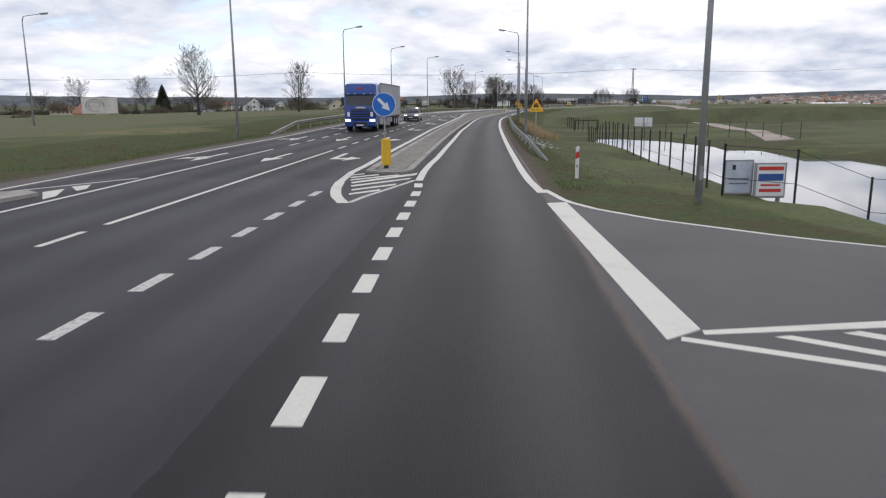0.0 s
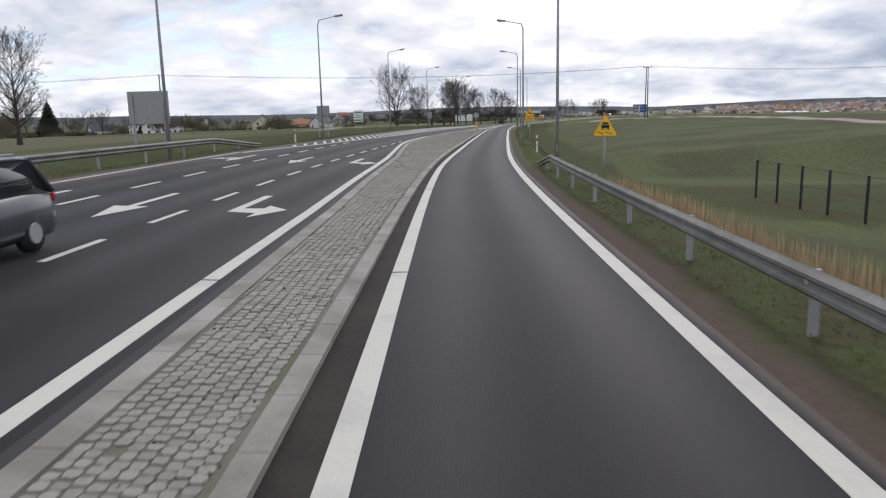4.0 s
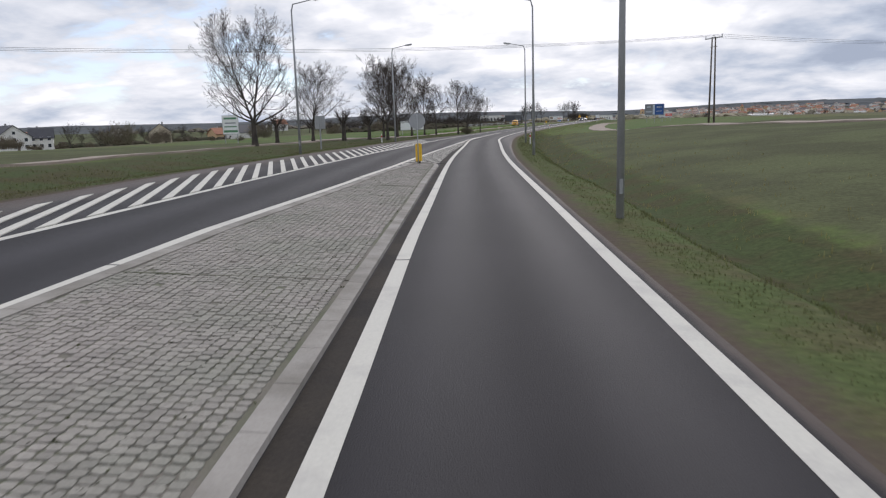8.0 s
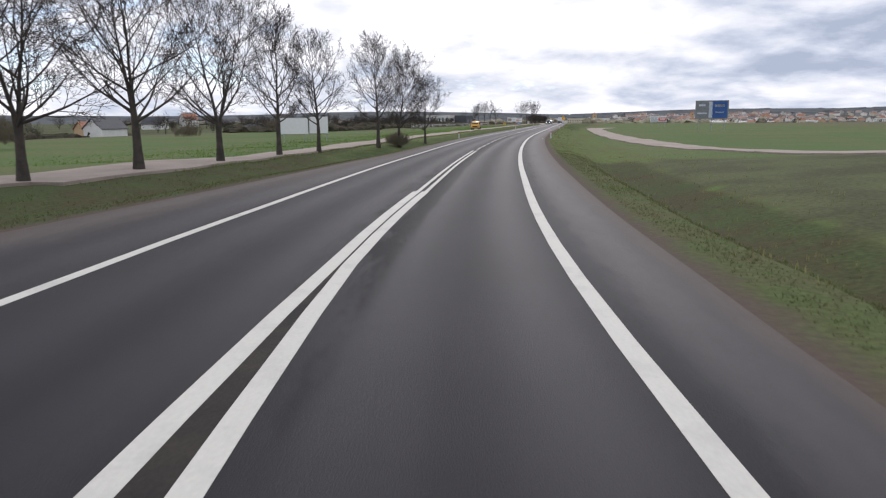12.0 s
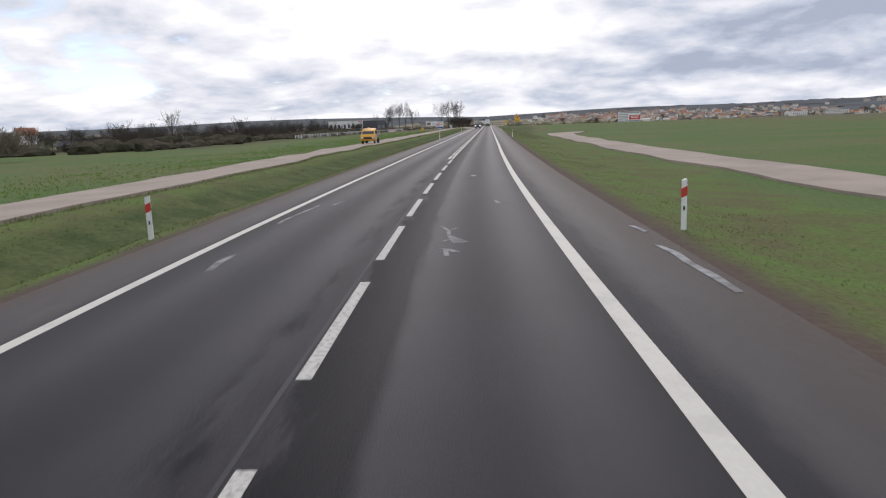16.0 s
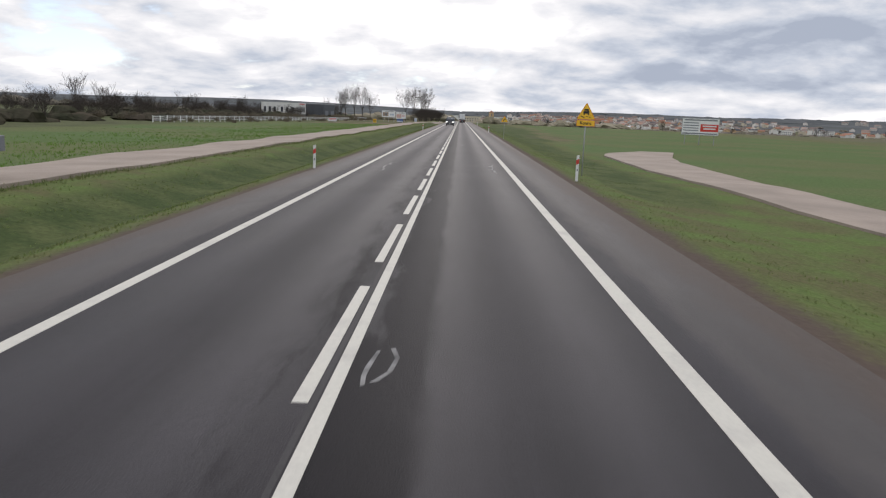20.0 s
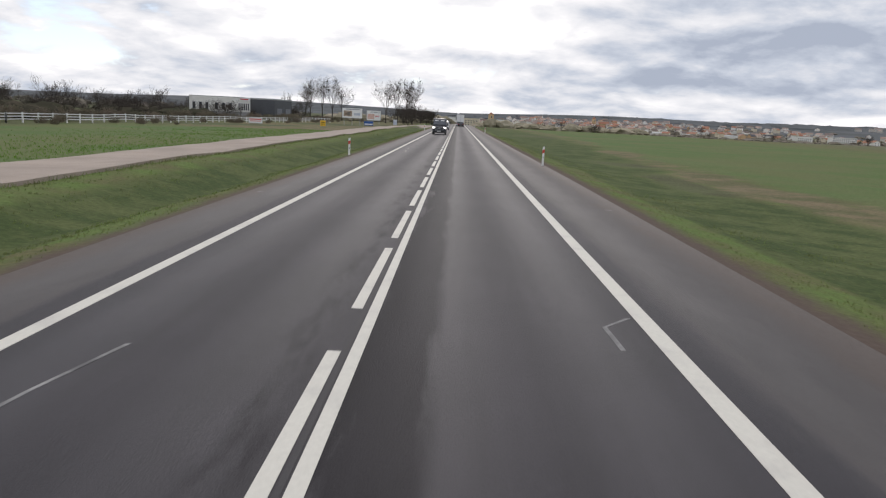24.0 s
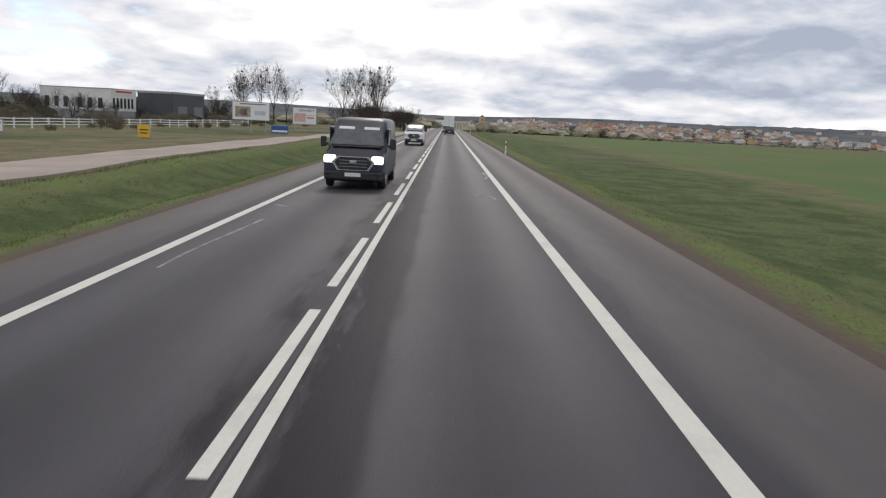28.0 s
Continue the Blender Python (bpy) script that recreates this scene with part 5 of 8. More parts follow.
# pollarded small ones
p1 = tree("pollarded_tree", spot(246.0, -18.5, 0), 41, 4.0, 0.26, "short pollarded tree with a thick knobbly head", "pollarded trees", fork=0.5, limbs=10, counts=(6, 4), rise=0.1, spread=1.2, twig=0.012, leader=False)
again(p1, 252.9, -17.0, 0.95, 90)
again(p1, 244.0, -26.0, 0.9, 190)
# older trees beyond the far lanes
tl1 = tree("tall_bare_tree", spot(116.6, -45.3, 0), 51, 9.0, 0.24, "tall leafless tree standing in the far meadow", "", fork=0.2, limbs=30, counts=(7, 5, 4), wide=0.43, twig=0.012)
tl2 = tree("tall_bare_tree", spot(141.1, -38.8, 0), 52, 8.6, 0.2, "tall leafless tree with spreading side branches", "", fork=0.18, limbs=32, counts=(7, 5, 4), wide=0.37, twig=0.011)
NEEDLE = mat("needles", (0.030, 0.042, 0.026), 0.95, var=0.3, scale=0.4, fine=4, other=(0.045, 0.052, 0.032), bump=0.0, spec=0.1, island=0.25)


def spruce(name, m, seed, height, wide, label):
    """A dense conifer: whorls of drooping boughs with side sprays round a straight trunk."""
    r = random.Random(seed)
    root = thing(name, m, label, "tree", "trees behind the far meadow")
    v, f = [], []
    tube(v, f, [Vector((0, 0, -0.5)), Vector((0, 0, height * 0.5)), Vector((0, 0, height))], [0.28, 0.17, 0.03], 8)
    mesh_ob("trunk", v, f, BARK).parent = root
    v, f = [], []
    for k in range(520):
        q = (k + r.random()) / 520
        z = height * (0.06 + 0.93 * q)
        reach = wide * (1 - q) ** 0.75 * r.uniform(0.65, 1.1) + 0.15
        w = 2.4 * k + r.uniform(-0.4, 0.4)
        out = Vector((math.cos(w), math.sin(w), r.uniform(-0.35, 0.15))).normalized()
        side = Vector((-math.sin(w), math.cos(w), 0))
        p = Vector((0, 0, z))
        for a, b, h in ((0.15, 0.55, 0.22), (0.45, 0.8, 0.18), (0.7, 1.0, 0.12)):
            for sgn in (-1, 1):
                i = len(v)
                c, e = p + out * reach * a, p + out * reach * b
                v += [c, c + side * sgn * reach * h + Vector((0, 0, 0.12 * reach)), e + side * sgn * reach * h * 0.7 - Vector((0, 0, 0.12 * reach)), e]
                f.append((i, i + 1, i + 2, i + 3))
    mesh_ob("crown", v, f, NEEDLE).parent = root
    return root


# trees with mistletoe by the bend ahead
m1 = tree("mistletoe_tree", spot(746.4, -18.6, 0), 61, 14.0, 0.28, "leafless tree dotted with balls of mistletoe", "trees with mistletoe", 9, fork=0.3, limbs=6, counts=(6, 5, 4), rise=0.35, spread=0.75, twig=0.02)
m2 = tree("mistletoe_tree", spot(767.4, -25.5, 0), 62, 15.5, 0.2, "slim leafless tree dotted with balls of mistletoe", "trees with mistletoe", 7, fork=0.3, limbs=7, counts=(8, 6, 4), rise=0.3, spread=0.55, twig=0.014)
again(m2, 764, -29.5, 0.95, 120)
again(m2, 770, -22.0, 1.0, 220)
for k, (u, d, s) in enumerate(((791, -63.2, 1.0), (795, -59, 1.08), (794, -54.7, 1.1), (800, -67, 0.9), (790, -50, 0.85))):
    again(m2, u, d, s, 70 * k)
again(m1, 801, -75, 0.7, 200)
# far single trees and tree lines beyond the fields
rt = random.Random(77)
f1 = tree("field_tree", spot(380, -170, 0), 71, 9.0, 0.2, "leafless tree in a distant hedge line", "distant bare trees", fork=0.25, limbs=8, counts=(6, 5), rise=0.2, spread=0.9, twig=0.035)
f2 = tree("field_tree", spot(420, -190, 0), 72, 8.0, 0.2, "leafless bushy tree in a distant hedge line", "distant bare trees", fork=0.12, limbs=11, counts=(6, 5), rise=0.1, spread=1.2, twig=0.04)
for k in range(120):
    src = (f1, f2)[k % 2]
    if k < 46:
        u, d = rt.uniform(560, 980), -rt.uniform(120, 190)
    elif k < 80:
        u, d = rt.uniform(330, 640), -rt.uniform(160, 300)
    elif k < 100:
        u, d = rt.uniform(60, 330), -rt.uniform(120, 260)
    else:
        u, d = rt.uniform(900, 1200), rt.uniform(60, 420)
    again(src, u, d, rt.uniform(0.4, 0.95), rt.uniform(0, 360))
again(f1, 815.9, -220, 2.0, 40)
# the group behind the far meadow and by the white house
spruce("dark_spruce", world_spot(-281.5, 405.5), 5, 19.5, 7.2, "dark dense spruce beyond the far meadow")
spruce("garden_conifer", world_spot(-202.5, 383.0, 0, 0.6), 8, 6.0, 2.4, "dark garden conifer in front of the white house")
for x, y, k, src in ((-289.0, 397.5, 2.1, t1), (-373.0, 421.0, 2.45, t2), (-262, 405, 1.5, f2), (-252, 412, 1.6, f1), (-266, 420, 1.3, t3), (-238, 420, 1.2, f2), (-420, 430, 1.8, f2)):
    copy_thing(src, world_spot(x, y, 40 * k, -0.3) @ Matrix.Scale(k, 4))
# scrub and trees behind the white fence
for k in range(150):
    u = rt.uniform(470, 840)
    again((f1, f2, f2)[k % 3], u, -rt.uniform(68, 116), rt.uniform(0.3, 0.62) * (1.5 if k % 11 == 0 else 1.0), rt.uniform(0, 360))
# dark thicket on the left of the bend ahead
for k in range(26):
    u = 700 + 7.5 * k + rt.uniform(-3, 3)
    again(f2, u, -12.5 - rt.uniform(0, 9) - max(0, 760 - u) * 0.05, rt.uniform(0.45, 0.8), rt.uniform(0, 360))

# bushes along the white fence and in gardens
b1 = thing("bare_bush", spot(650, -38), "dense leafless brown bush", "bush", "bushes by the fence")
bv_, bf_ = [], []
rb = random.Random(8)
for s in range(22):
    _, _, v, f = grow(800 + s, rb.uniform(1.3, 2.3), 0.03, fork=0.08, limbs=4, counts=(5, 3), rise=0.2, spread=1.1, twig=0.014)
    o = Vector((rb.uniform(-1.2, 1.2), rb.uniform(-1.2, 1.2), 0))
    n0 = len(bv_)
    bv_ += [p + o for p in v]
    bf_ += [tuple(i + n0 for i in q) for q in f]
mesh_ob("brushwood", bv_, bf_, BUSH).parent = b1
for k in range(130):
    u = rt.uniform(540, 760)
    line_d = lerp(u, (540, -60), (578, -57.5), (651, -51.5), (722, -43))
    again(b1, u, line_d - rt.uniform(2.5, 14) if k % 3 else line_d + rt.uniform(1, 9), rt.uniform(0.4, 1.0) if k % 3 else rt.uniform(0.25, 0.55), rt.uniform(0, 360))
for k in range(26):
    again(b1, rt.uniform(120, 420), -rt.uniform(60, 200), rt.uniform(1.0, 2.2), rt.uniform(0, 360))
for k in range(14):
    if k < 4:  # shoots round the foot of a roadside tree
        again(b1, 314.8 + rt.uniform(-0.4, 0.4), -13.2 + rt.uniform(-0.4, 0.4), rt.uniform(0.4, 0.7), rt.uniform(0, 360))
    else:
        again(b1, 315 + rt.uniform(-14, 22), -rt.uniform(40, 120), rt.uniform(0.5, 0.8), rt.uniform(0, 360))

# ---- street lamps ----
def lamp_post(name, m, arm, label, height=10.0, reach=1.6):
    """arm: +1 reaches to its +x side, -1 to its -x side."""
    root = thing(name, m, label, "street lamp", "street lamps")
    bm = bmesh.new()
    cone(bm, (0, 0, -0.3), (0, 0, height - 0.5), 0.098, 0.05, 12)
    part("pole", bm, STEEL, root, "", True)
    part("hatch", boxed(0.0, -0.094, 0.75, 0.08, 0.02, 0.34, 0.005), STEEL, root)
    bm = bmesh.new()
    cone(bm, (0, 0, height - 0.6), (arm * 0.12, 0, height - 0.15), 0.045, 0.04, 8)
    cone(bm, (arm * 0.12, 0, height - 0.17), (arm * reach, 0, height + 0.12), 0.035, 0.03, 8)
    part("arm", bm, STEEL, root, "", True)
    bm = boxed(0, 0, 0, 0.75, 0.26, 0.13, 0.05)
    bmesh.ops.transform(bm, matrix=Matrix.Translation((arm * (reach + 0.2), 0, height + 0.15)) @ Matrix.Rotation(-arm * radians(8), 4, "Y"), verts=bm.verts)
    head = part("luminaire", bm, STEEL, root)
    bm = boxed(0, 0, -0.07, 0.5, 0.2, 0.06, 0.025)
    bmesh.ops.transform(bm, matrix=Matrix.Translation((arm * (reach + 0.22), 0, height + 0.14)) @ Matrix.Rotation(-arm * radians(8), 4, "Y"), verts=bm.verts)
    part("lens", bm, LAMPGLASS, head)
    return root


lr = lamp_post("street_lamp", spot(60.6, 1.35), -1, "tall galvanised steel street lamp beside the lane")
copy_thing(lr, spot(32.8, 4.1))
for u, d in ((93.5, 1.95), (125, 2.4), (148.4, 1.3), (177.8, 1.2), (208.8, 1.9), (236.9, 2.75)):
    copy_thing(lr, spot(u, d))
ll = lamp_post("street_lamp", spot(59.3, -17.2), 1, "tall galvanised steel street lamp beyond the far lanes")
for u, d in ((92.6, -17.2), (121.5, -16.9), (147.5, -15.8), (178.6, -15.1), (209.4, -13.9), (238.5, -11.2)):
    copy_thing(ll, spot(u, d))
copy_thing(ll, spot(78, -43.5, 30))

# ---- signs ----
def text_mesh(name, s, size, material, parent, m, bold=0.0):
    cu = bpy.data.curves.new(name, "FONT")
    cu.body, cu.size, cu.align_x, cu.align_y, cu.extrude, cu.offset = s, size, "CENTER", "CENTER", 0.001, bold
    tmp = new(name, cu)
    me = bpy.data.meshes.new_from_object(tmp.evaluated_get(bpy.context.evaluated_depsgraph_get()))
    bpy.data.objects.remove(tmp)
    me.materials.append(material)
    ob = new(name, me)
    ob.parent, ob.matrix_basis = parent, m
    return ob


def flat_poly(points, y, thick=0.004):
    return prism(points, y - thick, y)


def rounded_tri(side, r=0.06):
    h = side * 0.866
    cs = [(-side / 2, 0), (side / 2, 0), (0, h)]
    out = []
    for i, c in enumerate(cs):
        p, n = Vector(cs[i - 1]), Vector(cs[(i + 1) % 3])
        v = Vector(c)
        a, b = v + (p - v).normalized() * r * 1.6, v + (n - v).normalized() * r * 1.6
        for q in (0, 0.25, 0.5, 0.75, 1):
            w = a.lerp(v, q).lerp(v.lerp(b, q), q)
            out.append((w.x, w.y))
    return out


def triangle_sign(name, m, label, low, side, symbol, plate="", text=""):
    root = thing(name, m, label, "road sign", "yellow warning signs")
    bm = bmesh.new()
    cone(bm, (0, 0.03, -0.3), (0, 0.03, low + side * 0.8), 0.03, 0.03, 10)
    part("post", bm, STEEL, root, "", True)
    shape = rounded_tri(side)
    up = lambda pts, s=1.0, dz=0.0: [(x * s, z * s + low + dz) for x, z in pts]
    part("plate_back", flat_poly(up(shape), 0.0, 0.012), SIGNBACK, root)
    part("border", flat_poly(up(shape), -0.013), ORANGE_EDGE, root, "thin orange red border")
    face = part("face", flat_poly(up(shape, 0.93, side * 0.02), -0.018), SIGNY, root, "bright yellow reflective face")
    for k, poly in enumerate(symbol):
        part("symbol", flat_poly([(x * side, z * side + low) for x, z in poly], -0.0235), BLACK, face)
    if plate:
        part("extra_plate_border", flat_poly([(-side * 0.47, low - 0.32), (side * 0.47, low - 0.32), (side * 0.47, low - 0.03), (-side * 0.47, low - 0.03)], -0.004, 0.012), ORANGE_EDGE, root)
        pl = part("extra_plate", flat_poly([(-side * 0.455, low - 0.305), (side * 0.455, low - 0.305), (side * 0.455, low - 0.045), (-side * 0.455, low - 0.045)], -0.018), SIGNY, root)
        text_mesh("lettering", text, 0.155 if plate == "arrows" else 0.2, BLACK, pl, Matrix.Translation((0, -0.024, low - 0.175)) @ Matrix.Rotation(radians(90), 4, "X"), 0.006)
        if plate == "arrows":
            for sx in (-1, 1):
                x = sx * side * 0.40
                part("arrow", flat_poly([(x - 0.012, low - 0.27), (x + 0.012, low - 0.27), (x + 0.012, low - 0.14), (x + 0.035, low - 0.14), (x, low - 0.07), (x - 0.035, low - 0.14), (x - 0.012, low - 0.14)], -0.0235), BLACK, pl)
    return root


ORANGE_EDGE = mat("sign_edge", (0.75, 0.16, 0.02), 0.45, var=0.05)
CAR_SYM = [[(-0.15, 0.30), (0.15, 0.30), (0.15, 0.43), (-0.15, 0.43)], [(-0.13, 0.45), (0.13, 0.45), (0.10, 0.53), (-0.10, 0.53)], [(-0.14, 0.24), (-0.08, 0.24), (-0.08, 0.29), (-0.14, 0.29)], [(0.08, 0.24), (0.14, 0.24), (0.14, 0.29), (0.08, 0.29)], [(-0.30, 0.16), (-0.08, 0.08), (-0.08, 0.11), (-0.28, 0.19)], [(-0.02, 0.16), (0.24, 0.08), (0.26, 0.10), (0.0, 0.18)]]
DEER_SYM = [[(-0.14, 0.36), (0.02, 0.37), (0.15, 0.27), (0.17, 0.20), (0.05, 0.24), (-0.12, 0.27)], [(-0.12, 0.34), (-0.10, 0.48), (-0.06, 0.50), (-0.05, 0.36)], [(-0.16, 0.49), (-0.06, 0.47), (-0.06, 0.51), (-0.10, 0.53)], [(-0.09, 0.52), (-0.07, 0.60), (-0.055, 0.60), (-0.07, 0.52)], [(-0.13, 0.31), (-0.24, 0.28), (-0.20, 0.20), (-0.185, 0.205), (-0.215, 0.27), (-0.11, 0.28)], [(0.13, 0.25), (0.24, 0.10), (0.225, 0.09), (0.11, 0.22)], [(0.16, 0.24), (0.29, 0.15), (0.285, 0.13), (0.15, 0.21)]]
BEND_SYM = [[(-0.20, 0.10), (-0.11, 0.10), (-0.07, 0.26), (0.02, 0.36), (0.16, 0.40), (0.16, 0.33), (0.26, 0.44), (0.13, 0.53), (0.14, 0.48), (-0.04, 0.44), (-0.15, 0.31)]]
triangle_sign("skid_warning_sign", spot(57.0, 1.75), "yellow triangular skid warning sign behind the guard rail", 1.85, 0.95, CAR_SYM)
triangle_sign("deer_warning_sign", spot(138.9, 1.55), "yellow triangular deer warning sign with a distance plate", 2.28, 0.74, DEER_SYM, "arrows", "2,0 km")
triangle_sign("skid_warning_sign_end", spot(439.4, 3.7), "yellow triangular skid warning sign with an extra plate", 2.75, 0.95, CAR_SYM, "plain", "Koniec")
triangle_sign("bend_warning_sign", spot(497.5, 3.2), "yellow triangular warning sign with a bend arrow", 2.1, 0.9, BEND_SYM)
triangle_sign("bend_warning_sign_far", spot(112, 2.6), "yellow triangular warning sign seen ahead behind the rail", 1.9, 0.9, CAR_SYM)


def disc(r, y, thick, n=40):
    return prism([(r * math.cos(2 * math.pi * k / n), r * math.sin(2 * math.pi * k / n)) for k in range(n)], y - thick, y)


def keep_right(name, m, face_label):
    """A round sign on a post behind a fluted yellow bollard."""
    root = thing(name, m, face_label, "road sign")
    bm = bmesh.new()
    cone(bm, (0, 0.0, -0.1), (0, 0.0, 2.6), 0.032, 0.032, 10)
    part("post", bm, STEEL, root, "", True)
    lift = Matrix.Translation((0, 0, 2.24))
    for nm, r, y, mm in (("plate_back", 0.43, -0.034, SIGNBACK), ("rim", 0.43, -0.047, SIGNW), ("face", 0.405, -0.052, BLUE)):
        bm = disc(r, y, 0.012 if nm == "plate_back" else 0.004)
        bmesh.ops.transform(bm, matrix=lift, verts=bm.verts)
        p = part(nm, bm, mm, root, {"face": "blue reflective face"}.get(nm, ""))
    a = math.radians(-45)
    pts = [(-0.30, -0.055), (0.02, -0.055), (0.02, -0.15), (0.30, 0.0), (0.02, 0.15), (0.02, 0.055), (-0.30, 0.055)]
    bm = flat_poly([(x * math.cos(a) - z * math.sin(a), x * math.sin(a) + z * math.cos(a) + 2.24) for x, z in pts], -0.0575)
    part("arrow", bm, SIGNW, p, "white slanting arrow")
    return root


def bollard(name, m):
    root = thing(name, m, "yellow fluted plastic bollard on the traffic island", "bollard", "yellow bollards")
    bm = bmesh.new()
    n = 24
    rings = []
    for z, k in ((0.1, 0.97), (0.14, 1.0), (0.98, 0.98), (1.02, 0.93)):
        ring = []
        for i in range(n):
            w = 2 * math.pi * i / n
            r = (0.165 + 0.012 * math.cos(w * 8)) * k
            ring.append(bm.verts.new((r * math.cos(w), r * math.sin(w), z)))
        rings.append(ring)
    for a, b in zip(rings, rings[1:]):
        for i in range(n):
            bm.faces.new((a[i], a[(i + 1) % n], b[(i + 1) % n], b[i]))
    bm.faces.new(rings[-1])
    bm.faces.new(rings[0][::-1])
    part("body", bm, YELLOW, root)
    bm = bmesh.new()
    cone(bm, (0, 0, -0.02), (0, 0, 0.12), 0.09, 0.07, 12)
    part("foot", bm, EARTH, root)
    bm = bmesh.new()
    cone(bm, (0, 0, 1.015), (0, 0, 1.05), 0.14, 0.11, 16)
    part("cap", bm, YELLOW, root)
    return root


bollard("bollard", spot(39.95, -4.86, 0, KERB_H))
keep_right("round_traffic_sign", spot(40.35, -4.95, 0, KERB_H), "round blue traffic sign with a white slanting arrow")
bollard("bollard", spot(199.9, -5.0, 0, KERB_H))
keep_right("round_traffic_sign", spot(199.5, -5.0, 180, KERB_H), "round traffic sign showing its plain grey back")


def delineator(name, m, label, red_in_front=True):
    root = thing(name, m, label, "marker post", "roadside marker posts")
    bm = bmesh.new()
    prof = [(-0.06, -0.045), (0.06, -0.045), (0.035, 0.05), (-0.035, 0.05)]
    lo = [bm.verts.new((x, y, -0.25)) for x, y in prof]
    hi = [bm.verts.new((x, y, 1.0 + 0.03 * (x > 0))) for x, y in prof]
    bm.faces.new(hi)
    bm.faces.new(lo[::-1])
    for i in range(4):
        bm.faces.new((lo[i], lo[(i + 1) % 4], hi[(i + 1) % 4], hi[i]))
    part("post", bm, WHITE, root)
    bm = prism([(-0.064, 0.62), (0.064, 0.68), (0.064, 0.88), (-0.064, 0.82)], -0.05, -0.02) if red_in_front else prism([(-0.05, 0.72), (0.05, 0.72), (0.05, 0.82), (-0.05, 0.82)], -0.05, -0.02)
    part("reflector_band", bm, RED if red_in_front else BLACK, root, "slanting red reflector band" if red_in_front else "")
    part("number_plate", boxed(0, -0.0475, 0.4, 0.035, 0.006, 0.09), BLACK, root)
    return root


dr = delineator("marker_post", spot(37.6, 1.66), "white plastic marker post with a slanting red band")
for u, d in ((134.2, 1.85), (234.0, 3.05), (335.0, 2.8), (434.8, 2.7), (532.6, 2.6), (631.5, 2.8), (731, 3.0)):
    copy_thing(dr, spot(u, d, 0, 0.08))
dl = delineator("marker_post_far", spot(335.9, -9.35), "white plastic marker post on the far verge with a red band")
for u, d in ((435.6, -8.8), (533.6, -9.0), (632, -8.95), (730, -8.95), (240.5, -13.0), (140.0, -16.0)):
    copy_thing(dl, spot(u, d))

# ---- guard rails ----
def guard_rail(name, knots, label, side):
    """A W-beam on posts through places (u, d, height of its top)."""
    root = thing(name, Matrix(), label, "guard rail")
    prof = [(0.0, 0.0), (0.02, -0.02), (0.075, -0.06), (0.075, -0.10), (0.02, -0.14), (0.02, -0.17), (0.075, -0.21), (0.075, -0.25), (0.02, -0.29), (0.0, -0.31)]
    ku = [k[0] for k in knots]
    seg = us(ku[0], ku[-1], 4.0)
    for a, b in zip(seg, seg[1:]):
        v, f = [], []
        fine = us(a, b, 1.0)
        for u in fine:
            d, z = lerp(u, *[(k[0], k[1]) for k in knots]), lerp(u, *[(k[0], k[2]) for k in knots])
            zb = max(road_z(u, d), ground_z(u, d)) if side < 0 else road_z(u, min(d, right_edge(u))) - 0.02
            for t in (0.0, 0.004):
                for q, h in prof:
                    v.append((*xy(u, d - side * (q + t)), zb + z + h))
        n = 2 * len(prof)
        m = len(prof)
        for i in range(len(fine) - 1):
            for t in (0, m):
                for k in range(m - 1):
                    p = i * n + t + k
                    f.append((p, p + 1, p + n + 1, p + n))
        mesh_ob("beam", v, f, RAILM).parent = root
        d = lerp(a, *[(k[0], k[1]) for k in knots])
        z = lerp(a, *[(k[0], k[2]) for k in knots])
        zb = max(road_z(a, d), ground_z(a, d)) if side < 0 else road_z(a, min(d, right_edge(a))) - 0.02
        if z > 0.35:
            x, y = xy(a, d + side * 0.07)
            bm = boxed(0, 0, (z - 0.7) / 2, 0.10, 0.055, z + 0.65, 0.008)
            bmesh.ops.transform(bm, matrix=pose(x, y, zb, 0, 0, heading(a)), verts=bm.verts)
            post = part("post", bm, STEEL, root)
            bm = boxed(0, 0, z - 0.16, 0.10, 0.07, 0.16, 0.01)
            x, y = xy(a, d + side * 0.01)
            bmesh.ops.transform(bm, matrix=pose(x, y, zb, 0, 0, heading(a)), verts=bm.verts)
            part("spacer", bm, STEEL, post)
    return root


guard_rail("guard_rail", [(44.0, 1.35, 0.05), (51, 1.02, 0.58), (61, 1.02, 0.60), (75, 1.02, 0.66), (79, 1.05, 0.74), (97, 1.15, 0.75), (116, 1.2, 0.75), (122, 1.25, 0.1)], "weathered steel guard rail along the lane's grit shoulder", 1)
guard_rail("guard_rail_far", [(64, -16.6, 0.1), (71, -16.6, 0.75), (126, -16.5, 0.75), (134, -16.6, 0.1)], "weathered steel guard rail beyond the far lanes", -1)

# ---- pond with its fence, notice boards ----
POND_Z = -1.02
pond = tagged(ribbon("pond", 32.4, 79.6, lambda u: pond_near(u) - 0.8, lambda u: pond_far(u) + 0.8, POND_Z, WATER, 2.0, POND_Z - 0.05, lambda u, d: 0.0), "still pond mirroring the pale sky", "pond", kind="structure")
fence = thing("pond_fence", Matrix(), "low chain link fence with dark posts round the pond", "fence")


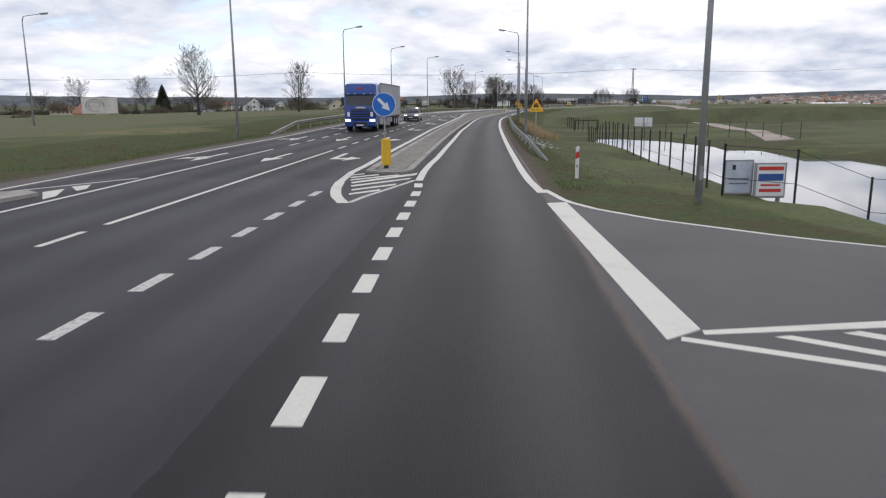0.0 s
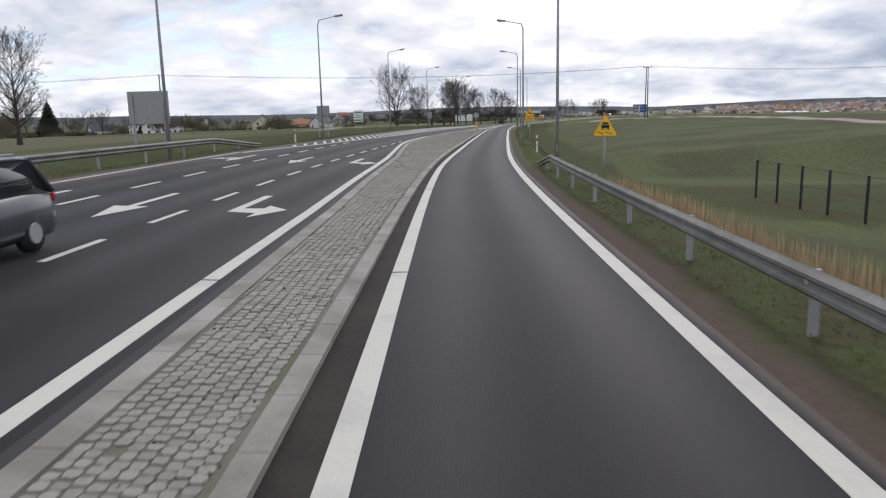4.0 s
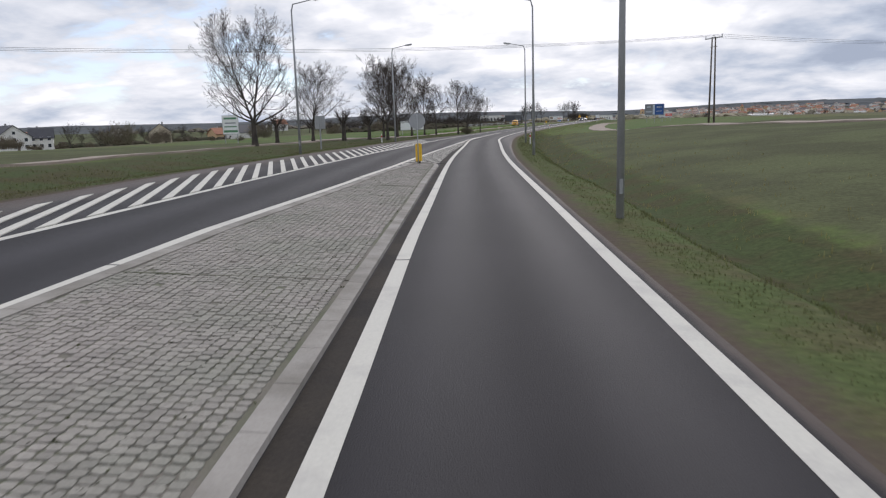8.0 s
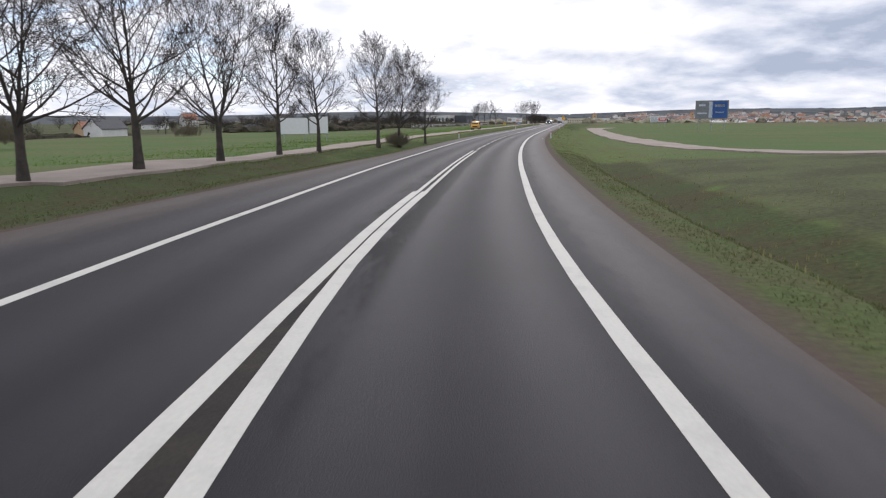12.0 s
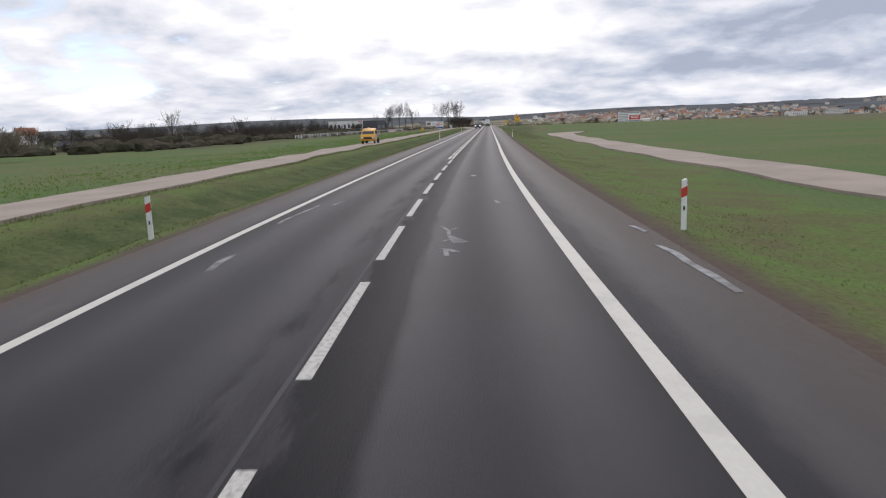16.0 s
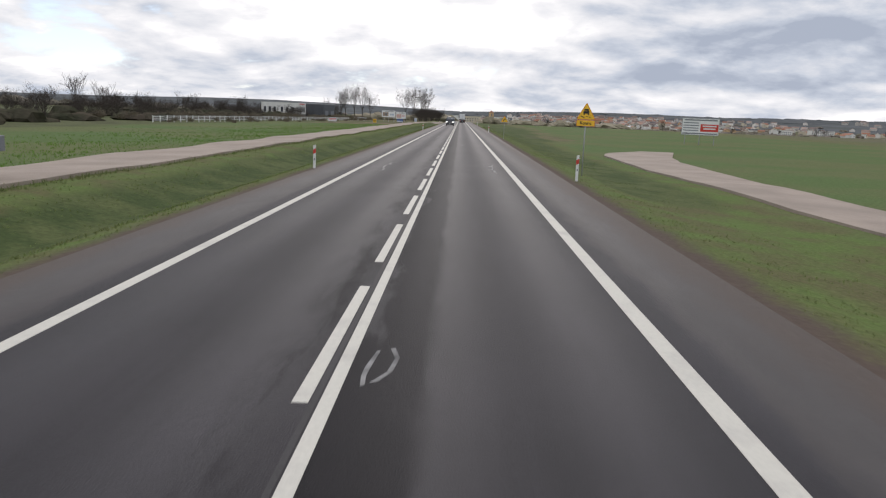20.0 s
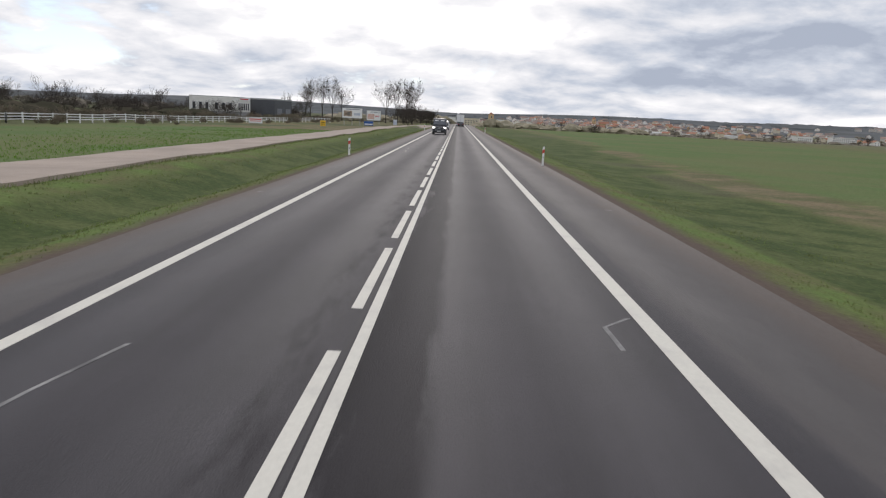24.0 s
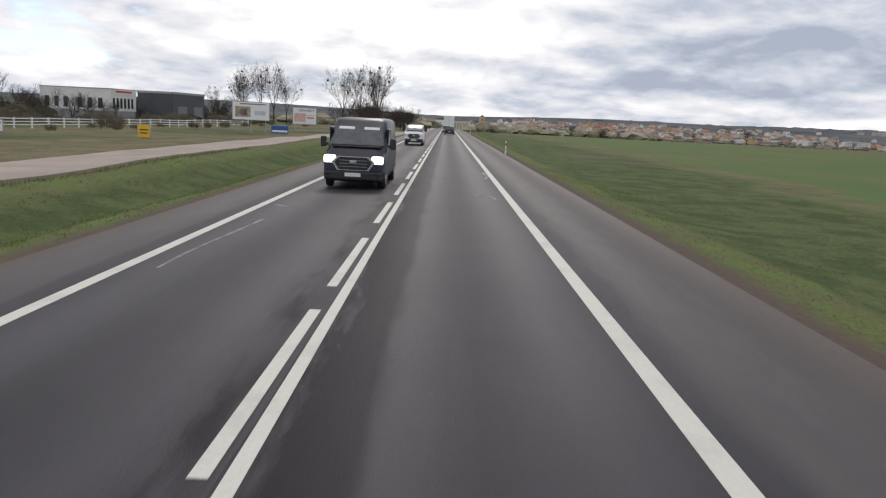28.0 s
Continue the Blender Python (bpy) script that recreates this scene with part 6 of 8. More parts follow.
def run_fence(root, pts, gap, high, post_r, pmat, wires, wmat):
    last = None
    for (u0, d0), (u1, d1) in zip(pts, pts[1:]):
        n = max(1, round(math.dist(xy(u0, d0), xy(u1, d1)) / gap))
        for i in range(n):
            q = i / n
            u, d = u0 + (u1 - u0) * q, d0 + (d1 - d0) * q
            p = at(u, d)
            bm = bmesh.new()
            cone(bm, (p.x, p.y, p.z - 0.3), (p.x, p.y, p.z + high), post_r, post_r, 6)
            part("fence_post", bm, pmat, root)
            if last is not None:
                for h in wires:
                    bm = bmesh.new()
                    cone(bm, last + Vector((0, 0, h)), p + Vector((0, 0, h)), 0.008, 0.008, 4)
                    part("wire", bm, wmat, root)
            last = p


run_fence(fence, [(34.6, 5.3), (40, 5.7), (50, 6.1), (62, 6.7), (78, 7.8), (84, 12), (84, 22), (76, 27)], 2.1, 1.45, 0.035, BLACK, (0.5, 1.4), WIRE)
run_fence(fence, [(34.6, 5.3), (34.0, 9.0), (31, 22)], 2.1, 1.45, 0.035, BLACK, (0.5, 1.4), WIRE)

run_fence(fence, [(116, 9.4), (111, 9.8), (107, 10.1), (103, 10.9), (99, 12.5)], 2.0, 1.5, 0.05, BLACK, (0.2, 0.8, 1.45), WIRE)


def board(name, m, w, low, high, label, look_of, legs=2, back=False, bars=()):
    """A hoarding on legs; bars: (x, z, width, height, material) of its plain bars, in fractions of the panel."""
    root = thing(name, m, label, "billboard")
    for k in range(legs):
        x = -w * 0.4 + 0.8 * w * (k / max(1, legs - 1)) if legs > 1 else 0
        bm = bmesh.new()
        cone(bm, (x, 0.12, -0.5), (x, 0.12, high - 0.1), 0.07, 0.06, 8)
        part("leg", bm, STEEL, root)
    part("frame", boxed(0, 0.03, (low + high) / 2, w + 0.12, 0.09, high - low + 0.12, 0.02), SIGNBACK, root)
    face = part("panel", boxed(0, -0.025, (low + high) / 2, w, 0.02, high - low, 0.004), look_of, root)
    for x, z, bw, bh, mm in bars:
        part("print", boxed((x - 0.5) * w, -0.0385, low + z * (high - low), bw * w, 0.005, bh * (high - low)), mm, face)
    return root


PRINT_BLUE = mat("print_blue", (0.03, 0.10, 0.33), 0.6, var=0.1)
PRINT_RED = mat("print_red", (0.62, 0.05, 0.035), 0.6, var=0.1)
PRINT_GREY = mat("print_grey", (0.22, 0.23, 0.25), 0.6, var=0.2)
PRINT_TAN = mat("print_tan", (0.50, 0.40, 0.30), 0.6, var=0.3, scale=2, fine=8, other=(0.30, 0.22, 0.17))
PRINT_PINK = mat("print_pink", (0.62, 0.36, 0.30), 0.6, var=0.25, scale=2, fine=8, other=(0.66, 0.52, 0.46))
PRINT_PALE = mat("print_pale", (0.60, 0.62, 0.66), 0.6, var=0.15, scale=1.5, fine=8, other=(0.45, 0.5, 0.6))
PRINT_CREAM = mat("print_cream", (0.72, 0.69, 0.62), 0.6, var=0.12, scale=0.8, fine=6, other=(0.60, 0.56, 0.50))
PRINT_GREEN = mat("print_green", (0.10, 0.25, 0.13), 0.6, var=0.1)
board("pond_banner", spot(35.0, 5.85, 4), 0.74, 0.06, 0.94, "pale grey blue banner fixed to the pond fence", PRINT_PALE, 2, bars=((0.3, 0.82, 0.12, 0.16, BLACK), (0.5, 0.45, 0.8, 0.06, PRINT_GREY), (0.5, 0.3, 0.7, 0.05, PRINT_GREY)))
board("pond_banner", spot(34.85, 6.68, 4), 0.78, 0.06, 0.94, "white banner with red and blue stripes on the pond fence", SIGNW, 2, bars=((0.5, 0.88, 0.9, 0.12, PRINT_RED), (0.5, 0.6, 0.9, 0.22, PRINT_BLUE), (0.5, 0.35, 0.7, 0.06, PRINT_RED), (0.5, 0.18, 0.8, 0.1, PRINT_RED)))
board("white_notice", spot(110, 18.3, 0, 0.1), 1.15, 0.1, 1.2, "white double notice panel beyond the pond", SIGNW, 2, bars=((0.98, 0.5, 0.03, 1, BLACK),))
board("white_notice", spot(110, 19.5, 0, 0.1), 1.0, 0.1, 1.2, "white notice panel beyond the pond", SIGNW, 2, bars=((0.35, 0.5, 0.03, 1, BLACK),))
# goal-like frame beyond the pond
gframe = thing("pipe_frame", spot(104.0, 10.8, 20), "dark square pipe frame in the meadow", "frame")
for x in (-1.6, 1.6):
    part("upright", boxed(x, 0, 0.5, 0.1, 0.1, 1.6, 0.01), BLACK, gframe)
part("crossbar", boxed(0, 0, 1.28, 3.3, 0.1, 0.1, 0.01), BLACK, gframe)

hoarding = board("roadside_hoarding", spot(124.5, -66.8, 20, 0.0), 5.5, 0.4, 3.0, "cream white hoarding with a grey line drawing in the meadow", PRINT_CREAM, 3)
face = [c for c in hoarding.children if c.name.startswith("panel")][0]
for r0, wide, a0, a1 in ((1.0, 0.10, -10, 200), (0.72, 0.07, 10, 230), (0.5, 0.06, -40, 120), (0.98, 0.06, 215, 300)):
    bm = bmesh.new()
    ring = []
    for k in range(25):
        w = radians(a0 + (a1 - a0) * k / 24)
        ring.append([bm.verts.new(Vector((-0.7 + 1.45 * q * math.cos(w), -0.040, 1.72 + q * math.sin(w)))) for q in (r0, r0 - wide)])
    for p, q in zip(ring, ring[1:]):
        bm.faces.new((p[0], p[1], q[1], q[0]))
    bmesh.ops.solidify(bm, geom=bm.faces[:], thickness=0.004)
    part("print", bm, PRINT_GREY, face)
board("hoarding_back", spot(130.6, -22.4, 180, 0.2), 2.5, 1.3, 3.2, "big road sign showing its grey back", SIGNBACK, 2)
board("hoarding_back", spot(154.6, -17.5, 180, 0.0), 1.1, 2.2, 2.95, "square road sign showing its grey back", SIGNBACK, 2)
board("white_text_board", spot(266.9, -42.8, 10, -0.2), 2.4, 1.7, 4.5, "white advertising board with green lines of print", SIGNW, 2, bars=((0.5, 0.85, 0.8, 0.1, PRINT_GREEN), (0.5, 0.6, 0.7, 0.06, PRINT_GREY), (0.5, 0.4, 0.8, 0.06, PRINT_GREEN), (0.5, 0.15, 0.9, 0.12, PRINT_GREEN)))
board("grey_back_sign", spot(221.5, -15.3, 180, 0.1), 0.75, 1.7, 2.7, "narrow rectangular sign showing its grey back", SIGNBACK, 1)
board("blank_billboard", spot(333, -31.2, 12, 0), 3.6, 1.1, 3.2, "blank white billboard by the crop field", SIGNW, 2)
board("blank_billboard", spot(339.5, -30.0, 12, 0), 2.6, 1.1, 3.4, "smaller blank white billboard by the crop field", SIGNW, 2)
board("double_billboard", spot(362, 27.8, -14, 1.5), 4.9, 1.4, 4.2, "dark billboard with blue and grey advertising", PRINT_GREY, 3, bars=((0.74, 0.5, 0.46, 0.94, PRINT_BLUE), (0.47, 0.5, 0.12, 0.9, PRINT_PALE), (0.74, 0.72, 0.3, 0.14, SIGNW), (0.74, 0.35, 0.28, 0.08, SIGNW), (0.2, 0.75, 0.2, 0.1, PRINT_PALE), (0.2, 0.3, 0.3, 0.08, PRINT_PALE)))
rwb = board("red_white_billboard", spot(530, 38.6, -8, 0.2), 6.0, 1.5, 4.2, "white billboard with grey print and a red panel", SIGNW, 3, bars=((0.5, 0.92, 0.9, 0.08, PRINT_GREY), (0.24, 0.74, 0.42, 0.06, PRINT_GREY), (0.24, 0.58, 0.42, 0.06, PRINT_GREY), (0.24, 0.42, 0.42, 0.06, PRINT_GREY), (0.24, 0.27, 0.42, 0.06, PRINT_GREY), (0.745, 0.44, 0.49, 0.46, PRINT_RED), (0.5, 0.08, 0.96, 0.08, PRINT_GREY)))
for z, w in ((3.0, 2.3), (2.55, 2.0)):
    part("print", boxed(1.47, -0.046, z, w, 0.005, 0.22), SIGNW, rwb)
board("tan_billboard", spot(669.7, -28.5, 6, 0.2), 4.8, 1.6, 3.9, "white billboard with a brown picture and red heading", SIGNW, 3, bars=((0.55, 0.9, 0.7, 0.07, PRINT_GREY), (0.28, 0.45, 0.42, 0.6, PRINT_TAN), (0.3, 0.45, 0.2, 0.35, PRINT_GREY), (0.75, 0.4, 0.3, 0.25, PRINT_PALE)))
pinkb = board("pink_billboard", spot(694, -26.0, 4, 0.2), 3.8, 1.0, 3.6, "white billboard with a pale picture and red heading", SIGNW, 2, bars=((0.3, 0.4, 0.5, 0.55, PRINT_PINK), (0.75, 0.4, 0.3, 0.08, PRINT_RED), (0.75, 0.55, 0.35, 0.06, PRINT_PINK)))
text_mesh("lettering", "ODWIERTY", 0.5, PRINT_GREY, pinkb, Matrix.Translation((0.35, -0.05, 3.2)) @ Matrix.Rotation(radians(90), 4, "X"), 0.012)
board("low_banner", spot(636, -43, 10, 0), 2.6, 0.2, 1.2, "low white banner with red print by the fence", SIGNW, 2, bars=((0.5, 0.75, 0.9, 0.2, PRINT_RED), (0.5, 0.4, 0.8, 0.12, PRINT_RED)))
board("yellow_notice", spot(637.9, -29.8, 0, 0), 1.1, 0.1, 1.25, "small yellow notice board by the fence", YELLOW, 2, bars=((0.5, 0.6, 0.7, 0.1, BLACK), (0.5, 0.35, 0.6, 0.08, BLACK)))
board("blue_banner", spot(668, -24.2, 8, 0), 2.2, 0.1, 1.1, "blue and white banner on the fence", PRINT_BLUE, 2, bars=((0.5, 0.3, 0.9, 0.25, SIGNW),))
board("small_billboard", spot(700, -20.5, 4, 0), 1.0, 0.1, 1.5, "small grey notice board by the track", PRINT_PALE, 2)

# ---- power line ----
def h_pole(name, m, high, label):
    root = thing(name, m, label, "power pole", "power poles")
    for x in (-0.45, 0.45):
        bm = bmesh.new()
        cone(bm, (x * 1.25, 0, -0.5), (x * 0.75, 0, high), 0.15, 0.10, 10)
        part("pole", bm, WOODPOLE, root, "", True)
    arm = part("crossarm", boxed(0, 0, high - 0.15, 3.6, 0.14, 0.14, 0.01), STEEL, root)
    for x in (-1.7, 0, 1.7):
        bm = bmesh.new()
        cone(bm, (x, 0, high - 0.1), (x, 0, high + 0.28), 0.06, 0.045, 8)
        part("insulator", bm, PRINT_GREY, arm)
    part("brace", boxed(0, 0.06, high - 1.4, 1.4, 0.07, 0.07), STEEL, root)
    return root


pa, pb = at(274, 29.7), at(224.8, -70.4)
turnp = math.degrees(math.atan2(pb.y - pa.y, pb.x - pa.x)) + 90
h_pole("power_pole", pose(pa.x, pa.y, 1.4, 0, 0, turnp), 11.8, "twin wooden power pole with a steel crossarm in the meadow")
h_pole("power_pole", pose(pb.x, pb.y, 1.0, 0, 0, turnp), 10.5, "twin wooden power pole with a steel crossarm by the houses")
lines_root = thing("overhead_wires", Matrix(), "thin overhead wires hanging across the road", "power line")
ex = Vector((math.cos(radians(turnp)), math.sin(radians(turnp)), 0))
for off in (-1.7, 0, 1.7):
    ends = [Vector((pa.x, pa.y, 13.4)) + ex * off, Vector((pb.x, pb.y, 11.7)) + ex * off]
    out = [ends[0] + (ends[0] - ends[1]), ends[0], ends[1], ends[1] + (ends[1] - ends[0])]
    for a, b in zip(out, out[1:]):
        v, f = [], []
        pts = [a.lerp(b, i / 24) - Vector((0, 0, 1.5 * (1 - (2 * i / 24 - 1) ** 2))) for i in range(25)]
        tube(v, f, pts, [0.018] * 25, 4)
        mesh_ob("wire", v, f, WIRE).parent = lines_root

# ---- buildings ----
def windows_on(root, wall, xs, zs, y, ww, wh, side="y", frame=SIGNW):
    """Windows with frame, sill and pane on a wall face at +-y (or +-x) of the house."""
    s = 1 if y > 0 else -1
    for x in xs:
        for z in zs:
            fr = bmesh.new()
            gl = bmesh.new()
            if side == "y":
                box(fr, x, y + s * 0.02, z, ww + 0.14, 0.06, wh + 0.14)
                box(gl, x, y + s * 0.045, z, ww, 0.03, wh)
            else:
                box(fr, y + s * 0.02, x, z, 0.06, ww + 0.14, wh + 0.14)
                box(gl, y + s * 0.045, x, z, 0.03, ww, wh)
            f = part("window", fr, frame, wall)
            part("pane", gl, PANE, f)


def gable_house(name, m, w, l, h, rise, wall_m, roof_m, label, fine=True, group=""):
    root = thing(name, m, label, "house", group)
    wall = part("wall", prism([(-w / 2, -0.6), (w / 2, -0.6), (w / 2, h), (0, h + rise * 0.97), (-w / 2, h)], -l / 2, l / 2), wall_m, root)
    o, t = 0.45, 0.18
    k = rise / (w / 2)
    roof = part("roof", prism([(-w / 2 - o, h - o * k), (0, h + rise), (w / 2 + o, h - o * k), (w / 2 + o, h - o * k + t), (0, h + rise + t), (-w / 2 - o, h - o * k + t)], -l / 2 - o, l / 2 + o), roof_m, root)
    part("chimney", boxed(w * 0.12, l * 0.15, h + rise + 0.2, 0.6, 0.6, 1.4, 0.03), PLASTERG, roof)
    storeys = [1.5] + ([4.1] if h > 4.5 else [])
    n = max(2, int(w / 3.2)) if fine else 2
    windows_on(root, wall, [w * (i + 0.5) / n - w / 2 for i in range(n)], storeys, -l / 2, 1.1, 1.3)
    windows_on(root, wall, [l * (i + 0.5) / 3 - l / 2 for i in range(3)], storeys, w / 2, 1.1, 1.3, "x")
    if fine:
        windows_on(root, wall, [l * (i + 0.5) / 3 - l / 2 for i in range(3)], storeys, -w / 2, 1.1, 1.3, "x")
        windows_on(root, wall, [0], [h + rise * 0.35], -l / 2, 1.0, 1.1)
        part("door", boxed(w * 0.1, -l / 2 - 0.02, 1.0, 1.0, 0.08, 2.1), WOODPOLE, wall)
    return root


CREAM = mat("cream_render", (0.62, 0.55, 0.42), 0.85, var=0.08, scale=0.4, fine=12, bump=0.1)
OCHRE = mat("ochre_render", (0.55, 0.38, 0.22), 0.85, var=0.08, scale=0.4, fine=12, bump=0.1)


gable_house("white_house", world_spot(-204, 390, 62, 0.7), 12, 19, 5.2, 4.2, PLASTER, TILE_DARK, "white detached house with a dark pitched roof", True)
gable_house("white_house_wing", world_spot(-195, 398, 130, 0.7), 7, 8, 4.6, 3.4, PLASTER, TILE_DARK, "white house wing with a dark gable roof", True)
rh = random.Random(4)
for k, (x, y, wm, rm) in enumerate(((-286, 367, OCHRE, TILE_RED), (-330, 368, CREAM, TILE_RED), (-297, 371, CREAM, TILE_RED), (-150, 470, PLASTER, TILE_DARK), (-165, 430, CREAM, TILE_DARK), (-190, 520, OCHRE, TILE_RED), (-210, 600, PLASTER, TILE_DARK), (-260, 420, PLASTER, TILE_DARK), (-300, 500, CREAM, TILE_RED), (-330, 610, PLASTER, TILE_DARK), (-240, 690, PLASTER, TILE_RED), (-180, 250, OCHRE, TILE_RED))):
    gable_house("village_house", world_spot(x, y, rh.uniform(0, 180), 0), rh.uniform(8, 10), rh.uniform(9, 13), rh.choice((3.0, 3.4, 5.2)), rh.uniform(2.2, 3.4), wm, rm, {TILE_RED: "village house with an orange red roof", TILE_DARK: "pale village house with a dark roof"}[rm], False, "village houses")

# white office building with a grey hall behind a white rail fence
office = thing("office_building", pose(-80.1, 732.1, -1.0, 0, 0, -11), "white flat roofed office building on a dark plinth", "office building")
OW, OL = 17.5, 9.0
plinth = part("plinth", boxed(0, OL / 2, 0.4, OW - 0.3, OL - 0.3, 3.2), PLASTERG, office, "dark grey recessed ground floor")
upper = part("upper_wall", boxed(0, OL / 2, 4.35, OW, OL, 4.7), PLASTER, office)
part("roof_edge", boxed(0, OL / 2, 6.76, OW + 0.2, OL + 0.2, 0.14), SIGNBACK, office)
windows_on(office, upper, [-7.0, -4.6, -2.3, 1.2, 3.7, 6.2], [3.6], 0.0 - 1e-3, 0.95, 2.1, "y", PRINT_GREY)
windows_on(office, upper, [1.0, 2.3, 3.6, 4.9, 6.2, 7.5], [3.7], OW / 2, 0.6, 2.1, "x", PRINT_GREY)
windows_on(office, plinth, [-7, -3.4, 0.2, 3.7, 6.5], [1.0], 0.15 - 1e-3, 1.2, 1.3, "y", PRINT_GREY)
sign_ob = part("sign_strip", boxed(OW / 2 + 0.06, OL * 0.55, 6.2, 0.06, 7.4, 0.9), SIGNW, office)
part("sign_print", boxed(OW / 2 + 0.1, OL * 0.5, 6.2, 0.03, 5.6, 0.4), PRINT_RED, sign_ob)
CLADDING = mat("dark_cladding", (0.085, 0.09, 0.10), 0.6, var=0.15, scale=0.5, fine=8, bump=0.1)
hall = thing("grey_hall", pose(-62.5, 752.0, -1.0, 0, 0, -11), "dark grey clad industrial hall with a pale roof edge", "industrial hall")
body = part("wall", boxed(-1.75, -4, 3.1, 9.0, 14, 7.4), CLADDING, hall)
part("roof_edge", boxed(-1.75, -4, 6.7, 9.3, 14.4, 0.5), SIGNBACK, hall)
part("gate", boxed(2.78, -7, 1.8, 0.06, 4.0, 3.8), PRINT_GREY, body)
part("gate", boxed(2.78, 0, 1.8, 0.06, 4.0, 3.8), PRINT_GREY, body)
rails = thing("white_rail_fence", Matrix(), "white three rail paddock fence along the plots", "fence")


def rail_fence(root, pts, gap=3.0):
    last = None
    for (u0, d0), (u1, d1) in zip(pts, pts[1:]):
        n = max(1, round(math.dist(xy(u0, d0), xy(u1, d1)) / gap))
        for i in range(n + 1):
            q = i / n
            p = at(u0 + (u1 - u0) * q, d0 + (d1 - d0) * q)
            part("fence_post", boxed(p.x, p.y, p.z + 0.55, 0.16, 0.16, 1.5, 0.01), WHITE, root)
            if last is not None and (p - last).length > 0.2:
                bm = bmesh.new()
                mid = (p + last) / 2
                for h in (0.45, 0.8, 1.15):
                    box(bm, 0, 0, 0, (p - last).length, 0.05, 0.12, 0, Matrix.Translation(mid + Vector((0, 0, h))) @ (p - last).to_track_quat("X", "Z").to_matrix().to_4x4())
                part("rail", bm, WHITE, root)
            last = p


rail_fence(rails, [(540, -60), (578, -57.5), (651, -51.5), (722, -43)])

# long low sheds beyond the crop field
for x, y, w, l, h, m_, lab in ((-118, 530, 6, 15, 2.0, PLASTER, "long low white shed with a dark roof"),):
    gable_house("low_shed", world_spot(x, y, 75, -0.8), w, l, h, 1.4, m_, TILE_DARK, lab, False)

# the town ahead and to the right
rtown = random.Random(15)
for k in range(150):
    x = rtown.uniform(120, 800) if k < 80 else rtown.uniform(170, 520)
    y = 2080 + rtown.uniform(-330, 420) - 0.15 * x
    wm = rtown.choice((PLASTER, PLASTER, CREAM, CREAM, OCHRE))
    rm = rtown.choice((TILE_RED, TILE_RED, TILE_DARK))
    gable_house("town_house", world_spot(x, y, rtown.uniform(0, 180), 0), rtown.uniform(8, 11), rtown.uniform(9, 16), rtown.choice((4, 5, 6, 8)), rtown.uniform(2, 3.5), wm, rm, {TILE_RED: "distant town house with a red tiled roof", TILE_DARK: "distant town house with a dark roof"}[rm], False, "houses of the town")

# the rest of the town, too far and too dense to tell house from house
TOWN_WALL = mat("town_walls", (0.66, 0.60, 0.52), 0.85, var=0.1, scale=0.02, fine=0.5, other=(0.72, 0.70, 0.66), bump=0.0, island=0.35)
# roof reds greyed, so that the distance haze is in the colour
TOWN_ROOF = mat("town_roofs", (0.31, 0.215, 0.175), 0.85, var=0.3, scale=0.02, fine=0.5, other=(0.20, 0.165, 0.15), bump=0.0, island=0.4)
tv, tf, tk = [], [], []
for k in range(250):
    x = rtown.gauss(330, 170) if k % 3 else rtown.uniform(60, 1100)
    y = rtown.uniform(1850, 2560) - 0.12 * x
    w = world_spot(x, y, rtown.uniform(0, 180))
    a, b, h, up = rtown.uniform(4, 6), rtown.uniform(5, 10), rtown.uniform(3.5, 8), rtown.uniform(2, 4)
    i = len(tv)
    tv += [w @ Vector(p) for p in ((-a, -b, -2), (a, -b, -2), (a, b, -2), (-a, b, -2), (-a, -b, h), (a, -b, h), (a, b, h), (-a, b, h), (0, -b, h + up), (0, b, h + up))]
    tf += [(i, i + 1, i + 5, i + 8, i + 4), (i + 2, i + 3, i + 7, i + 9, i + 6), (i + 1, i + 2, i + 6, i + 5), (i + 3, i, i + 4, i + 7)]
    i = len(tv)
    o = 0.4
    tv += [w @ Vector(p) for p in ((-a - o, -b - o, h - 0.3), (-a - o, b + o, h - 0.3), (0, b + o, h + up + 0.2), (0, -b - o, h + up + 0.2), (a + o, -b - o, h - 0.3), (a + o, b + o, h - 0.3))]
    tf += [(i, i + 3, i + 2, i + 1), (i + 3, i + 4, i + 5, i + 2)]
    tk += [0, 0, 0, 0, 1, 1]
tagged(mesh_ob("far_town", tv, tf, [TOWN_WALL, TOWN_ROOF], tk), "dense pale and red roofed houses of a far town", "town", kind="stuff")


def tower(name, m, label, h, spire):
    root = thing(name, m, label, "church tower")
    wall = part("shaft", boxed(0, 0, h / 2, 7, 7, h, 0.1), OCHRE, root)
    windows_on(root, wall, [0], [h - 4], -3.5, 1.6, 3.0)
    bm = bmesh.new()
    cone(bm, (0, 0, h), (0, 0, h + spire), 4.4, 0.4, 8)
    part("spire", bm, TILE_RED, root)
    return root


tower("church_tower", world_spot(300, 2120, 10), "ochre church tower with a red spire over the town", 17, 5)
gable_house("church_nave", world_spot(323, 2122, 80), 10, 22, 7, 4.5, OCHRE, TILE_RED, "tall church nave with a red roof", False)
tower("water_tower", world_spot(52, 1640, 10), "slim pale tower on the rise ahead", 20, 3)


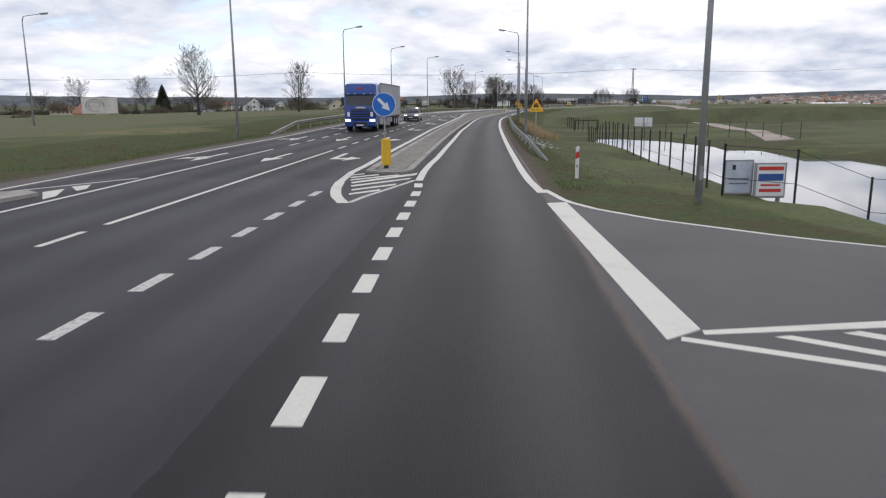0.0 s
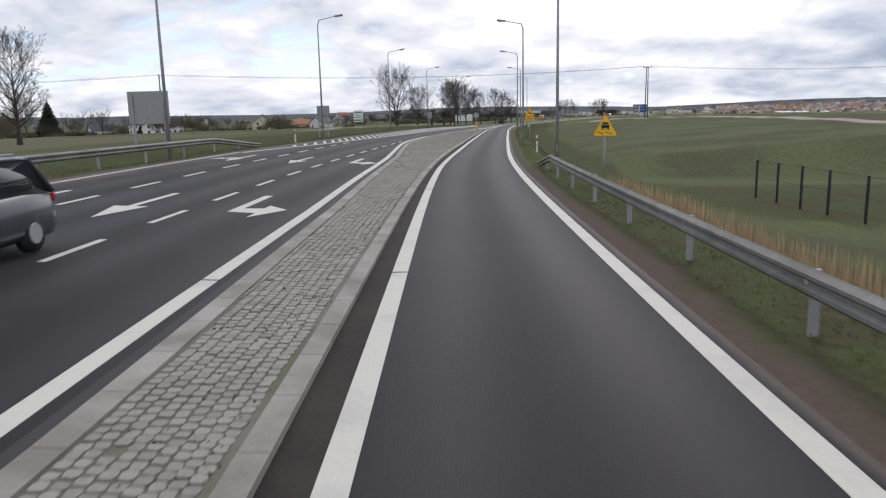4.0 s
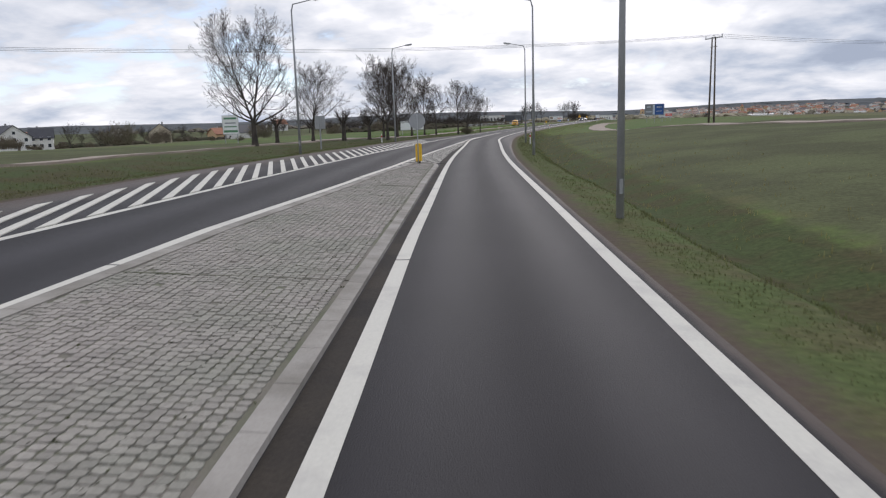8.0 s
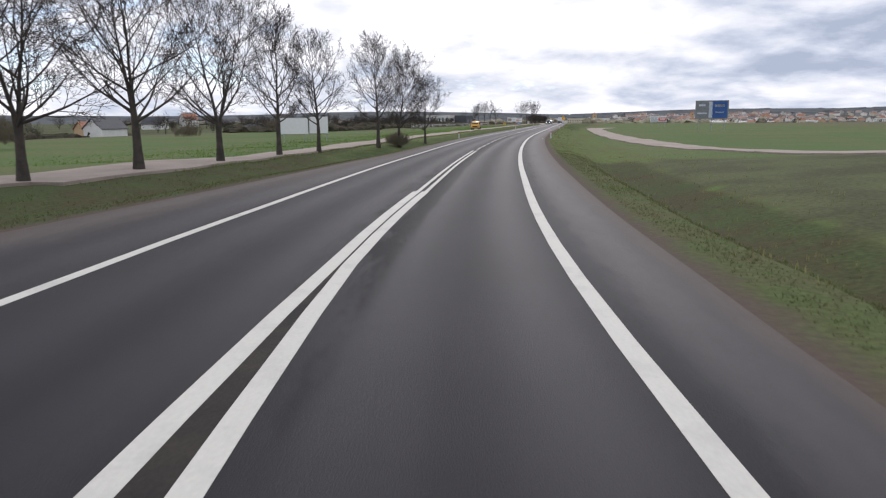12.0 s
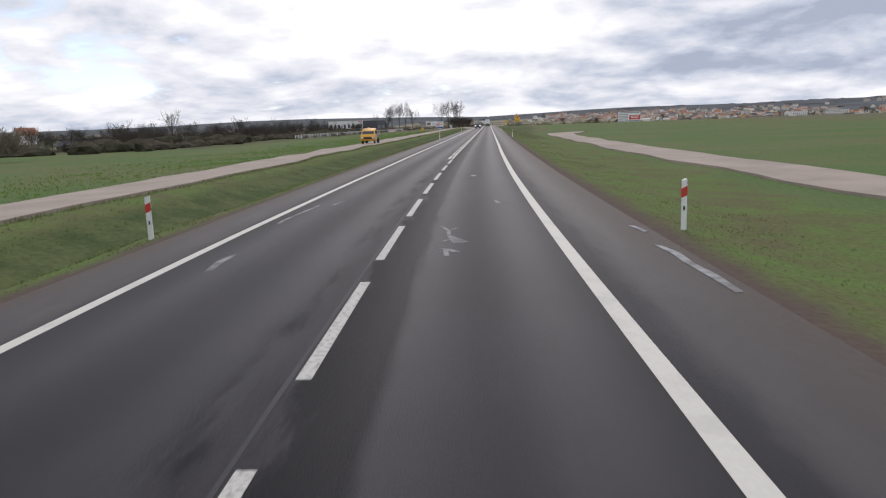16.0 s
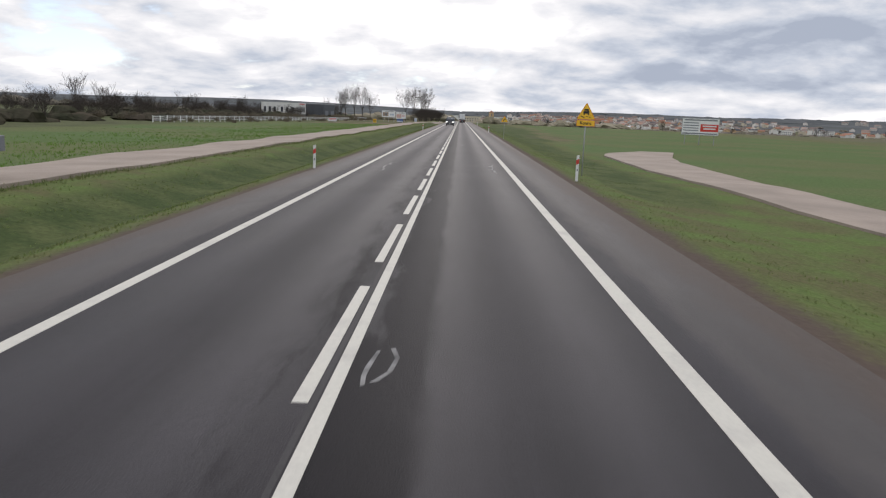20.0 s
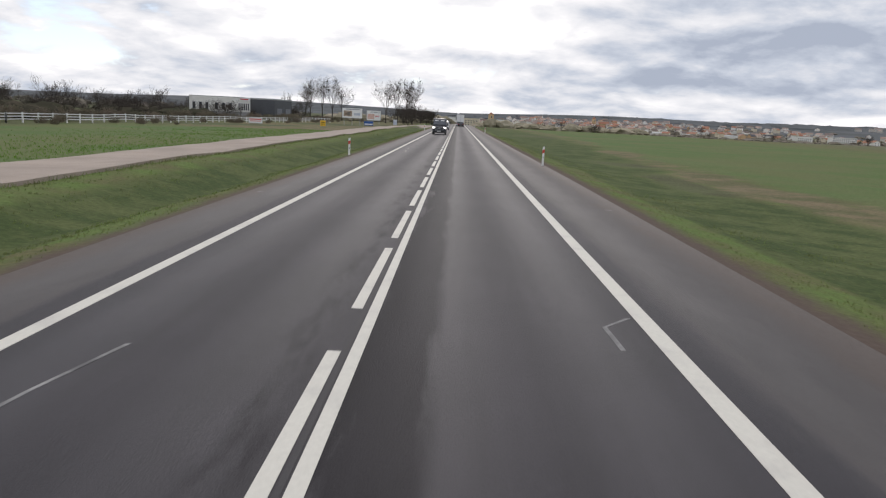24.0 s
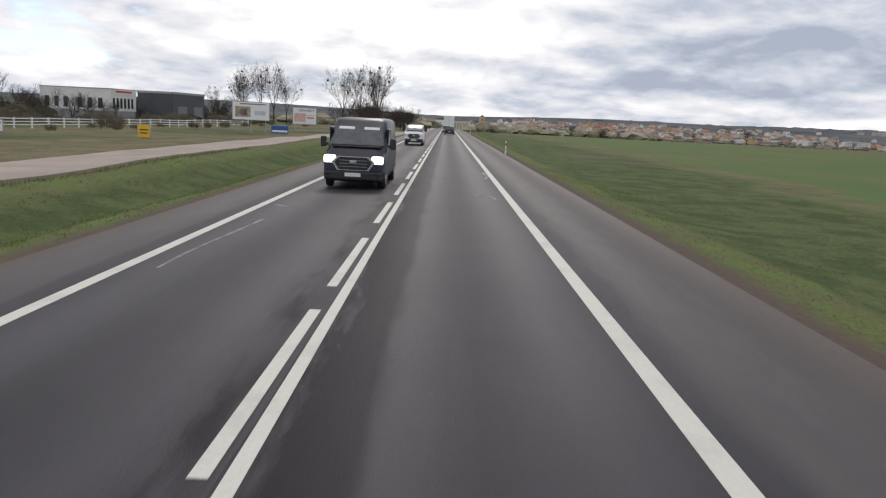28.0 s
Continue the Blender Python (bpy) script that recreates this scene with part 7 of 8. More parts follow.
def flats(name, m, w, l, h, wm, label):
    root = thing(name, m, label, "apartment block", "apartment blocks")
    wall = part("wall", boxed(0, 0, h / 2 - 0.5, w, l, h + 1), wm, root)
    part("roof", boxed(0, 0, h + 0.15, w + 0.4, l + 0.4, 0.35), SIGNBACK, root)
    for z in range(int(h / 2.8)):
        windows_on(root, wall, [-w / 2 + 2 + i * 4.0 for i in range(int((w - 2) / 4))], [1.5 + 2.8 * z], -l / 2, 1.8, 1.4)
    return root


for k, (x, y, w, h, wm) in enumerate(((-20, 1560, 34, 11, PLASTER), (18, 1600, 30, 11, CREAM), (62, 1580, 28, 11, PLASTER), (-58, 1620, 30, 11, CREAM), (640, 1720, 46, 9, PLASTER), (560, 1690, 30, 8, PLASTER))):
    flats("apartment_block", world_spot(x, y, 5 * k - 8, 1.5), w, 12, h, wm, "pale distant apartment block with rows of windows")
for k, (x, y, w, h) in enumerate(((263, 1700, 70, 4.5), (212, 1690, 24, 4.0), (335, 1720, 22, 3.5), (385, 1730, 14, 3.0), (150, 1660, 16, 3.5), (470, 1760, 30, 3.5))):
    gable_house("white_shed", world_spot(x, y, 90 + rtown.uniform(-8, 8), 0), 12, w, h, 1.5, PLASTER, SIGNBACK, "long white shed at the edge of the town", False, "white sheds")

# woods on the ridge and hedges in the valley
def clumps(name, places, label, material, level=2):
    v, f = [], []
    base = bmesh.new()
    bmesh.ops.create_icosphere(base, subdivisions=level, radius=1.0)
    bvs = [p.co.copy() for p in base.verts]
    bfs = [[q.index for q in p.verts] for p in base.faces]
    base.free()
    for i, (x, y, z, rx, rz) in enumerate(places):
        n0 = len(v)
        for p in bvs:
            k = 1 + 0.45 * noise.noise((p.x * 1.7 + i, p.y * 1.7, p.z * 1.7))
            v.append((x + p.x * rx * k, y + p.y * rx * k, z + rz * 0.6 + p.z * rz * k))
        f += [tuple(q + n0 for q in face) for face in bfs]
    return tagged(mesh_ob(name, v, f, material), label, "woods", kind="stuff")


rw = random.Random(6)
pl = []
for k in range(760):
    w = radians(rw.uniform(-62, 62))
    r = rw.uniform(2350, 2900)
    x, y = r * math.sin(w), 300 + r * math.cos(w)
    rz = rw.uniform(8, 13)
    pl.append((x, y, ground_z(y, x - 3.42) - 1.3 * rz, rw.uniform(40, 95), rz))
clumps("ridge_woods", pl, "leafless woods along the far ridge with haze in their colour", WOODS, 2)
DARKHEDGE = mat("dark_hedge", (0.085, 0.072, 0.055), 1.0, var=0.4, scale=0.2, fine=1.5, other=(0.050, 0.052, 0.034), bump=0.0, spec=0.0)
pl = []
for k in range(170):
    x = rw.uniform(-430, -150)
    y = 385 + 0.10 * (x + 300) + rw.uniform(-10, 40) + (45 if x > -235 else 0)
    pl.append((x, y, ground_z(y, x - edge_x(y)) - 0.6, rw.uniform(2.0, 5.0), rw.uniform(0.8, 2.3)))
for k in range(210):
    u = rw.uniform(440, 850)
    p = at(u, -rw.uniform(64, 104))
    pl.append((p.x, p.y, p.z - 0.5, rw.uniform(1.6, 4.2), rw.uniform(0.7, 1.9)))
clumps("garden_hedges", pl, "dark leafless garden hedges beyond the far meadow", DARKHEDGE, 2)
# brown lifted to carry the haze over the valley in its colour
HEDGE = mat("valley_hedges", (0.23, 0.20, 0.17), 1.0, var=0.3, scale=0.05, fine=0.6, other=(0.165, 0.155, 0.115), bump=0.0, spec=0.0)
# the sun on this scrub is painted in as a pale base colour
PALEW = mat("sunlit_scrub", (0.36, 0.32, 0.24), 1.0, var=0.3, scale=0.04, fine=0.5, other=(0.22, 0.20, 0.14), bump=0.0, spec=0.0)
pl = []
for k in range(260):
    x = rw.uniform(60, 900)
    y = 1500 - 0.2 * x + rw.uniform(-160, 220)
    pl.append((x, y, ground_z(y, x - 3.42) - 0.5, rw.uniform(3, 8), rw.uniform(1.0, 2.4)))
for k in range(90):
    x, y = -rw.uniform(160, 520), rw.uniform(800, 1400)
    pl.append((x, y, ground_z(y, x - 3.42), rw.uniform(3, 8), rw.uniform(1.5, 3.6)))
for k in range(420):
    x = rw.gauss(400, 250)
    y = rw.uniform(1750, 2450) - 0.12 * x
    pl.append((x, y, ground_z(y, x - 3.42) - 0.5, rw.uniform(4, 10), rw.uniform(1.5, 4.0)))
clumps("valley_hedges", pl, "brown leafless hedges between the fields", HEDGE)
pl = []
for k in range(120):
    x = rw.uniform(20, 190)
    y = 1180 + rw.uniform(-120, 200) + 0.4 * x
    pl.append((x, y, ground_z(y, x - 3.42), rw.uniform(4, 10), rw.uniform(2.0, 4.5)))
for k in range(70):
    x = -rw.uniform(4, 70)
    y = rw.uniform(850, 1150)
    pl.append((x, y, ground_z(y, x - 3.42), rw.uniform(3, 7), rw.uniform(1.5, 3.2)))
clumps("pale_scrub", pl, "pale scrub and young trees on the slope ahead", PALEW)

# ---- vehicles (local +y is ahead) ----
def wheel(root, x, y, r, w, label=""):
    m = Matrix.Translation((x, y, r)) @ Matrix.Rotation(radians(90), 4, "Y")
    bm = bmesh.new()
    bmesh.ops.create_cone(bm, cap_ends=True, segments=22, radius1=r, radius2=r, depth=w, matrix=m)
    bmesh.ops.bevel(bm, geom=list(bm.edges), offset=0.03, segments=2, affect="EDGES")
    wh = part("wheel", bm, RUBBER, root, "", True)
    s = 1 if x > 0 else -1
    bm = bmesh.new()
    bmesh.ops.create_cone(bm, cap_ends=True, segments=18, radius1=r * 0.62, radius2=r * 0.52, depth=0.05, matrix=Matrix.Translation((x + s * (w / 2 - 0.005), y, r)) @ Matrix.Rotation(radians(90 * s), 4, "Y"))
    part("rim", bm, STEEL, wh)
    return wh


def hull(sections):
    """A closed shell lofted through cross-sections: (y, [(x, z), ...]) right half from bottom to top, mirrored."""
    bm = bmesh.new()
    rings = []
    for y, half in sections:
        pts = [(x, z) for x, z in half] + [(-x, z) for x, z in reversed(half)]
        rings.append([bm.verts.new((x, y, z)) for x, z in pts])
    n = len(rings[0])
    for a, b in zip(rings, rings[1:]):
        for i in range(n):
            bm.faces.new((a[i], a[(i + 1) % n], b[(i + 1) % n], b[i]))
    bm.faces.new(rings[0])
    bm.faces.new(rings[-1][::-1])
    bmesh.ops.recalc_face_normals(bm, faces=bm.faces)
    return bm


def body_sections(profile, w, z0, tuck=0.06):
    """profile: (y, top z, half width factor)."""
    return [(y, [(w * k * 0.90, z0), (w * k * 0.985, z0 + 0.12), (w * k, z0 + (zt - z0) * 0.55), (w * k * 0.97, zt - 0.05), (w * k * 0.86, zt)]) for y, zt, k in profile]


def car(name, m, label, color, L=4.5, W=1.8, H=1.48, estate=False, lit=False, category="car"):
    root = thing(name, m, label, category)
    w = W / 2
    paint = paintwork(name + "_paint", color)
    a, b = L / 2, -L / 2
    nose = 0.74
    body = part("body", hull(body_sections([(a, nose - 0.18, 0.84), (a - 0.12, nose - 0.04, 0.94), (a - 0.5, nose + 0.06, 0.99), (a - 1.25, nose + 0.2, 1.0), (0.1, nose + 0.22, 1.0), (b + 1.0, nose + 0.24, 1.0), (b + 0.25, nose + 0.22, 0.97), (b + 0.04, nose + 0.12, 0.90), (b, nose - 0.05, 0.84)], w, 0.22)), paint, root, "", True)
    rear = b + (0.12 if estate else 0.55)
    rearbase = b + (0.03 if estate else 0.2)
    zb = nose + 0.16

    def cabin_rows(kx, kz, dz=0.0):
        top = H - 0.02
        return [(a - 1.15, [(w * 0.92 * kx, zb), (w * 0.90 * kx, zb + 0.03)]), (a - 1.95, [(w * 0.93 * kx, zb), (w * 0.74 * kx, top * kz)]), (rear + 0.35, [(w * 0.93 * kx, zb), (w * 0.73 * kx, top * kz)]), (rearbase, [(w * 0.90 * kx, zb), (w * 0.82 * kx, zb + 0.06)])]

    part("glasshouse", hull(cabin_rows(1.0, 1.0)), GLASS, root, "", True)
    part("roof", hull([(a - 2.0, [(w * 0.70, H - 0.045), (w * 0.66, H - 0.005)]), (a - 2.4, [(w * 0.755, H - 0.05), (w * 0.70, H + 0.012)]), (rear + 0.7, [(w * 0.755, H - 0.05), (w * 0.70, H + 0.01)]), (rear + 0.3, [(w * 0.74, H - 0.06), (w * 0.66, H - 0.02)])]), paint, root, "", True)
    for s in (-1, 1):
        for y0, z0, y1, z1 in ((a - 1.18, zb + 0.02, a - 1.98, H - 0.03), (0.0, zb + 0.02, -0.05, H - 0.03), (rearbase + 0.05, zb + 0.04, rear + 0.36, H - 0.04)):
            bm = bmesh.new()
            cone(bm, (s * w * 0.915, y0, z0), (s * w * 0.745, y1, z1), 0.04, 0.035, 6)
            part("pillar", bm, paint, root)
        for y in (a - 0.85, b + 0.85):
            wheel(root, s * (w - 0.11), y, 0.315, 0.2)
        bm = boxed(s * w * 0.68, a - 0.14, 0.66, 0.36, 0.16, 0.13, 0.04)
        part("headlight", bm, HEADLIGHT if lit else LAMPGLASS, root)
        part("tail_light", boxed(s * w * 0.74, b + 0.07, 0.84, 0.34, 0.1, 0.15, 0.03), TAIL, root)
        part("mirror", boxed(s * (w + 0.08), a - 1.5, zb + 0.1, 0.18, 0.1, 0.14, 0.03), paint, root)
        if estate:
            part("roof_rail", boxed(s * w * 0.64, -0.5, H + 0.04, 0.04, 2.2, 0.035, 0.01), STEEL, root)
    part("grille", boxed(0, a - 0.03, 0.5, W * 0.5, 0.08, 0.16, 0.02), BLACK, body)
    part("number_plate", boxed(0, a + 0.02, 0.44, 0.5, 0.03, 0.11), PLATE, root)
    part("number_plate", boxed(0, b - 0.015, 0.62, 0.5, 0.03, 0.11), PLATE, root)
    part("rear_bumper", boxed(0, b + 0.02, 0.42, W * 0.82, 0.12, 0.2, 0.04), BLACK, body)
    return root


# pale grey haze on the glass is put into its base colour
SCREEN = mat("hazy_windscreen", (0.085, 0.09, 0.10), 0.15, var=0.3, scale=3, fine=8, bump=0, spec=0.7)


def van(name, m, label, color, L=5.8, W=2.0, H=2.5, long_nose=0.95, lit=False):
    root = thing(name, m, label, "van")
    w = W / 2
    paint = paintwork(name + "_paint", color)
    a, b = L / 2, -L / 2
    prof = [(a, 0.95, 0.88), (a - 0.1, 1.08, 0.95), (a - long_nose, 1.38, 0.99), (a - long_nose - 0.85, H - 0.12, 0.98), (a - long_nose - 1.2, H, 0.97), (b + 0.3, H, 0.97), (b, H - 0.06, 0.93)]
    body = part("body", hull([(y, [(w * k * 0.93, 0.28), (w * k, 0.45), (w * k, min(zt, 1.3) * 0.96), (w * k * (0.97 if zt < 1.5 else 0.90), zt - 0.14), (w * k * (0.86 if zt < 1.5 else 0.80), zt - 0.03), (w * k * 0.6, zt)]) for y, zt, k in prof]), paint, root, "", True)
    slope = 0.85 / (H - 1.5)
    z0, z1 = 1.44, H - 0.26
    y0, y1 = a - long_nose - (z0 - 1.38) * slope + 0.05, a - long_nose - (z1 - 1.38) * slope - 0.01
    bm = bmesh.new()
    vs = [bm.verts.new(p) for p in ((-w * 0.88, y0, z0), (w * 0.88, y0, z0), (w * 0.76, y1 + 0.06, z1), (-w * 0.76, y1 + 0.06, z1), (-w * 0.88, y0 - 0.1, z0), (w * 0.88, y0 - 0.1, z0), (w * 0.76, y1 - 0.05, z1), (-w * 0.76, y1 - 0.05, z1))]
    for q in ((0, 1, 2, 3), (7, 6, 5, 4), (0, 4, 5, 1), (1, 5, 6, 2), (2, 6, 7, 3), (3, 7, 4, 0)):
        bm.faces.new([vs[i] for i in q])
    bmesh.ops.recalc_face_normals(bm, faces=bm.faces)
    part("windscreen", bm, SCREEN, root)
    for s in (-1, 1):
        part("side_window", boxed(s * w * 0.965, a - long_nose - 0.95, 1.72, 0.05, 0.95, 0.55, 0.02), GLASS, root)
        for y in (a - 0.95, b + 1.05):
            wheel(root, s * (w - 0.14), y, 0.34, 0.22)
        part("headlight", boxed(s * w * 0.76, a - 0.1, 0.98, 0.40, 0.24, 0.27, 0.07), HEADLIGHT if lit else LAMPGLASS, root)
        mir = part("mirror", boxed(s * (w + 0.16), a - long_nose - 0.28, 1.5, 0.2, 0.12, 0.36, 0.04), BLACK, root)
        part("mirror_arm", boxed(s * (w + 0.05), a - long_nose - 0.26, 1.42, 0.14, 0.06, 0.08), BLACK, mir)
        ym = y0 + (y1 - y0) * 0.84
        visor = boxed(0, 0, 0, W * 0.26, 0.03, 0.13, 0.012)
        bmesh.ops.transform(visor, verts=visor.verts, matrix=Matrix.Translation((s * w * 0.42, ym + 0.055, z0 + (z1 - z0) * 0.84)) @ Matrix.Rotation(math.atan2(y0 - y1, z1 - z0), 4, "X"))
        part("sun_visor", visor, LAMPGLASS, root, "pale folded sun visor")
        part("fog_light", boxed(s * w * 0.78, a + 0.06, 0.5, 0.2, 0.04, 0.06, 0.02), LAMPGLASS, body)
        part("tail_light", boxed(s * w * 0.9, b - 0.01, 1.2, 0.12, 0.06, 0.5, 0.02), TAIL, root)
    hexagon = lambda k, dz=0.0: [(x * k * W, 0.86 + dz + z * k) for x, z in ((-0.22, 0.2), (0.22, 0.2), (0.30, 0.04), (0.22, -0.2), (-0.22, -0.2), (-0.30, 0.04))]
    g = part("grille", prism(hexagon(1.0), a - 0.06, a + 0.055), BLACK, body)
    part("grille_frame", prism(hexagon(1.14), a - 0.06, a + 0.04), CHROME, body)
    for k in range(3):
        part("grille_bar", boxed(0, a + 0.06, 0.76 + 0.1 * k, W * 0.44, 0.02, 0.025), PRINT_GREY, g)
    part("badge", boxed(0, a + 0.07, 0.92, 0.24, 0.02, 0.09, 0.03), CHROME, g)
    part("bumper", boxed(0, a - 0.02, 0.46, W * 0.92, 0.2, 0.30, 0.06), BLACK, body)
    part("number_plate", boxed(0, a + 0.09, 0.5, 0.52, 0.03, 0.12), PLATE, root)
    part("wiper_panel", boxed(0, a - long_nose + 0.09, 1.38, W * 0.8, 0.16, 0.05, 0.02), BLACK, body)
    return root


car("black_saloon", spot(706, -1.65), "black saloon car on the road ahead", (0.012, 0.012, 0.014), 4.6, 1.8, 1.45)
car("white_hatchback", spot(730, -2.2), "white car on the road ahead", (0.6, 0.6, 0.6), 4.2, 1.75, 1.5, True)
car("dark_estate", spot(97.4, -10.2, 180), "dark grey estate car with lit headlights", (0.055, 0.064, 0.070), 4.6, 1.78, 1.55, True, True)
van("dark_van", spot(597.6, -5.15, 180), "dark blue van coming along the oncoming lane", (0.010, 0.012, 0.022), 5.9, 2.05, 2.35, 0.95, True)
van("white_van", spot(642, -5.2, 180), "white delivery van on the oncoming lane", (0.62, 0.62, 0.62), 4.6, 1.85, 1.9, 0.8)


def semi_trailer(name, m, label, color):
    root = thing(name, m, label, "semi trailer")
    curtain = mat(name + "_curtain", color, 0.6, var=0.06, scale=0.6, fine=6, bump=0.1)
    body = part("curtain", boxed(0, 0, 2.45, 2.5, 13.2, 2.6, 0.04), curtain, root)
    for s in (-1, 1):
        part("top_rail", boxed(s * 1.24, 0, 3.8, 0.08, 13.3, 0.12, 0.01), PRINT_GREY, body)
        part("bottom_rail", boxed(s * 1.24, 0, 1.13, 0.07, 13.3, 0.12, 0.01), PRINT_GREY, body)
        for k in range(12):
            part("strap", boxed(s * 1.252, -6.0 + 1.1 * k, 2.4, 0.012, 0.025, 2.5), curtain, body)
        for y in (-2.2, -3.5, -4.8):
            wheel(root, s * 1.05, y, 0.5, 0.34)
        part("underrun_guard", boxed(s * 1.2, 1.4, 0.75, 0.04, 4.0, 0.45, 0.01), PRINT_GREY, root)
        part("landing_leg", boxed(s * 0.8, 4.0, 0.6, 0.14, 0.14, 0.9), STEEL, root)
        part("tail_light", boxed(s * 0.95, -6.64, 0.95, 0.4, 0.05, 0.14), TAIL, root)
    part("chassis", boxed(0, -0.5, 0.95, 1.1, 12.0, 0.26, 0.02), BLACK, root)
    part("rear_frame", boxed(0, -6.63, 2.45, 2.52, 0.05, 2.65, 0.02), SIGNW if color[0] > 0.3 else PRINT_GREY, body)
    part("rear_door_bar", boxed(0, -6.67, 2.45, 0.05, 0.04, 2.5), STEEL, body)
    return root


def tractor(name, m, label, color):
    root = thing(name, m, label, "lorry")
    paint = paintwork(name + "_paint", color, 0.1, 0.35)
    a = 1.15
    cab = part("cab", hull([(a, [(1.12, 0.55), (1.2, 0.8), (1.2, 1.7), (1.18, 1.95)]), (a - 0.06, [(1.2, 0.5), (1.24, 0.8), (1.24, 2.0), (1.2, 2.1)]), (a - 0.18, [(1.2, 0.5), (1.25, 0.8), (1.22, 2.8), (1.16, 2.95)]), (a - 0.32, [(1.2, 0.5), (1.25, 0.8), (1.21, 3.55), (1.1, 3.68)]), (-a, [(1.2, 0.6), (1.25, 0.9), (1.22, 3.7), (1.1, 3.85)])]), paint, root, "", True)
    bm = bmesh.new()
    vs = [bm.verts.new(p) for p in ((-1.1, a - 0.03, 2.02), (1.1, a - 0.03, 2.02), (1.06, a - 0.135, 2.82), (-1.06, a - 0.135, 2.82), (-1.1, a - 0.2, 2.02), (1.1, a - 0.2, 2.02), (1.06, a - 0.3, 2.82), (-1.06, a - 0.3, 2.82))]
    for q in ((0, 1, 2, 3), (7, 6, 5, 4), (0, 4, 5, 1), (1, 5, 6, 2), (2, 6, 7, 3), (3, 7, 4, 0)):
        bm.faces.new([vs[i] for i in q])
    bmesh.ops.recalc_face_normals(bm, faces=bm.faces)
    part("windscreen", bm, GLASS, root)
    visor = boxed(0, a - 0.02, 2.93, 2.35, 0.22, 0.16, 0.05)
    v = part("sun_visor", visor, paint, root)
    for x in (-0.9, -0.35, 0.35, 0.9):
        part("marker_lamp", boxed(x, a + 0.1, 2.92, 0.16, 0.03, 0.05), LAMPGLASS, v)
    g = part("grille", boxed(0, a - 0.02, 1.33, 1.5, 0.1, 0.85, 0.03), BLACK, root)
    for k in range(4):
        part("grille_bar", boxed(0, a + 0.045, 1.06 + 0.19 * k, 1.42, 0.05, 0.09, 0.015), paint, g)
    part("badge_bar", boxed(-0.05, a + 0.01, 1.86, 0.75, 0.06, 0.12, 0.01), CHROME, root)
    part("roof_badge", boxed(0, a - 0.27, 3.35, 0.4, 0.08, 0.14, 0.02), PRINT_RED, root)
    b = part("bumper", boxed(0, a - 0.08, 0.6, 2.46, 0.4, 0.42, 0.07), paint, root)
    part("lower_grille", boxed(0, a + 0.11, 0.62, 1.1, 0.04, 0.26, 0.02), BLACK, b)
    part("number_plate", boxed(0, a + 0.14, 0.5, 0.55, 0.03, 0.12), PLATE, root)
    for s in (-1, 1):
        part("headlight", boxed(s * 0.98, a + 0.02, 0.86, 0.42, 0.16, 0.2, 0.04), HEADLIGHT, root)
        part("white_panel", boxed(s * 0.92, a - 0.01, 1.35, 0.22, 0.06, 0.34, 0.01), SIGNW, root)
        mir = part("mirror", boxed(s * 1.42, a - 0.25, 2.35, 0.2, 0.12, 0.65, 0.04), BLACK, root)
        part("mirror_arm", boxed(s * 1.3, a - 0.25, 2.55, 0.2, 0.05, 0.06), BLACK, mir)
        part("side_window", boxed(s * 1.235, 0.35, 2.35, 0.04, 0.85, 0.7, 0.02), GLASS, root)
        part("side_fairing", boxed(s * 1.18, -2.3, 0.8, 0.06, 1.9, 0.7, 0.02), STEEL, root)
        wheel(root, s * 1.05, 0.05, 0.5, 0.32)
        wheel(root, s * 1.0, -3.6, 0.5, 0.5)
        part("step", boxed(s * 1.15, 0.7, 0.45, 0.25, 0.5, 0.1, 0.02), BLACK, root)
    part("chassis", boxed(0, -2.2, 0.8, 0.9, 5.0, 0.3), BLACK, root)
    return root


tr = spot(71.2, -11.2, 180)
tractor("blue_tractor_unit", tr, "blue tractor unit with lit headlights pulling a grey trailer", (0.010, 0.055, 0.27))
semi_trailer("grey_semi_trailer", tr @ Matrix.Translation((0, -8.3, 0)), "grey curtain sided semi trailer behind a blue tractor", (0.33, 0.34, 0.36))
semi_trailer("white_semi_trailer", spot(752, -1.7, 0), "white box semi trailer on the road ahead", (0.6, 0.6, 0.58))


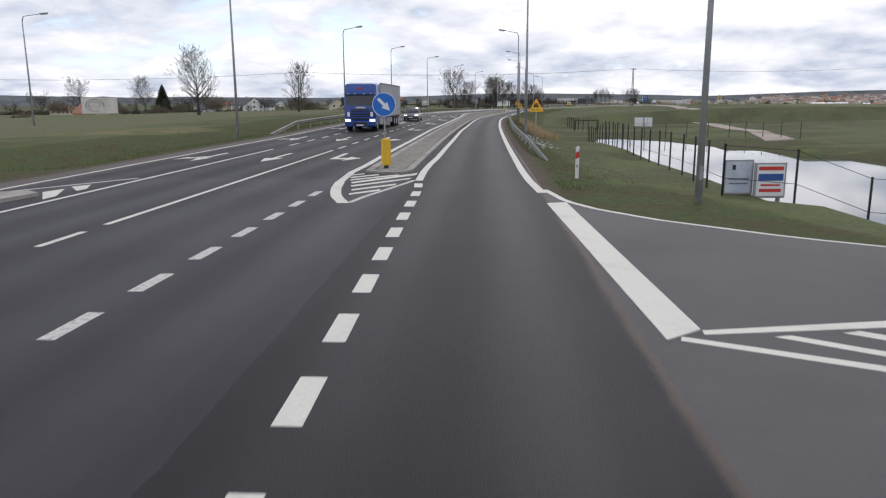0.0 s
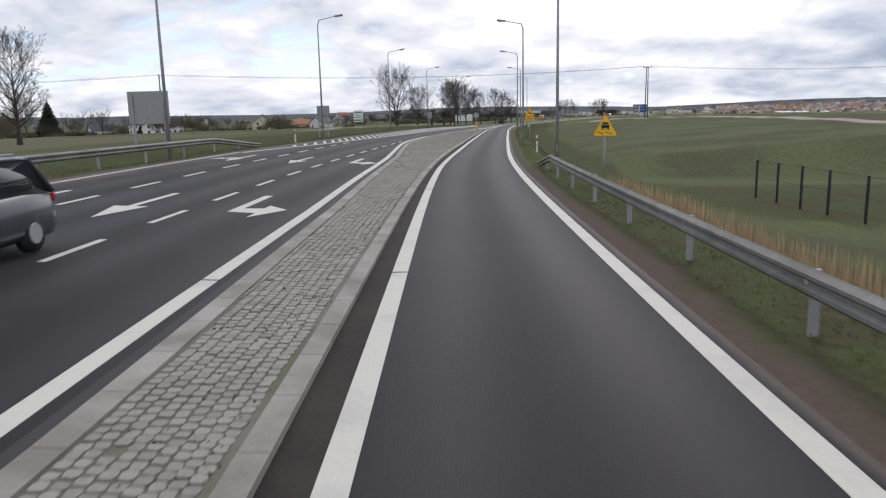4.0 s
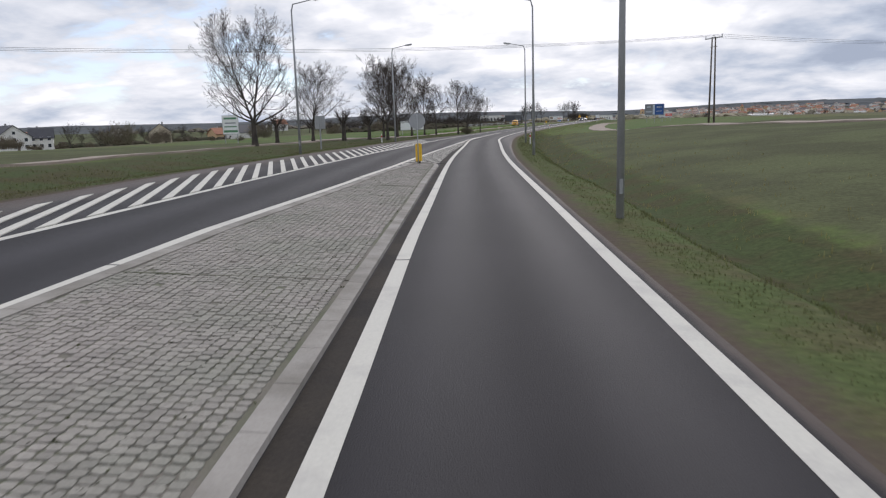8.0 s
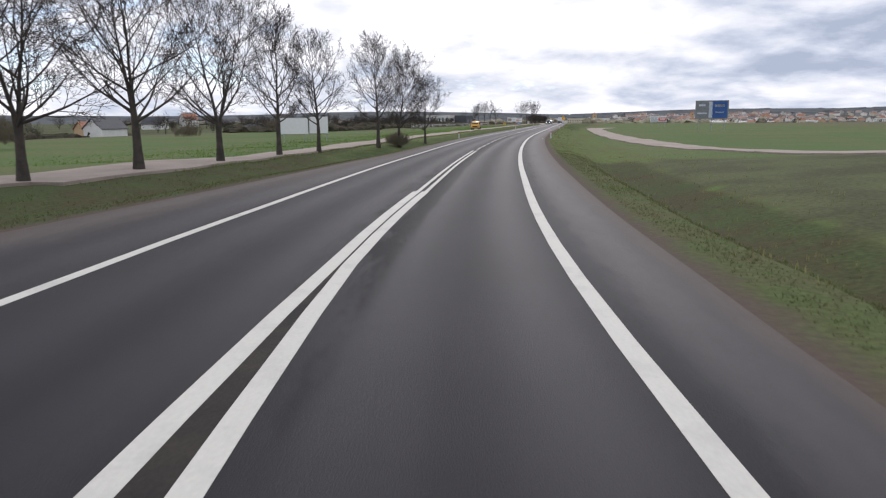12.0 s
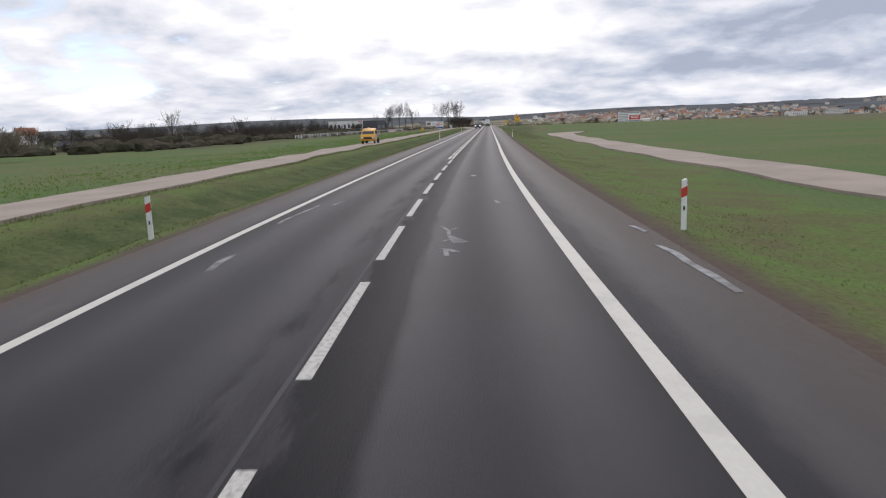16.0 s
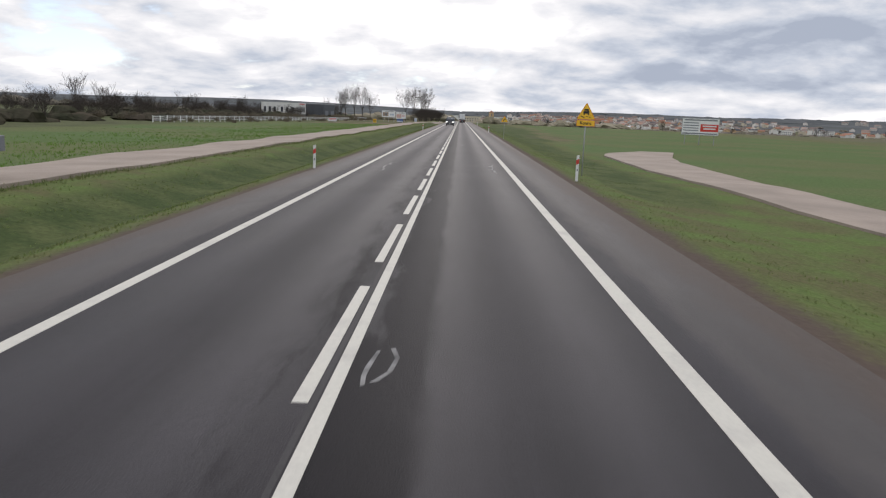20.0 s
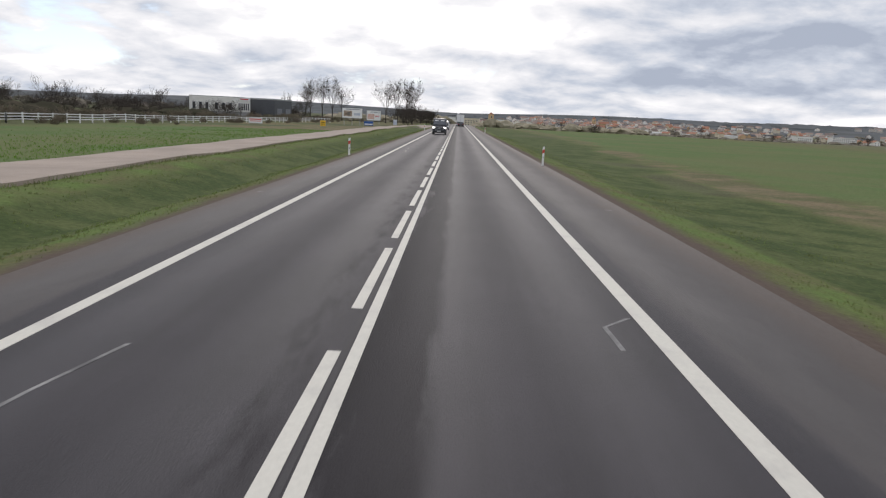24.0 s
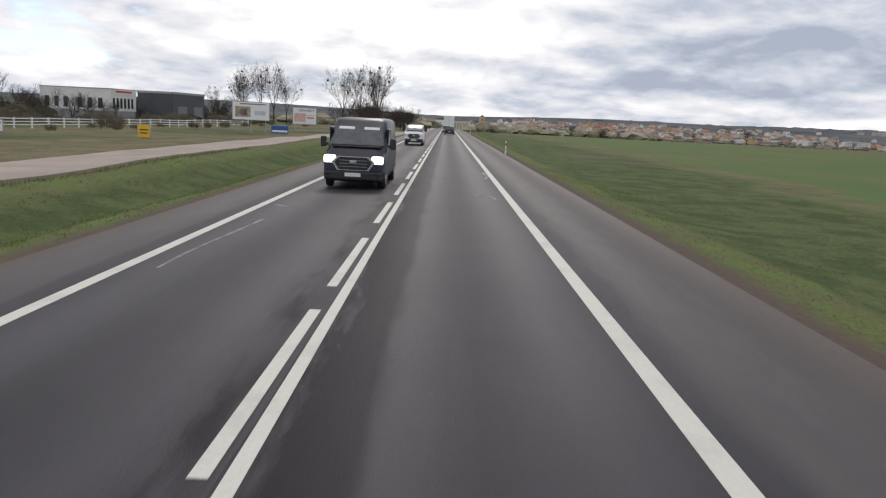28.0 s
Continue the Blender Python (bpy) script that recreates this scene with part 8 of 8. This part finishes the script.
def tipper(name, m):
    root = thing(name, m, "small orange yellow works lorry with an open bed on the track", "lorry")
    paint = paintwork(name + "_paint", (0.72, 0.36, 0.02))
    cab = part("cab", hull([(2.6, [(0.9, 0.45), (0.98, 0.6), (0.98, 1.05), (0.9, 1.15)]), (2.1, [(0.95, 0.45), (1.02, 0.6), (1.0, 1.25), (0.92, 1.35)]), (1.45, [(0.95, 0.45), (1.02, 0.6), (0.9, 2.0), (0.8, 2.08)]), (0.2, [(0.95, 0.45), (1.02, 0.6), (0.92, 2.05), (0.82, 2.15)])]), paint, root, "", True)
    bm = bmesh.new()
    vs = [bm.verts.new(p) for p in ((-0.86, 2.12, 1.37), (0.86, 2.12, 1.37), (0.76, 1.55, 1.95), (-0.76, 1.55, 1.95), (-0.86, 1.9, 1.3), (0.86, 1.9, 1.3), (0.76, 1.4, 1.9), (-0.76, 1.4, 1.9))]
    for q in ((0, 1, 2, 3), (7, 6, 5, 4), (0, 4, 5, 1), (1, 5, 6, 2), (2, 6, 7, 3), (3, 7, 4, 0)):
        bm.faces.new([vs[i] for i in q])
    bmesh.ops.recalc_face_normals(bm, faces=bm.faces)
    part("windscreen", bm, GLASS, root)
    part("grille", boxed(0, 2.6, 0.82, 1.2, 0.06, 0.3, 0.02), BLACK, cab)
    part("bed", boxed(0, -1.2, 1.15, 2.0, 2.7, 0.5, 0.02), PRINT_GREY, root)
    part("headboard", boxed(0, 0.12, 1.6, 1.9, 0.06, 0.8), BLACK, root)
    part("chassis", boxed(0, -0.2, 0.65, 0.9, 4.6, 0.2), BLACK, root)
    part("beacon", boxed(0, 1.0, 2.22, 0.3, 0.16, 0.12, 0.04), SIGNY, root)
    for s in (-1, 1):
        part("headlight", boxed(s * 0.74, 2.58, 0.86, 0.28, 0.1, 0.2, 0.04), LAMPGLASS, root)
        part("side_window", boxed(s * 0.965, 1.0, 1.6, 0.06, 0.8, 0.5, 0.02), GLASS, root)
        part("mirror", boxed(s * 1.12, 1.75, 1.55, 0.16, 0.08, 0.3, 0.03), BLACK, root)
        wheel(root, s * 0.85, 1.7, 0.36, 0.22)
        wheel(root, s * 0.85, -1.6, 0.36, 0.3)
    return root


tipper("orange_lorry", spot(424, -18.0, 180, 0.12))

# ---- grass, reeds and weeds ----
def blades(name, count, place, material, label, height, width, seed, lean=0.45, cat="grass", lift=None):
    """Loose blades: place(r) gives a u, d; each is a bent triangle pair."""
    r = random.Random(seed)
    v, f = [], []
    for _ in range(count):
        u, d = place(r)
        p = at(u, d) if lift is None else Vector((*xy(u, d), road_z(u, d) + lift))
        if lift is None and left_edge(u) + 0.02 < d < right_edge(u) - 0.02:
            continue
        for _ in range(3):
            w = r.uniform(0, 2 * math.pi)
            h = height * r.uniform(0.5, 1.2)
            o = Vector((r.uniform(-0.12, 0.12), r.uniform(-0.12, 0.12), -0.03))
            s = Vector((math.cos(w), math.sin(w), 0)) * width
            t = Vector((math.cos(w + 1.5) * lean * h * r.uniform(0.2, 1.2), math.sin(w + 1.5) * lean * h * r.uniform(0.2, 1.2), h))
            i = len(v)
            v += [p + o - s, p + o + s, p + o + t * 0.6 + s * 0.6, p + o + t * 0.6 - s * 0.6, p + o + t]
            f += [(i, i + 1, i + 2, i + 3), (i + 3, i + 2, i + 4)]
    return tagged(mesh_ob(name, v, f, material), label, cat, kind="stuff")


def verge(side, u0, u1, start, spread):
    """Places beside the road, thickest near its edge."""
    def place(r):
        u = r.uniform(u0, u1)
        out = start + abs(r.gauss(0, spread))
        return u, right_edge(u) + out if side > 0 else left_edge(u) - out
    return place


blades("bank_grass_near", 30000, verge(1, 34, 296, 0.55, 1.5), BLADE_DULL, "short dull green grass on the bank", 0.07, 0.012, 1)
blades("verge_grass_near", 26000, verge(1, 290, 620, 0.5, 2.6), BLADE, "short spring grass on the near verge", 0.06, 0.012, 8)
blades("bank_grass_far", 18000, verge(-1, 40, 285, 0.4, 2.6), BLADE_DULL, "short dull green grass beyond the far lanes", 0.10, 0.014, 9)
blades("verge_grass_far", 30000, verge(-1, 270, 640, 0.3, 2.9), BLADE, "short spring grass on the far verge", 0.07, 0.014, 2)
blades("dry_tufts", 1500, lambda r: (r.uniform(130, 300), right_edge(200) + 2.5 + abs(r.gauss(0, 5))), let_light_through(mat("straw_blades", (0.27, 0.25, 0.11), 0.9, var=0.2, bump=0, island=0.3, spec=0.1), 0.5), "pale dry tufts in the meadow", 0.16, 0.014, 3)
blades("reeds", 2000, lambda r: (r.uniform(66, 112), 2.6 + abs(r.gauss(0, 0.8))), REED, "dry tan reeds in the ditch behind the guard rail", 0.7, 0.016, 4, 0.12, "reeds")
blades("track_grass", 5000, lambda r: (r.uniform(270, 620), -15.4 + r.gauss(0, 0.25)), BLADE, "grass fringe along the track", 0.16, 0.014, 5)
blades("crop_rows", 16000, lambda r: (r.uniform(280, 600), -21.0 - abs(r.gauss(0, 9))), let_light_through(mat("crop_blades", (0.13, 0.24, 0.04), 0.9, var=0.2, bump=0, island=0.25, spec=0.1), 0.5), "young green crop beyond the track", 0.14, 0.02, 6, 0.4, "crop")
MOSS = mat("moss_tufts", (0.075, 0.082, 0.035), 0.95, var=0.3, scale=2, fine=10, bump=0, spec=0.05, island=0.3)


def weed_place(r):
    u = r.uniform(60, 198)
    lo, hi = med_l(u) + 0.3, med_r(u) - 0.3
    return u, lo + (hi - lo) * r.random() ** 0.8


blades("median_weeds", 1500, weed_place, MOSS, "small weeds and moss between the paving blocks", 0.03, 0.022, 7, 1.2, "weeds", KERB_H)
# pale rubble below the rail
rs = random.Random(12)
sv2, sf2 = [], []
for k in range(160):
    u = rs.uniform(52, 70)
    p = at(u, 1.75 + abs(rs.gauss(0, 0.35)))
    s = rs.uniform(0.03, 0.09)
    i = len(sv2)
    for dx, dy, dz in ((-1, -1, 0), (1, -1, 0), (1, 1, 0), (-1, 1, 0), (-0.6, -0.5, 1), (0.5, -0.6, 0.9), (0.6, 0.5, 1), (-0.5, 0.6, 0.8)):
        sv2.append(p + Vector((dx * s * rs.uniform(0.7, 1.2), dy * s * rs.uniform(0.7, 1.2), dz * s * 0.8 - 0.03)))
    sf2 += [(i, i + 1, i + 5, i + 4), (i + 1, i + 2, i + 6, i + 5), (i + 2, i + 3, i + 7, i + 6), (i + 3, i, i + 4, i + 7), (i + 4, i + 5, i + 6, i + 7)]
tagged(mesh_ob("rubble", sv2, sf2, mat("pale_stone", (0.45, 0.44, 0.42), 0.9, var=0.2, island=0.3)), "pale broken stones below the guard rail", "stones", kind="stuff")
